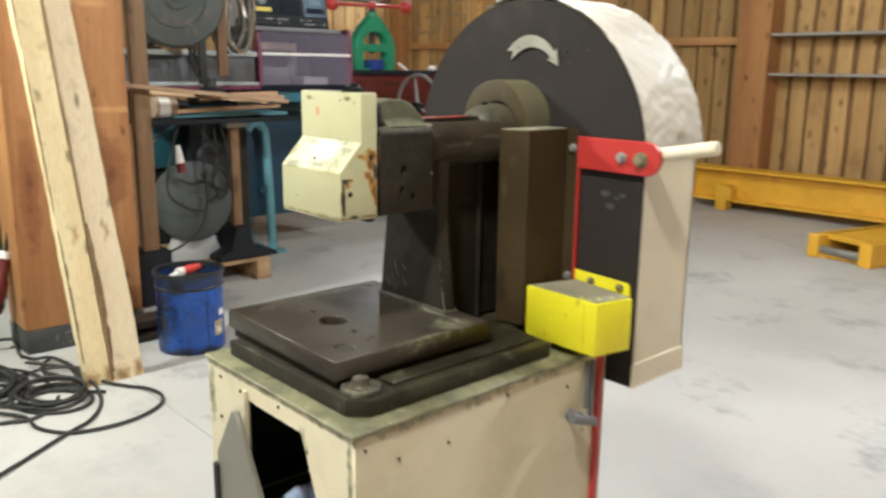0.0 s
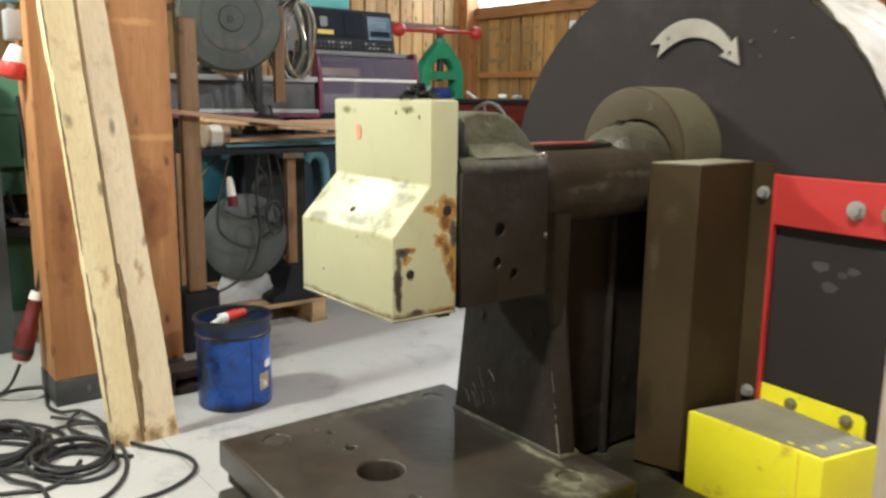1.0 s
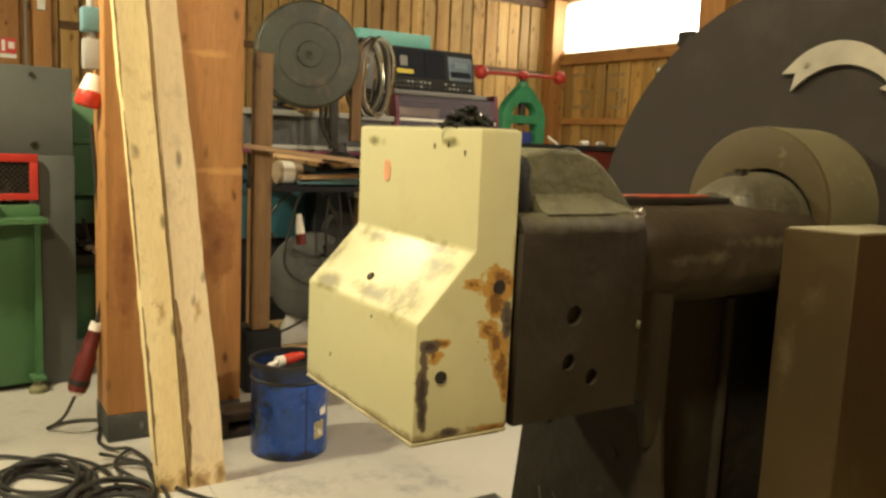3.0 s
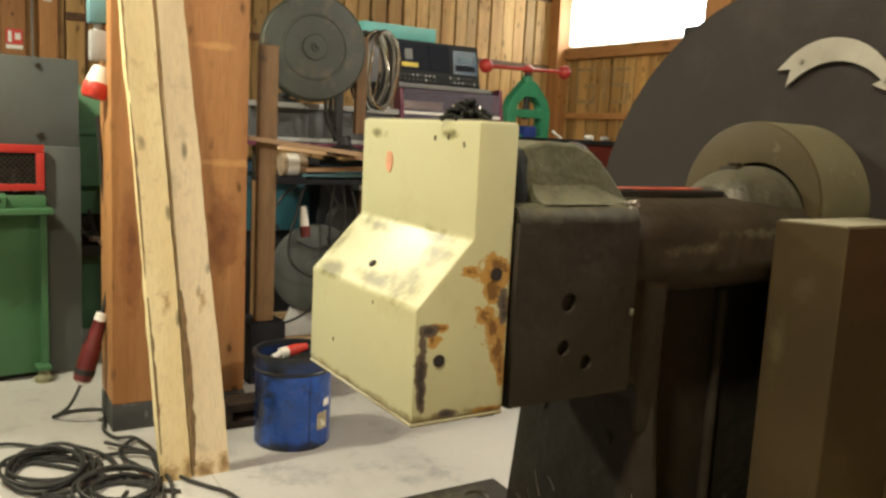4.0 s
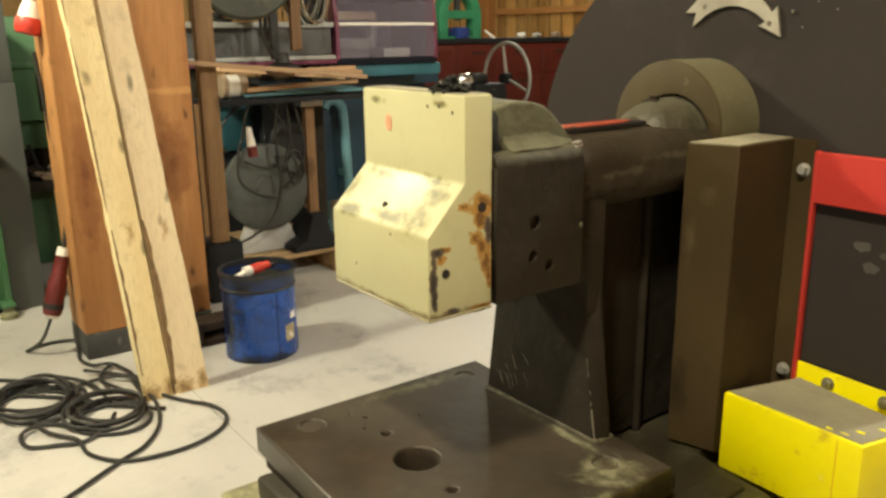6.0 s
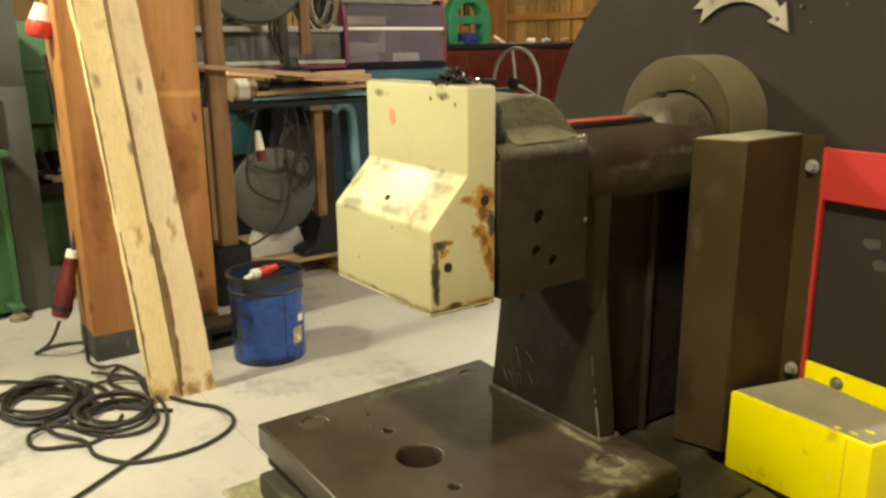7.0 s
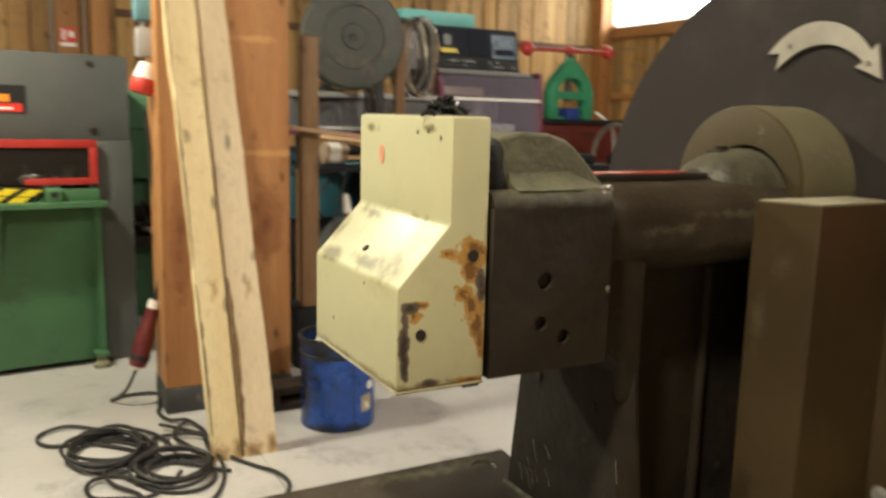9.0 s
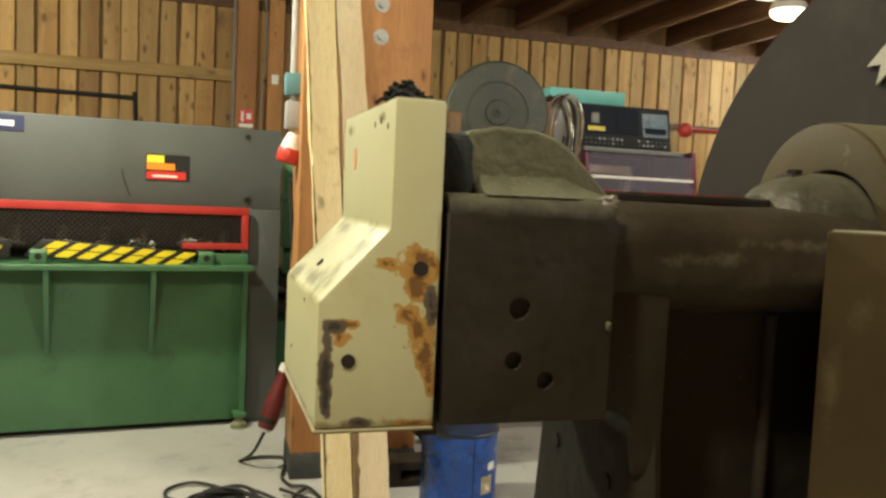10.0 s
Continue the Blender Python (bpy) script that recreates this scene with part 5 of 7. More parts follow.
# steel drum with oily upper band
DX, DY, DR, DH = -2.515, 0.918, 0.150, 0.372
drum = thing("drum", (DX, DY, 0), "dented blue steel drum, oil-blackened top, used as a bin", "drum")
prof = [(0.0, 0.004), (DR - 0.006, 0.004), (DR - 0.002, 0.0), (DR, 0.006), (DR, 0.296)]
part("shell", turned(prof, (DX, DY, 0), (0, 0, 1), 48), M_BLUE, drum)
prof = [(DR, 0.296), (DR + 0.004, 0.300), (DR + 0.004, 0.306), (DR + 0.001, 0.310), (DR + 0.002, 0.345), (DR + 0.007, 0.352), (DR + 0.009, DH - 0.004), (DR + 0.006, DH), (DR - 0.004, DH - 0.002), (DR - 0.006, 0.02), (0, 0.02)]
part("upper_band", turned(prof, (DX, DY, 0), (0, 0, 1), 48), M_BLUEDARK, drum, "oil-darkened upper band")
part("rim", turned([(DR + 0.0075, 0.356), (DR + 0.0105, 0.362), (DR + 0.0105, DH), (DR + 0.006, DH + 0.003), (DR - 0.006, DH + 0.002), (DR - 0.008, 0.356)], (DX, DY, 0), (0, 0, 1), 48), M_DRUMDARK, drum, "black rolled rim")
part("bead", turned([(DR + 0.001, 0.297), (DR + 0.0055, 0.301), (DR + 0.0055, 0.306), (DR + 0.001, 0.311)], (DX, DY, 0), (0, 0, 1), 48), M_DRUMDARK, drum, "dark raised bead")
part("contents", turned([(0.0, 0.335), (0.08, 0.33), (DR - 0.008, 0.322)], (DX, DY, 0), (0, 0, 1), 32), M_SWARF, drum)


def on_drum(z0, z1, a0, a1, seed, r=DR + 0.0012):
    b, n = bmesh.new(), 8
    lo = [b.verts.new((DX + r * math.cos(radians(a0 + (a1 - a0) * i / n)), DY + r * math.sin(radians(a0 + (a1 - a0) * i / n)), z0 + 0.008 * noise.noise(Vector((i * .7, seed, 0))))) for i in range(n + 1)]
    hi = [b.verts.new((DX + r * math.cos(radians(a0 + (a1 - a0) * i / n)), DY + r * math.sin(radians(a0 + (a1 - a0) * i / n)), z1 + 0.012 * noise.noise(Vector((i * .7, seed, 4))))) for i in range(n + 1)]
    for i in range(n):
        b.faces.new((lo[i], lo[i + 1], hi[i + 1], hi[i]))
    return b


part("torn_label", on_drum(0.075, 0.145, 18, 40, 2), surface("torn_paper", (0.42, 0.36, 0.22), rough=0.8, vary=0.4, scale=30, grain=90, stain=(0.7, 0.68, 0.6), stain_at=0.5, stain_scale=30), drum, "torn beige paper label")
part("torn_label", on_drum(0.165, 0.195, 30, 46, 7), M_PAPER, drum, "white scrap of a label")
part("side_seam", rod((DX + DR + 0.0002, DY + 0.012, 0.012), (DX + DR + 0.0002, DY + 0.012, 0.294), 0.0022, seg=8), M_BLUEDARK, drum, "dark welded seam")
# dark skid lying between the column's foot and the drum
skid = thing("floor_skid", (-2.76, 0.72, 0), "low blackened timber skid beside the column's foot", "skid")
part("block", box(-2.85, -2.70, 0.585, 0.735, 0.0, 0.105, bevel=0.008), M_SKID, skid)
part("top_rail", box(-2.85, -2.72, 0.735, 0.93, 0.062, 0.100, bevel=0.006), M_SKID, skid)
part("runner", box(-2.85, -2.70, 0.735, 0.93, 0.0, 0.034, bevel=0.006), M_SKID, skid)
# red plug lying on the drum
plug = thing("power_plug", (DX, DY, DH), "red and white power plug lying across the drum", "plug")
PA = Vector((DX + 0.02, DY - 0.035, DH - 0.002))
part("body", turned([(0, 0), (0.020, 0), (0.022, 0.045), (0.018, 0.052), (0.015, 0.085), (0.0, 0.085)], PA, (-0.1, 1, 0.12), 20), M_REDPL, plug)
part("collar", turned([(0, 0), (0.021, 0), (0.022, 0.03), (0.0, 0.03)], PA, (0.15, -1, -0.1), 20), M_WHITE, plug)
part("gland", rod(PA + Vector((0.004, -0.028, -0.003)), PA + Vector((0.02, -0.07, -0.012)), 0.011, seg=12), M_WHITE, plug)
part("lead", tube([PA + Vector((-0.008, 0.083, 0.01)), PA + Vector((-0.02, 0.12, 0.004)), (DX - 0.06, DY + 0.07, DH - 0.03), (DX - 0.08, DY, DH - 0.04)], 0.006), M_CABLE, plug)

# red power connector hanging over the cable heap
conn = thing("power_connector", (-3.0, 0.23, 0.0), "burgundy cable connector hanging beside the column", "connector")
CA, CB = Vector((-3.0, 0.283, 0.46)), Vector((-3.0, 0.198, 0.165))
cd = (CB - CA).normalized()
part("body", turned([(0.0, 0.0), (0.022, 0.0), (0.027, 0.03), (0.029, 0.09), (0.037, 0.11), (0.039, 0.235), (0.034, 0.255), (0.0, 0.255)], CA + cd * 0.03, cd, 28), M_BURG, conn)
part("white_ring", rod(CA + cd * 0.0, CA + cd * 0.032, 0.024, 0.026, seg=24), M_WHITE, conn)
part("white_ring", rod(CA + cd * 0.283, CA + cd * 0.30, 0.033, 0.022, seg=24), M_WHITE, conn)
part("black_ring", rod(CA + cd * 0.235, CA + cd * 0.258, 0.0405, seg=24), M_BLACK, conn)
part("upper_lead", tube([CA, CA + Vector((-0.02, 0.03, 0.15)), (-3.06, 0.31, 0.8), (-3.02, 0.275, 1.25)], 0.008), M_CABLE, conn)
part("lower_lead", tube([CA + cd * 0.30, (-3.02, 0.16, 0.08), (-3.09, 0.12, 0.02), (-3.11, 0.108, 0.010), (-3.14, 0.15, 0.010), (-3.15, 0.22, 0.010), (-3.125, 0.295, 0.010), (-3.06, 0.297, 0.010), (-2.98, 0.285, 0.010), (-2.867, 0.265, 0.010), (-2.762, 0.291, 0.014), (-2.719, 0.35, 0.020), (-2.614, 0.389, 0.012)], 0.007), M_CABLE, conn)

# heap of black cable
heap = thing("cable_heap", (-2.4, 0.15, 0.0), "loose heap of black power cable on the concrete", "cable")
def floor_line(pts, r=0.0095, seed=0):
    out = []
    for i, (x, y) in enumerate(pts):
        out.append((x, y, r + 0.03 * abs(noise.noise(Vector((x * 5, y * 5, seed)))) * (1.0 if x < -2.1 else 0.1)))
    return tube(out, r, 8, 7)


random.seed(5)
CABLE_R = 0.0072
# two flat nests of coiled cable
for cx, cy, ra, rb, turns in ((-2.26, 0.215, 0.148, 0.125, 6), (-2.53, 0.035, 0.165, 0.145, 7)):
    for k in range(turns):
        n, ph = 16, random.uniform(0, 6.3)
        qa, qb = ra * random.uniform(0.72, 1.04), rb * random.uniform(0.75, 1.05)
        ox, oy = cx + random.uniform(-0.022, 0.022), cy + random.uniform(-0.022, 0.022)
        pts = []
        for i in range(n + 2):
            a = ph + i * 2 * math.pi / n
            w = 1 + 0.05 * math.sin(2 * a + k) + 0.03 * math.sin(3 * a + 2 * k)
            pts.append((ox + qa * w * math.cos(a), oy + qb * w * math.sin(a), CABLE_R + 0.0105 * k * (0.6 + 0.4 * math.sin(a + k))))
        part("loop", tube(pts, CABLE_R, 8, 4), M_CABLE, heap)
loose = [[(-2.60, 0.394), (-2.46, 0.385), (-2.30, 0.43), (-2.20, 0.49), (-2.12, 0.535), (-2.025, 0.554), (-1.938, 0.512), (-1.879, 0.41), (-1.867, 0.293), (-1.905, 0.17), (-2.015, 0.095), (-2.137, 0.086), (-2.24, 0.02), (-2.36, 0.0), (-2.45, 0.06)],
         [(-2.614, 0.389), (-2.42, 0.37), (-2.28, 0.38), (-2.173, 0.369), (-2.058, 0.326), (-1.961, 0.254), (-1.913, 0.172), (-1.838, 0.06), (-1.785, -0.021), (-1.70, -0.15), (-1.6, -0.30), (-1.45, -0.50)],
         [(-2.42, 0.22), (-2.32, 0.14), (-2.238, 0.1), (-2.316, 0.038), (-2.302, -0.038), (-2.246, -0.065), (-2.178, -0.046), (-2.133, 0.038), (-2.115, 0.1), (-2.16, 0.18), (-2.26, 0.24)],
         [(-2.60, 0.12), (-2.713, 0.079), (-2.802, 0.015), (-2.857, -0.088), (-2.821, -0.174), (-2.755, -0.192), (-2.686, -0.158), (-2.668, -0.093), (-2.66, -0.034), (-2.56, 0.08), (-2.42, 0.2)],
         [(-2.719, 0.35), (-2.66, 0.30), (-2.55, 0.27), (-2.44, 0.30), (-2.36, 0.36), (-2.42, 0.40), (-2.54, 0.36), (-2.60, 0.26), (-2.56, 0.17), (-2.44, 0.12)],
         [(-2.74, 0.10), (-2.64, 0.20), (-2.50, 0.24), (-2.36, 0.26), (-2.24, 0.34), (-2.20, 0.40)],
         [(-2.66, 0.02), (-2.54, 0.12), (-2.40, 0.20), (-2.30, 0.30), (-2.36, 0.40), (-2.48, 0.42), (-2.62, 0.34), (-2.70, 0.24)]]
for k, pts in enumerate(loose):
    part("loop", floor_line(pts, CABLE_R, k), M_CABLE, heap)

# conduit, sockets and hanging plug on the column's side
riser = thing("conduit", (COLX - 0.12, COLY0 - 0.03, 1.3), "grey conduit with junction box on the column side", "conduit")
part("pipe", rod((-2.98, 0.272, 1.47), (-2.98, 0.272, CEIL), 0.016, seg=14), M_GREYLIGHT, riser)
part("junction_box", box(-3.02, -2.94, 0.236, 0.308, 1.60, 1.69, bevel=0.008), M_TEALPALE, riser, "pale teal junction box")
part("socket_body", box(-3.015, -2.945, 0.24, 0.308, 1.46, 1.575, bevel=0.01), M_GREYLIGHT, riser)
sock = thing("hanging_socket", (-2.97, 0.27, 1.31), "white and red industrial socket on the column", "socket")
part("white_body", turned([(0.0, 0.0), (0.030, 0.0), (0.036, 0.02), (0.046, 0.065), (0.0, 0.065)], (-2.97, 0.282, 1.437), (0.05, -0.25, -1), 28), M_WHITE, sock)
part("red_cap", turned([(0.0, 0.0), (0.047, 0.0), (0.05, 0.012), (0.05, 0.045), (0.042, 0.058), (0.0, 0.06)], (-2.967, 0.266, 1.374), (0.05, -0.25, -1), 28), M_REDPL, sock, "red plastic cap")

# ---- plate shears ----
SX, SY, SROT = -3.72, 0.15, 6.0
shear = thing("plate_shears", (SX, SY, 0), "green and grey plate shears with a hazard-striped bar", "shears", rz=SROT)
shear["local"] = 1
part("grey_body", box(-0.75, -0.05, -2.3, 0.165, 1.10, 1.505, bevel=0.006), M_SHEARGREY, shear, "grey painted upper beam")
part("side_frame", box(-0.95, -0.03, 0.0, 0.165, 0.0, 1.10, bevel=0.006), M_SHEARGREY, shear)
part("side_frame", box(-0.95, -0.03, -2.3, -2.14, 0.0, 1.10, bevel=0.006), M_SHEARGREY, shear)
part("rear_bed", box(-0.75, -0.25, -2.14, 0.0, 0.3, 1.10), M_CAST, shear)
front = part("green_front", box(-0.05, 0.0, -2.3, 0.0, 0.03, 0.80, bevel=0.004), M_GREEN, shear, "green painted front plate")
part("plinth", box(-0.2, -0.05, -2.3, 0.0, 0.0, 0.05), M_CAST, front)
part("table", box(-0.22, 0.165, -2.3, 0.004, 0.80, 0.825, bevel=0.003, seg=1), M_GREEN, front, "green table edge")
for gy in (-2.1, -1.72, -1.28, -0.91, -0.455):
    part("gusset", prism([(0.0, 0.80), (0.155, 0.80), (0.155, 0.77), (0.012, 0.39), (0.0, 0.39)], 1, gy - 0.011, gy + 0.011), M_GREEN, front)
part("end_plate", box(0.0, 0.03, -0.028, 0.0, 0.04, 0.80), M_GREEN, front)
for ey in (-1.85, -0.945, -0.215):
    bm = prism([(0.06, 0.825), (0.115, 0.825), (0.115, 0.875), (0.1, 0.89), (0.075, 0.89), (0.06, 0.875)], 1, ey - 0.035, ey + 0.035, bevel=0.003)
    eye = part("eye_bracket", bm, M_GREEN, front)
    part("eye", rod((0.112, ey, 0.858), (0.117, ey, 0.858), 0.015, seg=16), M_HOLE, eye)
part("end_block", box(0.0, 0.075, -0.17, -0.01, 0.825, 0.875, bevel=0.003), M_GREEN, front)
# red framed safety mesh
mesh_guard = part("mesh_guard", box(-0.012, 0.012, -2.25, -0.002, 1.068, 1.105, bevel=0.003), M_RED, shear, "red steel frame of the safety mesh")
part("frame_lower", box(-0.012, 0.012, -0.32, -0.002, 0.895, 0.925, bevel=0.003), M_RED, mesh_guard)
part("frame_end", box(-0.012, 0.012, -0.036, -0.002, 0.925, 1.068, bevel=0.003), M_RED, mesh_guard)
bm = bmesh.new()
for k in range(-98, 8):
    ya = k * 0.0235
    for s_ in (1, -1):
        p = [Vector((-0.002 * s_, ya, 0.90)), Vector((-0.002 * s_, ya + s_ * 0.17 * 0.95, 1.07))]
        lo = max(0.0, *(((-2.25 - p[0].y) / (p[1].y - p[0].y), 0) if s_ > 0 else ((-0.035 - p[0].y) / (p[1].y - p[0].y), 0)))
        hi = min(1.0, *(((-0.035 - p[0].y) / (p[1].y - p[0].y), 1) if s_ > 0 else ((-2.25 - p[0].y) / (p[1].y - p[0].y), 1)))
        if hi > lo + 0.02:
            add_tube(bm, [p[0].lerp(p[1], lo), p[0].lerp(p[1], hi)], 0.002, 4)
tagged(part("mesh", bm, M_MESHWIRE, mesh_guard, smooth=0), kind="stuff")
part("cutting_beam", box(-0.28, -0.2, -2.14, 0.0, 0.86, 1.09, bevel=0.004), M_CAST, shear)
for k in range(11):
    hy = -2.0 + 0.19 * k
    part("hold_down", turned([(0, 0), (0.03, 0), (0.032, 0.02), (0.022, 0.03), (0.022, 0.10), (0, 0.10)], (-0.15, hy, 0.88), (0, 0, 1), 16), M_CAST, shear, "dark steel hold-down")
random.seed(4)
for k in range(26):
    hy = random.uniform(-1.9, -0.12)
    part("steel_scrap", blob(bmesh.new(), (-0.12 + random.uniform(-0.03, 0.03), hy, 0.885 + random.uniform(0.0, 0.03)), random.uniform(0.012, 0.03), (0.8, 1.6, 0.9), k, 1.0, 2), random.choice((M_CHROME, M_ZINC, M_ZINC)), shear, smooth=0)
# hazard-striped finger guard lying on the table
hz = part("finger_guard", prism([(-1.035, 0.784), (-0.33, 0.784), (-0.28, 0.868), (-0.965, 0.868)], 0, 0.04, 0.075, bevel=0.006, m=pose(0, -0.035, -0.003, -4.3, 0, 0)), M_SIGNBLK, shear, "black bar with yellow hazard stripes")
for k in range(7):
    y0 = -0.955 + k * 0.094
    for row, zz in ((0, 0.830), (1, 0.792)):
        q = [(y0 - 0.05 * row, zz), (y0 + 0.06 - 0.05 * row, zz), (y0 + 0.105 - 0.05 * row, zz + 0.033), (y0 + 0.045 - 0.05 * row, zz + 0.033)]
        part("stripe", prism(q, 0, 0.0752, 0.077, m=pose(0, -0.035, -0.003, -4.3, 0, 0)), M_HAZYEL, hz)
hz2 = part("finger_guard", box(0.04, 0.075, -1.9, -1.06, 0.84, 0.93, bevel=0.01), M_SIGNBLK, shear, "black bar with yellow hazard stripes")
for k in range(8):
    y0 = -1.87 + k * 0.1
    part("stripe", prism([(y0, 0.862), (y0 + 0.05, 0.862), (y0 + 0.08, 0.902), (y0 + 0.03, 0.902)], 0, 0.0752, 0.077), M_HAZYEL, hz2)
# plates on the grey beam
sg = part("sign", box(-0.05, -0.046, -0.492, -0.29, 1.225, 1.35), M_SIGNBLK, shear, "black plate with yellow, orange and red blocks")
part("block", box(-0.046, -0.0445, -0.488, -0.408, 1.31, 1.345), M_SIGNYEL, sg)
part("block", box(-0.046, -0.0445, -0.488, -0.358, 1.275, 1.308), M_SIGNOR, sg)
part("block", box(-0.046, -0.0445, -0.488, -0.305, 1.23, 1.268), M_SIGNRED, sg)
part("bar", box(-0.0445, -0.0438, -0.462, -0.345, 1.24, 1.25), M_PAPER, sg)
sg = part("sign", box(-0.05, -0.046, -1.25, -1.02, 1.42, 1.49), M_SIGNBLUE, shear, "navy name plate with a pale edge")
part("bar", box(-0.046, -0.0448, -1.2, -1.06, 1.44, 1.465), M_PAPER, sg)
part("sign", box(-0.05, -0.046, -1.25, -1.12, 1.30, 1.40), M_SIGNBLUE, shear)
for by, bz in ((-0.01, 1.145), (-0.01, 1.465), (0.0, 1.15)):
    part("bolt", rod((-0.05, by, bz), (-0.042, by, bz), 0.012, seg=10), M_CAST, shear)
part("scratch", tube([(-0.049, -0.60, 1.27), (-0.049, -0.585, 1.21), (-0.049, -0.56, 1.14)], 0.0025, 5, 4), M_CAST, shear)
part("levelling_foot", turned([(0, 0), (0.04, 0), (0.042, 0.02), (0.025, 0.035), (0.02, 0.06), (0, 0.06)], (0.06, -0.03, 0), (0, 0, 1), 20), M_OILGREEN, shear)
part("foot_bracket", box(-0.05, 0.09, -0.06, 0.0, 0.06, 0.075), M_GREEN, shear)

# ---- green machine tool behind the column ----
gm = thing("green_lathe", (-4.75, 0.62, 0), "green machine tool with dark openings and swarf tray", "machine tool")
part("head_box", box(-5.1, -4.55, 0.40, 1.0, 0.85, 1.42, bevel=0.012), M_GREEN, gm)
part("lid", box(-5.12, -4.53, 0.38, 1.02, 1.14, 1.18, bevel=0.01), M_GREEN, gm)
part("pedestal", box(-5.0, -4.62, 0.36, 1.0, 0.0, 0.46, bevel=0.01), M_GREEN, gm)
part("apron", box(-4.95, -4.70, 0.36, 1.0, 0.52, 0.70, bevel=0.01), M_CAST, gm)
part("chip_tray", box(-5.15, -4.45, 0.32, 1.05, 0.46, 0.52, bevel=0.008), M_CAST, gm)
part("opening", box(-4.549, -4.545, 0.545, 0.64, 0.90, 1.10), M_HOLE, gm, "dark opening")
part("bed", box(-5.0, -4.65, 0.42, 1.0, 0.68, 0.85, bevel=0.01), M_GREEN, gm)
for k in range(10):
    part("swarf", blob(bmesh.new(), (-4.55 + random.uniform(-0.08, 0.1), 0.5 + random.uniform(-0.12, 0.12), 0.54 + random.uniform(0, 0.05)), random.uniform(0.02, 0.045), (1, 1.3, 0.6), k, 0.7, 2), random.choice((M_BROWNJAR, M_CAST, M_STEEL)), gm)
part("lever", rod((-4.5, 0.45, 0.72), (-4.42, 0.47, 0.60), 0.012, seg=10), M_BLACK, gm)

# ---- workbench group between column and far machines ----
post = thing("rack_post", (-3.3, 1.065, 0), "rough brown timber post of a rack", "post")
part("upright", box(-3.325, -3.27, 1.016, 1.110, 0.30, 1.62, bevel=0.016, seg=2), M_POSTWOOD, post)
part("foot", box(-3.46, -3.24, 0.98, 1.16, 0.0, 0.30, bevel=0.01), M_DARKBODY, post, "dark metal foot box")

M_DEEPBLUE = surface("deep_blue_panel", (0.010, 0.042, 0.075), rough=0.45, vary=0.2, scale=4, grain=60)
bench = thing("long_machine_bench", (-4.05, 1.6, 0), "teal machine bench with grey top and pale edges", "bench")
part("teal_panel", box(-4.5, -4.08, 1.12, 1.95, 0.64, 0.98, bevel=0.01), M_TEAL, bench, "teal painted side panel")
part("dark_motor_box", box(-4.5, -4.12, 1.12, 1.95, 0.12, 0.64, bevel=0.01), M_DARKBODY, bench, "charcoal lower housing")
part("lower_tray", box(-4.5, -4.0, 1.12, 2.95, 0.985, 1.05, bevel=0.008), M_DEEPBLUE, bench)
part("grey_deck", box(-4.4, -3.72, 1.12, 1.98, 1.19, 1.345, bevel=0.006), M_DECK, bench, "grey machine deck")
part("pale_edge", box(-4.42, -3.70, 1.10, 1.99, 1.345, 1.375, bevel=0.004), M_GREYLIGHT, bench)
part("pale_edge", box(-4.42, -3.69, 1.10, 1.99, 1.168, 1.19, bevel=0.004), M_GREYLIGHT, bench)
part("plum_edge", box(-4.42, -3.695, 1.10, 2.0, 1.142, 1.165, bevel=0.004), M_PURPLE, bench)
for lx in (-4.45, -3.8):
    for ly in (1.2, 1.9):
        part("leg", box(lx - 0.03, lx + 0.03, ly - 0.03, ly + 0.03, 0.0, 1.14), M_CAST, bench)
bm = tube([(-4.0, 2.06, 0.86), (-4.0, 2.09, 0.90), (-4.0, 2.14, 0.905), (-4.0, 2.18, 0.87), (-4.0, 2.195, 0.80), (-4.0, 2.215, 0.4), (-4.0, 2.225, 0.02)], 0.03, 10, 6)
part("bent_leg", bm, M_TEALPALE, bench, "pale teal bent tube leg")
bm = tube([(-4.25, 2.02, 0.86), (-4.25, 2.05, 0.90), (-4.25, 2.10, 0.905), (-4.25, 2.14, 0.87), (-4.25, 2.155, 0.80), (-4.25, 2.175, 0.4), (-4.25, 2.185, 0.02)], 0.03, 10, 6)
part("bent_leg", bm, M_TEALPALE, bench, "pale teal bent tube leg")
part("foot_plate", box(-4.06, -3.94, 2.15, 2.30, 0.0, 0.02), M_TEALPALE, bench)
part("foot_plate", box(-4.31, -4.19, 2.11, 2.26, 0.0, 0.02), M_TEALPALE, bench)
part("cross_bar", box(-4.28, -3.97, 2.19, 2.23, 0.42, 0.46), M_TEALPALE, bench)
part("dark_motor", box(-4.07, -3.9, 1.60, 1.93, 0.45, 0.94, bevel=0.03), M_DARKBODY, bench, "dark motor housing")
part("motor_cap", rod((-3.9, 1.76, 0.70), (-3.86, 1.76, 0.70), 0.12, 0.10, seg=28), M_BLACK, bench)
part("dark_side", box(-4.5, -4.09, 1.955, 2.9, 0.25, 0.98, bevel=0.01), M_DEEPBLUE, bench)

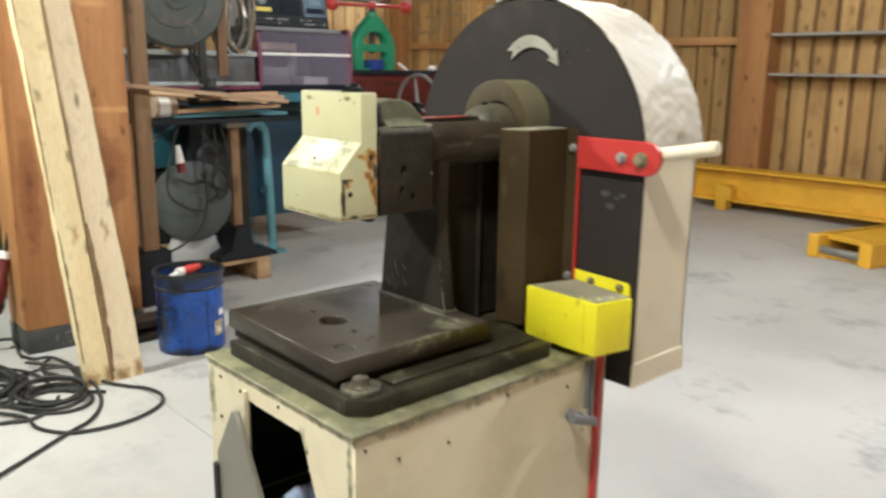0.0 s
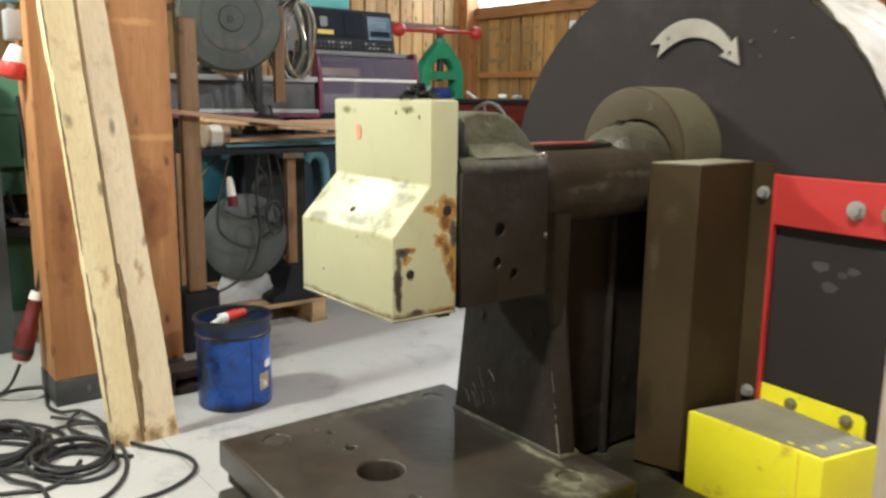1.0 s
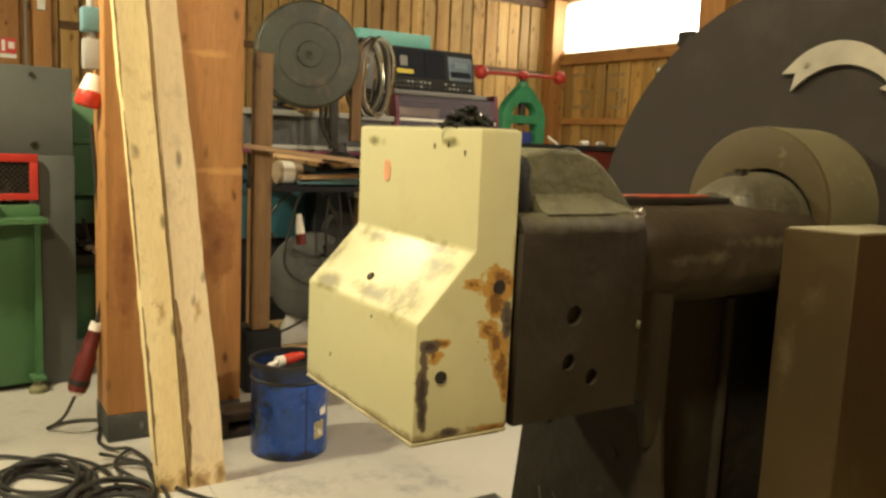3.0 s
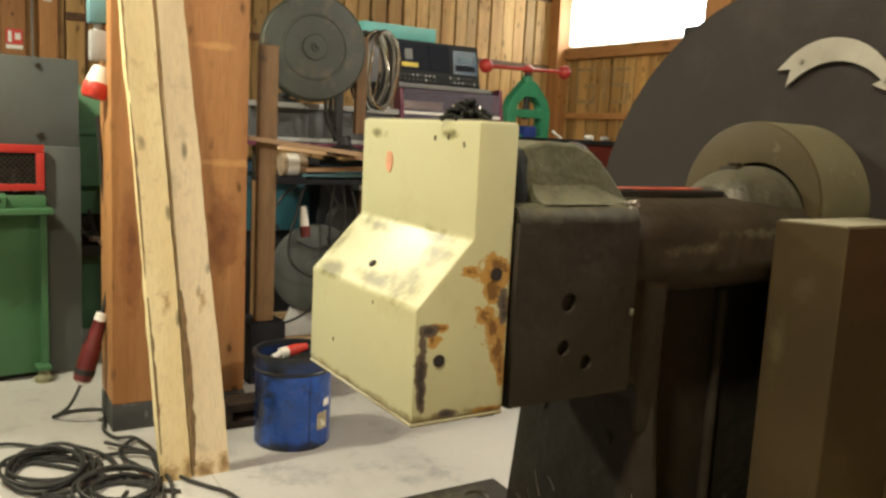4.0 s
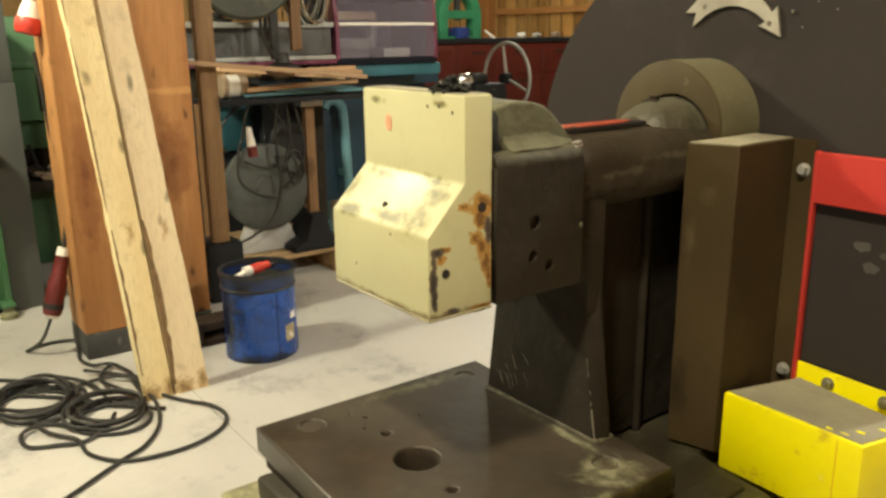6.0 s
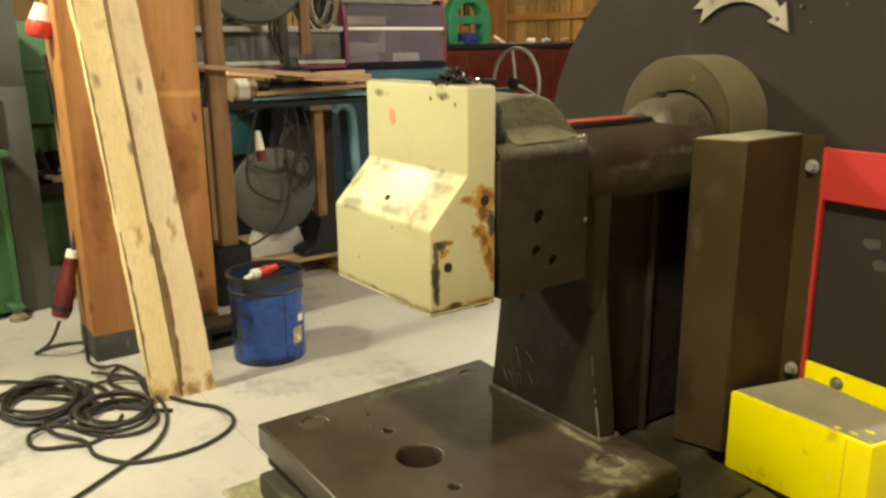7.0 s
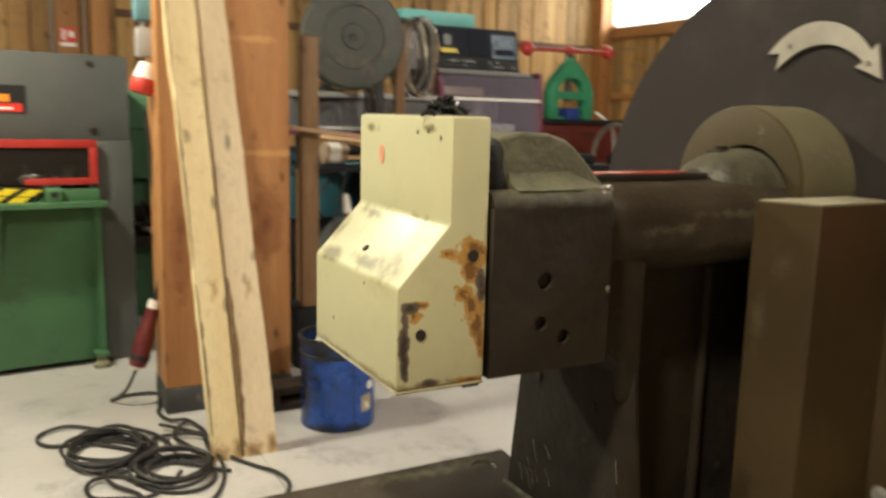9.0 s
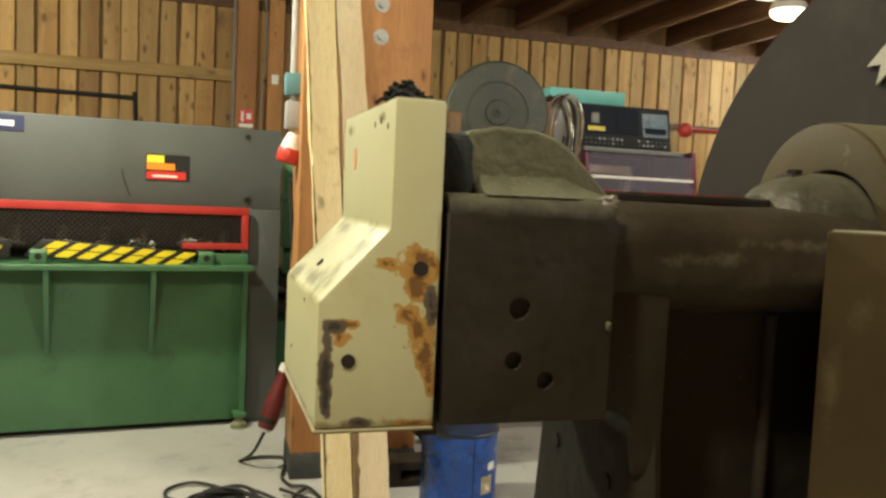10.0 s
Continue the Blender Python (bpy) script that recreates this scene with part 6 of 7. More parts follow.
# battens and bars lying across the rack
for k, (y0, z0, y1, z1, x_, w) in enumerate(((0.945, 1.187, 1.88, 1.089, -3.235, 0.05), (1.16, 1.165, 1.93, 1.092, -3.36, 0.04), (1.30, 1.035, 1.96, 1.055, -3.42, 0.07), (1.2, 1.14, 1.95, 1.07, -3.50, 0.035), (1.52, 1.118, 1.945, 1.108, -3.31, 0.05), (1.60, 1.127, 1.925, 1.131, -3.34, 0.045))):
    b = box(-w / 2, w / 2, 0, math.hypot(y1 - y0, z1 - z0), -0.011, 0.011, bevel=0.003, seg=1)
    ob = solid("lath", b, M_LATH, "thin sawn lath lying across the rack", "lath", group="laths on the rack", smooth=0)
    ob.matrix_world = pose(x_, y0, z0, math.degrees(math.atan2(z1 - z0, y1 - y0)), 0, 2.0 * k - 3)
rack = thing("rack_shelf", (-3.5, 1.55, 0), "dark steel rack shelf carrying laths", "rack")
part("shelf", box(-3.7, -3.35, 1.12, 2.05, 0.965, 0.99, bevel=0.003), M_DARKBODY, rack)
part("upper_strip", box(-3.7, -3.42, 1.3, 2.02, 1.0, 1.016), M_TEALPALE, rack)
part("upright", box(-3.525, -3.475, 1.665, 1.72, 0.14, 0.965, bevel=0.006), M_BATTEN, rack, "brown timber upright")
part("bracket", box(-3.55, -3.45, 1.63, 1.76, 0.93, 0.965), M_STEEL, rack)
part("upright", box(-3.70, -3.64, 1.13, 1.19, 0.14, 0.965, bevel=0.006), M_BATTEN, rack)
part("foot", prism([(1.52, 0.14), (1.92, 0.14), (1.90, 0.17), (1.76, 0.2), (1.72, 0.34), (1.64, 0.34), (1.60, 0.2), (1.53, 0.17)], 0, -3.62, -3.40, bevel=0.01), M_DARKBODY, rack, "dark cast foot")
can = thing("small_motor", (-3.5, 1.28, 0.99), "small tan motor on the rack shelf", "motor")
part("body", rod((-3.48, 1.20, 1.055), (-3.48, 1.33, 1.055), 0.058, seg=28, bevel=0.006), M_BROWNJAR, can)
part("label_band", rod((-3.48, 1.225, 1.055), (-3.48, 1.285, 1.055), 0.0592, seg=28), M_WHITE, can, "pale label round the motor")
part("end_bell", rod((-3.48, 1.33, 1.055), (-3.48, 1.40, 1.055), 0.05, 0.035, seg=24), M_DARKBODY, can)
part("foot", box(-3.53, -3.43, 1.22, 1.32, 0.99, 1.005), M_DARKBODY, can)

# grey grinding disc standing on the pallet
disc = thing("grinding_disc", (-3.52, 1.43, 0.14), "large grey disc standing upright on a pallet", "disc")
part("disc", turned([(0, -0.02), (0.225, -0.02), (0.237, -0.012), (0.237, 0.012), (0.225, 0.02), (0.06, 0.02), (0.055, 0.03), (0, 0.03)], (-3.53, 1.43, 0.505), (1, -0.12, 0), 56), M_GREYDISC, disc)
part("stand", prism([(1.25, 0.14), (1.62, 0.14), (1.56, 0.30), (1.32, 0.30)], 0, -3.60, -3.545, bevel=0.005), M_GREYLIGHT, disc)
# hanging leads
leads = thing("hanging_leads", (-3.45, 1.4, 0.96), "tangle of thin black leads hanging from the rack", "cable")
for k, pts in enumerate((((1.36, 1.0), (1.30, 0.92), (1.27, 0.80), (1.24, 0.70), (1.24, 0.58), (1.32, 0.50), (1.44, 0.46)), ((1.48, 0.98), (1.46, 0.8), (1.47, 0.62), (1.47, 0.5), (1.42, 0.36), (1.30, 0.27), (1.12, 0.22)),
                          ((1.53, 0.98), (1.55, 0.8), (1.52, 0.64), (1.56, 0.52), (1.62, 0.58), (1.58, 0.70), (1.48, 0.66)), ((1.42, 0.99), (1.52, 0.84), (1.56, 0.72), (1.50, 0.6), (1.46, 0.68)),
                          ((1.58, 0.98), (1.62, 0.84), (1.64, 0.7), (1.60, 0.58), (1.50, 0.5)), ((1.33, 0.99), (1.22, 0.9), (1.16, 0.8), (1.20, 0.72)), ((1.30, 0.66), (1.40, 0.62), (1.50, 0.62), (1.62, 0.55), (1.64, 0.62)))):
    part("lead", tube([(-3.42 - 0.01 * k, y_, z_) for y_, z_ in pts], 0.007, 7, 7), M_CABLE, leads)
pl2 = part("plug", turned([(0, 0), (0.014, 0), (0.02, 0.05), (0.024, 0.10), (0, 0.10)], (-3.40, 1.298, 0.85), (0.05, 0.08, -1), 18), M_WHITE, leads, "white plug body")
part("plug_cap", turned([(0, 0), (0.025, 0), (0.025, 0.055), (0, 0.055)], (-3.395, 1.307, 0.752), (0.05, 0.08, -1), 18), M_BURG, pl2, "dark red plug end")

# wooden pallet
pal = thing("pallet", (-3.8, 1.35, 0), "worn wooden pallet under the rack", "pallet")
for k in range(7):
    part("board", box(-4.28 + 0.13 * k, -4.28 + 0.13 * k + 0.105, 0.85, 1.86, 0.115, 0.137, bevel=0.003, seg=1), M_PALLET, pal)
for ly in (0.87, 1.30, 1.76):
    part("stringer", box(-4.28, -3.39, ly, ly + 0.09, 0.02, 0.115, bevel=0.004, seg=1), M_PALLET, pal)
    part("skid", box(-4.28, -3.39, ly - 0.005, ly + 0.095, 0.0, 0.02), M_PALLET, pal)

# dished green-grey wheel on its stand
wheel = thing("polishing_wheel", (-3.45, 1.34, 1.375), "round green-grey wheel cover on a stand", "wheel guard")
part("cover", turned([(0, 0.035), (0.02, 0.035), (0.022, 0.028), (0.06, 0.028), (0.065, 0.02), (0.15, 0.02), (0.153, 0.024), (0.160, 0.024), (0.163, 0.02), (0.250, 0.018), (0.262, 0.005), (0.264, -0.05), (0.245, -0.075), (0, -0.075)], (-3.40, 1.335, 1.640), (1, -0.18, 0.03), 64), M_DISC, wheel)
part("hub_nut", bolt(bmesh.new(), (-3.365, 1.337, 1.646), (1, -0.18, 0.03), 0.013, 0.012), M_DISC, wheel)
part("neck", rod((-3.47, 1.35, 1.41), (-3.47, 1.35, 1.45), 0.03, seg=16), M_BLACK, wheel)
part("foot", turned([(0, 0), (0.09, 0), (0.085, 0.012), (0.03, 0.025), (0.028, 0.05), (0, 0.05)], (-3.80, 1.33, 1.375), (0, 0, 1), 24), M_BLACK, wheel)
part("stem", rod((-3.80, 1.33, 1.41), (-3.46, 1.345, 1.47), 0.022, seg=12), M_BLACK, wheel)
part("clamp", box(-3.50, -3.42, 1.24, 1.44, 1.395, 1.42, bevel=0.006), M_BLACK, wheel)

stand = thing("clamp_stand", (-3.45, 1.54, 1.12), "black stand with a hanging brown board", "stand")
part("board", box(-3.47, -3.44, 1.592, 1.652, 1.225, 1.725, bevel=0.004, seg=1), M_BATTEN, stand, "upright brown board")
part("column", box(-3.52, -3.48, 1.50, 1.54, 1.18, 1.50, bevel=0.006), M_BLACK, stand)
part("column", rod((-3.50, 1.47, 1.30), (-3.50, 1.49, 1.56), 0.010, seg=10), M_BLACK, stand)
part("base", turned([(0, 0), (0.10, 0), (0.09, 0.03), (0.04, 0.05), (0.03, 0.10), (0, 0.10)], (-3.50, 1.56, 1.115), (0, 0, 1), 24), M_BLACK, stand)
part("rope", tube([(-3.45, 1.44, 1.46), (-3.46, 1.43, 1.36), (-3.47, 1.46, 1.26), (-3.48, 1.5, 1.2)], 0.010, 7), M_CABLE, stand)
part("rope", tube([(-3.44, 1.47, 1.46), (-3.45, 1.48, 1.36), (-3.47, 1.49, 1.26)], 0.008, 7), M_CABLE, stand)

coil = thing("hose_coil", (-3.5, 1.77, 1.36), "coil of grey steel-braided hose hanging on the stand", "hose")
for k in range(7):
    cy, rr, x_ = 1.70 + 0.009 * k, 0.205 - 0.006 * (k % 3), -3.56 + 0.018 * k
    pts = [(x_ + 0.01 * math.sin(3 * a + k), cy + 0.085 * math.cos(a) * (1 + 0.05 * math.sin(2 * a + k)), 1.565 + rr * math.sin(a)) for a in [i * 2 * math.pi / 14 for i in range(15)]]
    part("loop", tube(pts, 0.0085, 7, 4), (M_CHROME, M_BLACK, M_STEEL)[k % 3], coil)

# instrument desk with clear hood
M_DARKINNER = surface("dim_hood_inside", (0.085, 0.088, 0.12), rough=0.6, vary=0.3, scale=9, grain=60)
inst = thing("instrument_desk", (-3.95, 2.3, 1.15), "instrument console with dark panel over a clear plum-framed hood", "console")
m_ = Matrix.Translation((-3.75, 0, 1.53)) @ pose(0, 0, 0, 0, -12, 0)
part("console", box(-0.22, 0.0, 1.975, 2.575, 0.0, 0.262, bevel=0.012, m=m_), M_DARKBODY, inst, "charcoal console body")
part("panel", box(0.0, 0.004, 1.995, 2.36, 0.085, 0.245, m=m_), M_PANEL, inst)
part("screen", box(0.0, 0.005, 2.385, 2.555, 0.08, 0.225, m=m_), M_SCREEN, inst, "blue-grey glass display")
part("display", box(0.005, 0.0065, 2.43, 2.52, 0.155, 0.19, m=m_), M_LCD, inst)
part("display", box(0.005, 0.0065, 2.40, 2.54, 0.10, 0.135, m=m_), M_PANEL, inst)
part("label_strip", box(0.004, 0.0055, 2.03, 2.14, 0.10, 0.125, m=m_), surface("ochre_label", (0.55, 0.42, 0.06), rough=0.6), inst)
part("vent", box(0.004, 0.0055, 2.055, 2.105, 0.145, 0.205, m=m_), M_SIGNBLK, inst)
part("module", box(0.004, 0.008, 2.22, 2.28, 0.10, 0.235, m=m_), M_PANEL, inst)
random.seed(11)
for row in range(2):
    for k in range(20):
        ky = 2.01 + k * 0.0285
        if k in (9, 10, 11):
            continue
        part("key", box(0.0, 0.006, ky, ky + 0.014, 0.022 + 0.026 * row, 0.034 + 0.026 * row, m=m_), M_GREYBOX if random.random() < 0.45 else M_BLACK, inst)
part("ledge", box(-3.78, -3.70, 1.98, 2.62, 1.505, 1.53, bevel=0.005), M_GREYBOX, inst, "grey ledge under the keys")
part("plum_side", prism([(-3.70, 1.16), (-3.70, 1.36), (-3.73, 1.535), (-3.79, 1.535), (-3.79, 1.16)], 1, 2.0, 2.022), M_PURPLE, inst, "plum side frame")
part("plum_side", prism([(-3.70, 1.16), (-3.70, 1.36), (-3.73, 1.535), (-3.79, 1.535), (-3.79, 1.16)], 1, 2.70, 2.722), M_PURPLE, inst, "plum side frame")
part("hood_glass", box(-3.715, -3.711, 2.022, 2.70, 1.37, 1.50, m=None), M_GLASS, inst, "clear sloping hood")
part("hood_glass", box(-3.703, -3.699, 2.022, 2.70, 1.17, 1.355), M_GLASS, inst, "clear front pane")
part("hood_edge", box(-3.716, -3.696, 2.022, 2.70, 1.355, 1.372, bevel=0.003), M_WHITE, inst, "bright edge of the hood")
part("inside_back", box(-4.22, -4.20, 2.0, 2.74, 1.16, 1.66), M_DARKINNER, inst)
part("inside_lid", box(-4.20, -3.80, 2.022, 2.70, 1.505, 1.52), M_DARKINNER, inst)
part("end_panel", box(-4.20, -3.792, 2.70, 2.72, 1.165, 1.53), M_DARKINNER, inst)
part("tray", box(-4.35, -3.70, 2.0, 2.722, 1.13, 1.165, bevel=0.004), M_PANEL, inst)
part("inner_part", box(-4.1, -3.9, 2.1, 2.35, 1.165, 1.28, bevel=0.01), M_GREYBOX, inst)
part("inner_part", box(-4.0, -3.85, 2.42, 2.62, 1.165, 1.22, bevel=0.01), M_GREYLIGHT, inst)
part("inner_arm", rod((-4.0, 2.42, 1.22), (-4.0, 2.44, 1.45), 0.03, seg=16), M_GREYBOX, inst)
part("inner_box", box(-4.05, -3.9, 2.12, 2.40, 1.39, 1.44, bevel=0.006), M_BROWNJAR, inst)
part("stripe_base", box(-4.4, -3.72, 2.0, 2.76, 1.06, 1.128, bevel=0.005), M_TEAL, inst, "blue base strip")
solid("turquoise_box", box(-4.15, -3.90, 1.84, 2.33, 1.795, 1.875, bevel=0.006), M_TEALBOX, "turquoise cardboard box on the console", "box", loc=(-4.02, 2.07, 1.795))
solid("console_cabinet", box(-4.2, -3.88, 1.84, 2.55, 1.53, 1.794, bevel=0.008), M_GREYBOX, "grey cabinet behind the console panel", "cabinet", loc=(-4.05, 2.2, 1.53))

# ---- red chest, arbor press and handwheel ----
chest = thing("red_chest", (-5.6, 4.6, 0), "dark red steel chest with a grey worktop", "cabinet")
part("body", box(-5.95, -5.32, 3.55, 6.2, 0.08, 1.22, bevel=0.008), M_REDDARK, chest)
part("plinth", box(-5.92, -5.36, 3.57, 6.18, 0.0, 0.08), M_BLACK, chest)
part("worktop", box(-5.98, -5.28, 3.5, 6.25, 1.22, 1.262, bevel=0.004), M_DARKBODY, chest, "dark worktop")
for k in range(5):
    for r in range(4):
        dr = part("drawer", box(-5.32, -5.308, 3.60 + 0.52 * k, 4.06 + 0.52 * k, 0.14 + 0.265 * r, 0.375 + 0.265 * r, bevel=0.004, seg=1), M_REDDARK, chest)
        part("pull", box(-5.308, -5.295, 3.75 + 0.52 * k, 3.91 + 0.52 * k, 0.33 + 0.265 * r, 0.345 + 0.265 * r), M_BLACK, dr)
ap = thing("arbor_press", (-5.5, 4.26, 1.262), "green hand arbor press with a red capstan bar", "arbor press")
A_out = [(4.03, 1.262), (4.03, 1.50), (4.07, 1.60), (4.15, 1.69), (4.215, 1.755), (4.305, 1.755), (4.37, 1.69), (4.45, 1.60), (4.49, 1.50), (4.49, 1.262)]
A_in1 = [(4.11, 1.275), (4.11, 1.44), (4.41, 1.44), (4.41, 1.275)]
A_in2 = [(4.11, 1.50), (4.13, 1.56), (4.20, 1.625), (4.32, 1.625), (4.39, 1.56), (4.41, 1.50)]
part("body", sheet(A_out, [A_in1, A_in2], 0.12, Matrix.Translation((-5.44, 0, 0)) @ FACE_X, bevel=0.006), M_GREENPRESS, ap, "green A-shaped casting", smooth=0)
part("screw", rod((-5.5, 4.26, 1.42), (-5.5, 4.26, 1.84), 0.03, seg=18), M_BLACK, ap)
part("nut", rod((-5.5, 4.26, 1.755), (-5.5, 4.26, 1.80), 0.05, seg=18), M_GREENPRESS, ap)
part("hub", blob(bmesh.new(), (-5.5, 4.26, 1.865), 0.05, (1, 1.1, 0.8), 1, 0.05, 3), M_RED, ap)
part("capstan_bar", rod((-5.5, 3.80, 1.857), (-5.5, 4.68, 1.873), 0.016, seg=14), M_RED, ap, "red crossbar")
for by in (3.80, 4.68):
    bm = bmesh.new()
    bmesh.ops.create_uvsphere(bm, u_segments=24, v_segments=14, radius=0.062)
    bmesh.ops.translate(bm, verts=bm.verts, vec=(-5.5, by, 1.857 if by < 4 else 1.873))
    part("ball", bm, M_RED, ap, "red ball weight")
part("anvil", box(-5.57, -5.40, 4.19, 4.32, 1.262, 1.36, bevel=0.008), surface("blue_block", (0.02, 0.05, 0.25), rough=0.4), ap, "blue block")
part("rod", rod((-5.4, 4.50, 1.33), (-5.35, 4.58, 1.262), 0.012, seg=8), M_PAPER, ap)
for k, (cy, cl) in enumerate(((4.95, M_PAPER), (5.15, M_GREYLIGHT), (5.4, M_BROWNJAR))):
    solid("bench_scrap", blob(bmesh.new(), (-5.4, cy, 1.285), 0.035, (1, 1.6, 0.7), k + 4, 0.5, 2), cl, "small scrap part on the dark worktop", "scrap", group="scraps on the worktop", loc=(-5.4, cy, 1.262))
hw = thing("handwheel_tailstock", (-4.6, 3.9, 0), "dark machine tailstock with a bright steel handwheel", "machine tool")
HX, HY, HZ, HR = -4.6, 4.08, 0.945, 0.282
rim = part("handwheel", add_tube(bmesh.new(), [(HX + HR * math.cos(a), HY, HZ + HR * math.sin(a)) for a in [i * 2 * math.pi / 48 for i in range(49)]], 0.0155, 12), M_ZINC, hw, "bright steel handwheel rim")
for a in (100, 220, 340):
    part("spoke", rod((HX, HY, HZ), (HX + 0.27 * math.cos(radians(a)), HY, HZ + 0.27 * math.sin(radians(a))), 0.014, 0.011, seg=10), M_ZINC, rim)
part("hub", rod((HX, HY - 0.05, HZ), (HX, HY + 0.03, HZ), 0.045, seg=24, bevel=0.006), M_DARKBODY, rim)
part("barrel", rod((HX, 3.66, HZ), (HX, 3.84, HZ), 0.055, seg=28, bevel=0.012), M_DARKBODY, hw, "dark cast barrel")
part("quill", turned([(0.0, 0.0), (0.022, 0.0), (0.03, 0.03), (0.055, 0.07), (0.06, 0.16), (0.0, 0.16)], (HX, 3.52, HZ), (0, 1, 0), 28), M_CHROME, hw, "bright steel quill nose")
part("saddle", prism([(-4.72, 0.72), (-4.48, 0.72), (-4.52, HZ - 0.03), (-4.68, HZ - 0.03)], 1, 3.68, 4.0, bevel=0.012), M_DARKBODY, hw)
part("bed", box(-4.76, -4.44, 3.30, 4.20, 0.58, 0.72, bevel=0.01), M_DARKBODY, hw)
part("pedestal", box(-4.74, -4.46, 3.75, 4.15, 0.0, 0.58, bevel=0.01), M_DARKBODY, hw)

# ---- fixings on the far walls ----
fs = thing("fire_sign", (WALL_W + 0.205, 0.345, 1.84), "small red and white fire-point sign on a post", "sign")
part("plate", box(WALL_W + 0.2, WALL_W + 0.206, 0.282, 0.422, 1.872, 2.008), M_SIGNRED, fs)
part("pictogram", box(WALL_W + 0.206, WALL_W + 0.208, 0.300, 0.330, 1.89, 1.99), M_PAPER, fs)
part("pictogram", box(WALL_W + 0.206, WALL_W + 0.208, 0.356, 0.404, 1.915, 1.975), M_PAPER, fs)
part("lower_plate", box(WALL_W + 0.2, WALL_W + 0.205, 0.282, 0.422, 1.83, 1.867), M_PAPER, fs)
solid("wall_switch", box(WALL_W + 0.2, WALL_W + 0.235, 0.60, 0.67, 2.29, 2.39, bevel=0.006), M_WHITE, "white switch on the wall post", "switch", loc=(WALL_W + 0.2, 0.635, 2.29))
wc = thing("wall_conduit", (WALL_W + 0.22, 0.5, 0), "thin conduits running up between wall posts", "conduit")
part("pipe", rod((WALL_W + 0.22, 0.215, 0), (WALL_W + 0.22, 0.215, CEIL), 0.013, seg=10), M_GREYBOX, wc)
part("cable", tube([(WALL_W + 0.22, 0.52, CEIL), (WALL_W + 0.22, 0.54, 2.6), (WALL_W + 0.22, 0.50, 2.2), (WALL_W + 0.22, 0.51, 1.2)], 0.008, 7), M_GREYBOX, wc)
solid("steel_pipe", add_rod(rod((WALL_W + 0.055, -3.5, 2.10), (WALL_W + 0.055, -0.72, 2.06), 0.022, seg=12), (WALL_W + 0.055, -0.74, 2.12), (WALL_W + 0.055, -0.72, 1.75), 0.02, seg=12), M_DARKBODY, "dark pipe bracket along the board wall", "pipe", loc=(WALL_W + 0.055, -0.74, 1.75))
solid("flood_lamp", add_box(box(-6.03, -5.82, WALL_N - 0.24, WALL_N - 0.14, 2.40, 2.56, bevel=0.02), -5.96, -5.9, WALL_N - 0.14, WALL_N - 0.046, 2.44, 2.5), M_BLACK, "black flood lamp on the window post", "lamp", loc=(-5.93, WALL_N - 0.046, 2.4))
solid("window_post", box(-5.79, -5.45, WALL_N - 0.2, WALL_N - 0.143, WZ0 - 0.3, CEIL, bevel=0.006, seg=1), M_COLUMN, "timber post beside the long window", "post", "structure", smooth=0)
gr = thing("spray_marks", (-7.5, WALL_N - 0.05, 1.75), "faded sprayed marks on the wall boards", "wall mark")
for k, (x0, z0, x1, z1) in enumerate(((-7.98, 2.16, -7.60, 2.20), (-7.98, 1.74, -7.93, 2.16), (-7.93, 1.74, -7.6, 1.79), (-7.65, 1.79, -7.6, 1.98), (-7.8, 1.95, -7.65, 1.99), (-7.45, 1.78, -7.4, 2.2), (-7.30, 2.14, -7.0, 2.18), (-7.30, 1.95, -7.25, 2.14), (-7.25, 1.95, -7.0, 1.99), (-7.05, 1.78, -7.0, 1.95), (-7.3, 1.74, -7.0, 1.78))):
    part("bar", box(x0, x1, WALL_N - 0.0472, WALL_N - 0.0462, z0, z1), M_SPRAY, gr)
solid("paper_notice", box(-6.47, -6.36, WALL_N - 0.048, WALL_N - 0.0462, 2.0, 2.2), M_PAPER, "small white notice on the board wall", "notice", loc=(-6.41, WALL_N - 0.04, 2.0))

# ---- amber crane beam and end carriage ----
beam = thing("crane_beam", (-1.4, 6.62, 0), "amber-painted steel I-beam lying on short feet", "steel beam")
part("top_flange", box(-3.30, 1.6, 6.50, 6.74, 0.365, 0.39, bevel=0.003, seg=1), M_ORANGE, beam)
part("bottom_flange", box(-3.30, 1.6, 6.50, 6.74, 0.075, 0.10, bevel=0.003, seg=1), M_ORANGE, beam)
part("web", box(-3.29, 1.6, 6.61, 6.63, 0.10, 0.365), M_ORANGE, beam)
part("end_plate", box(-3.32, -3.30, 6.49, 6.75, 0.07, 0.395), M_ORANGE, beam)
for fx in (-2.92, -1.30, 0.9):
    part("foot", box(fx - 0.055, fx + 0.055, 6.44, 6.56, 0.0, 0.235, bevel=0.01), M_ORANGE, beam)
    part("foot_lug", box(fx + 0.055, fx + 0.085, 6.45, 6.55, 0.10, 0.22, bevel=0.008), M_ORANGE, beam)
car = thing("end_carriage", (-1.25, 5.6, 0), "amber crane end carriage with a slotted end", "crane part")
part("arm", prism([(-1.42, 5.22), (-1.10, 5.12), (-0.78, 6.40), (-1.10, 6.42)], 2, 0.125, 0.165, bevel=0.004, seg=1), M_ORANGE, car)
part("cheek", prism([(-1.50, 5.12), (-1.42, 5.10), (-1.06, 6.40), (-1.13, 6.42)], 2, 0.0, 0.165, bevel=0.006, seg=1), M_ORANGE, car)
part("cheek", prism([(-1.12, 5.05), (-1.03, 5.03), (-0.72, 6.40), (-0.80, 6.42)], 2, 0.0, 0.165, bevel=0.006, seg=1), M_ORANGE, car)
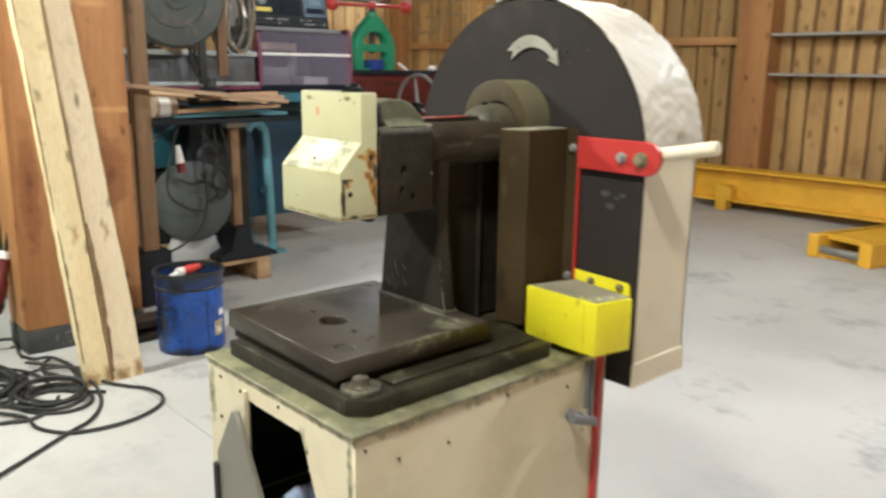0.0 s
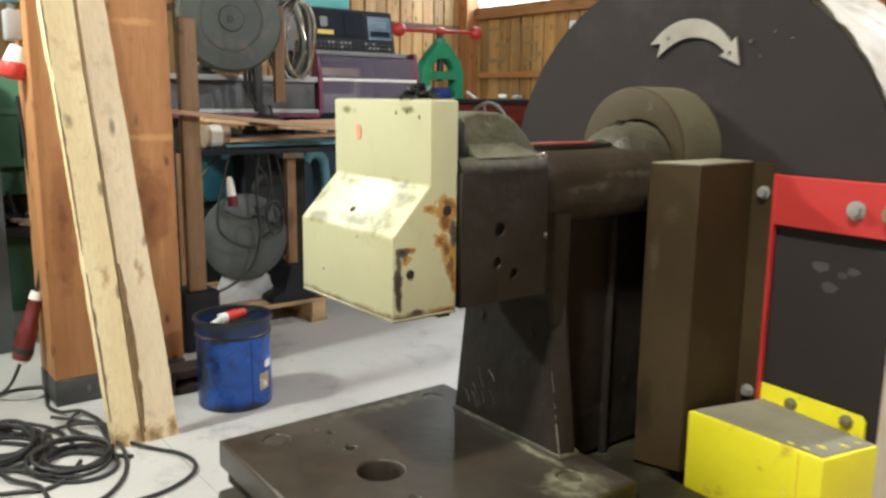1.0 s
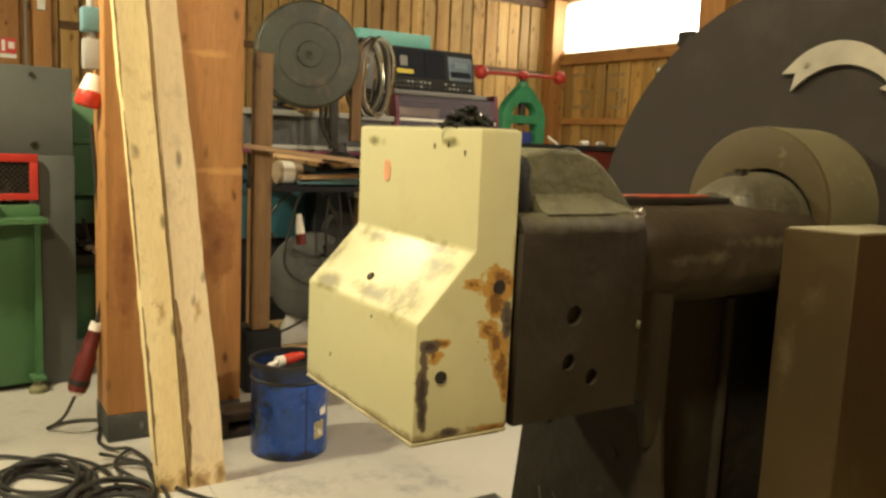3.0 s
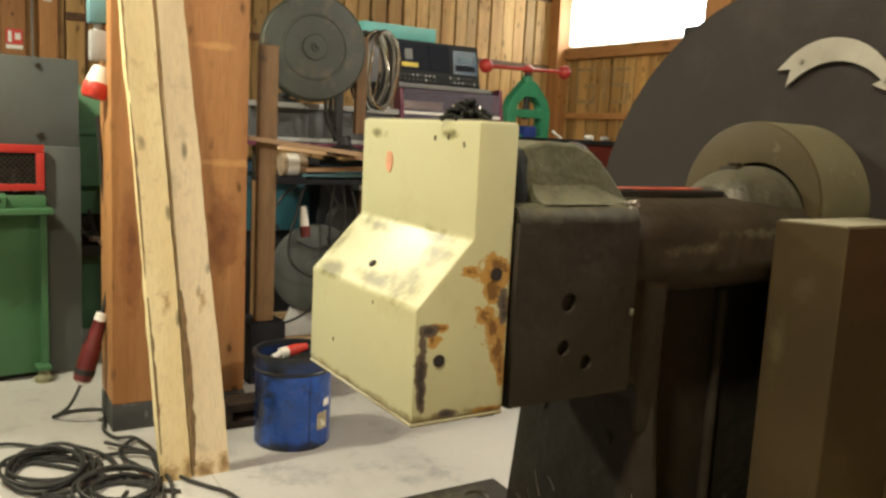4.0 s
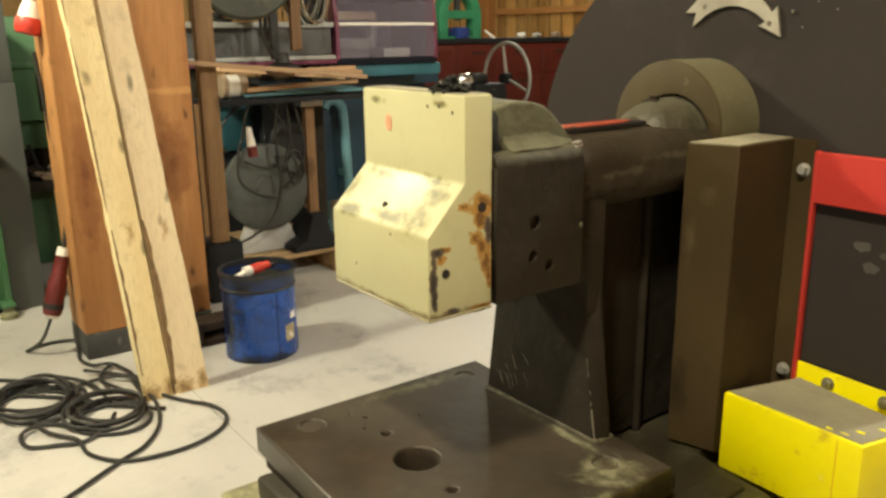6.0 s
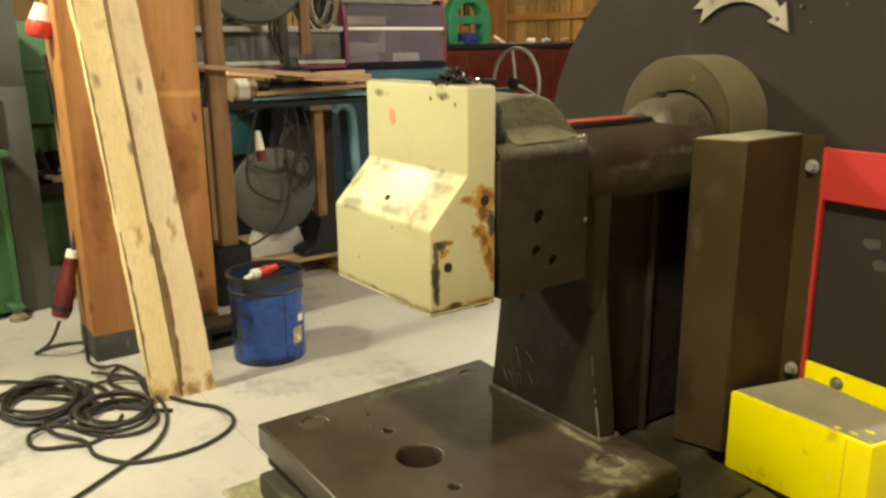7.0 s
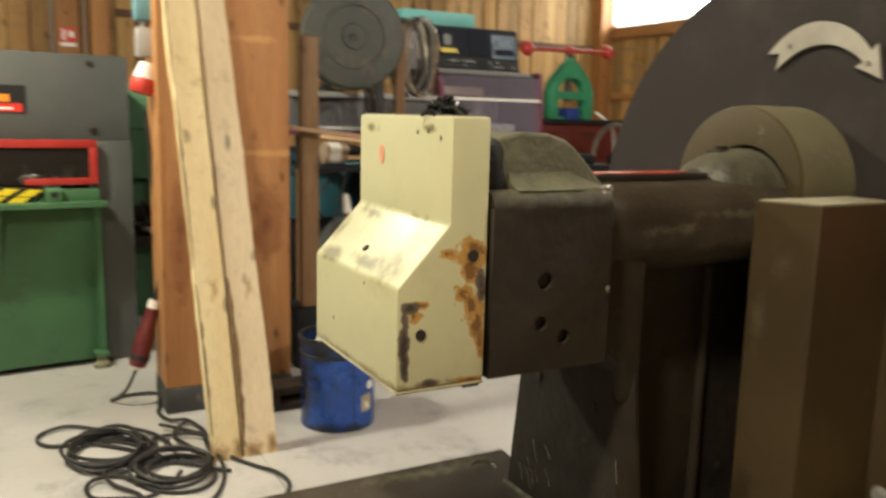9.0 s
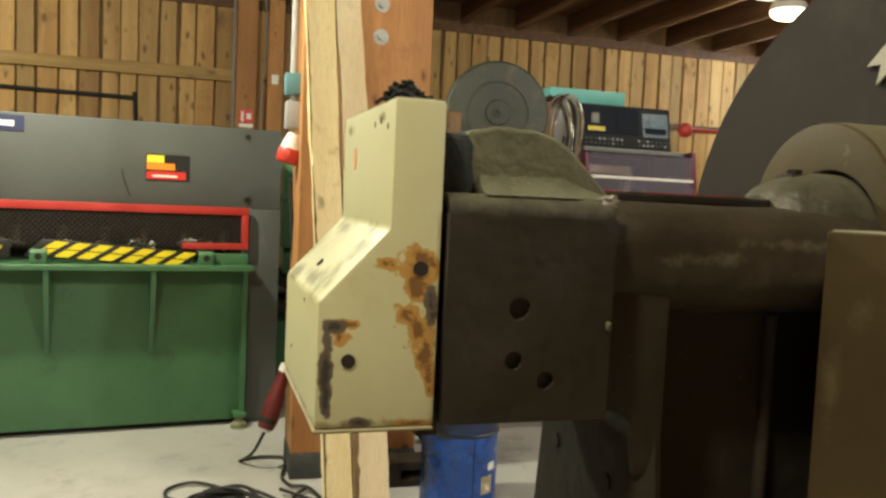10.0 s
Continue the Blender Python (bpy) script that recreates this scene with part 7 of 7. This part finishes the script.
part("axle", rod((-1.47, 5.16, 0.06), (-1.05, 5.08, 0.06), 0.03, seg=16), M_STEEL, car)
part("lip", box(-1.46, -1.06, 5.14, 5.17, 0.0, 0.03, m=None), M_ORANGE, car)


# ---- wall boards, one object each on shared meshes: rough-edged boards over a dark backing, with gaps between them ----
def board_mesh(axis, w, h, seed, material):
    t, n = bmesh.new(), 22
    rows_ = []
    for i in range(n + 1):
        z = h * i / n
        e0 = -w / 2 + 0.011 * noise.noise(Vector((seed * 3.7, z * 2.3, 1.0))) + 0.005 * noise.noise(Vector((seed * 3.7, z * 9, 4.0)))
        e1 = w / 2 + 0.011 * noise.noise(Vector((seed * 3.7, z * 2.1, 9.0))) + 0.005 * noise.noise(Vector((seed * 3.7, z * 8, 7.0)))
        outline = ((e0 + 0.004, 0.004), (e0, 0.030), (e0 + 0.006, 0.045), (e1 - 0.006, 0.045), (e1, 0.030), (e1 - 0.004, 0.004))
        rows_.append([t.verts.new((d, a, z) if axis == 1 else (a, -d, z)) for a, d in outline])
    for r0, r1 in zip(rows_, rows_[1:]):
        for k in range(6):
            t.faces.new((r0[k], r0[(k + 1) % 6], r1[(k + 1) % 6], r1[k]))
    t.faces.new(rows_[0])
    t.faces.new(rows_[-1][::-1])
    return finish(t, "board", material, 0)


random.seed(21)
boards = {}
for wall_, axis, a, b in ((wall_w, 1, WALL_S, WALL_N - 0.05), (wall_n, 0, WALL_W + 0.05, WALL_E - 0.1)):
    s, k = a, 0
    while s < b:
        seed = random.randrange(6)
        w = (0.150, 0.162, 0.170, 0.182, 0.158, 0.190)[seed]
        c = s + w / 2
        h = WZ0 if axis == 0 and WX0 - 0.09 < c < WX1 + 0.11 else CEIL
        kk = (axis, seed, h)
        if kk not in boards:
            boards[kk] = board_mesh(axis, w, h, seed + 1, M_WALLUNDER if seed == 3 else M_WALLWOOD)
        ob = new("board", boards[kk])
        ob.location = (WALL_W, c, 0) if axis == 1 else (c, WALL_N, 0)
        ob.parent = wall_
        s += w + (random.uniform(0.002, 0.030) if axis == 1 else random.uniform(0.012, 0.046))
        k += 1
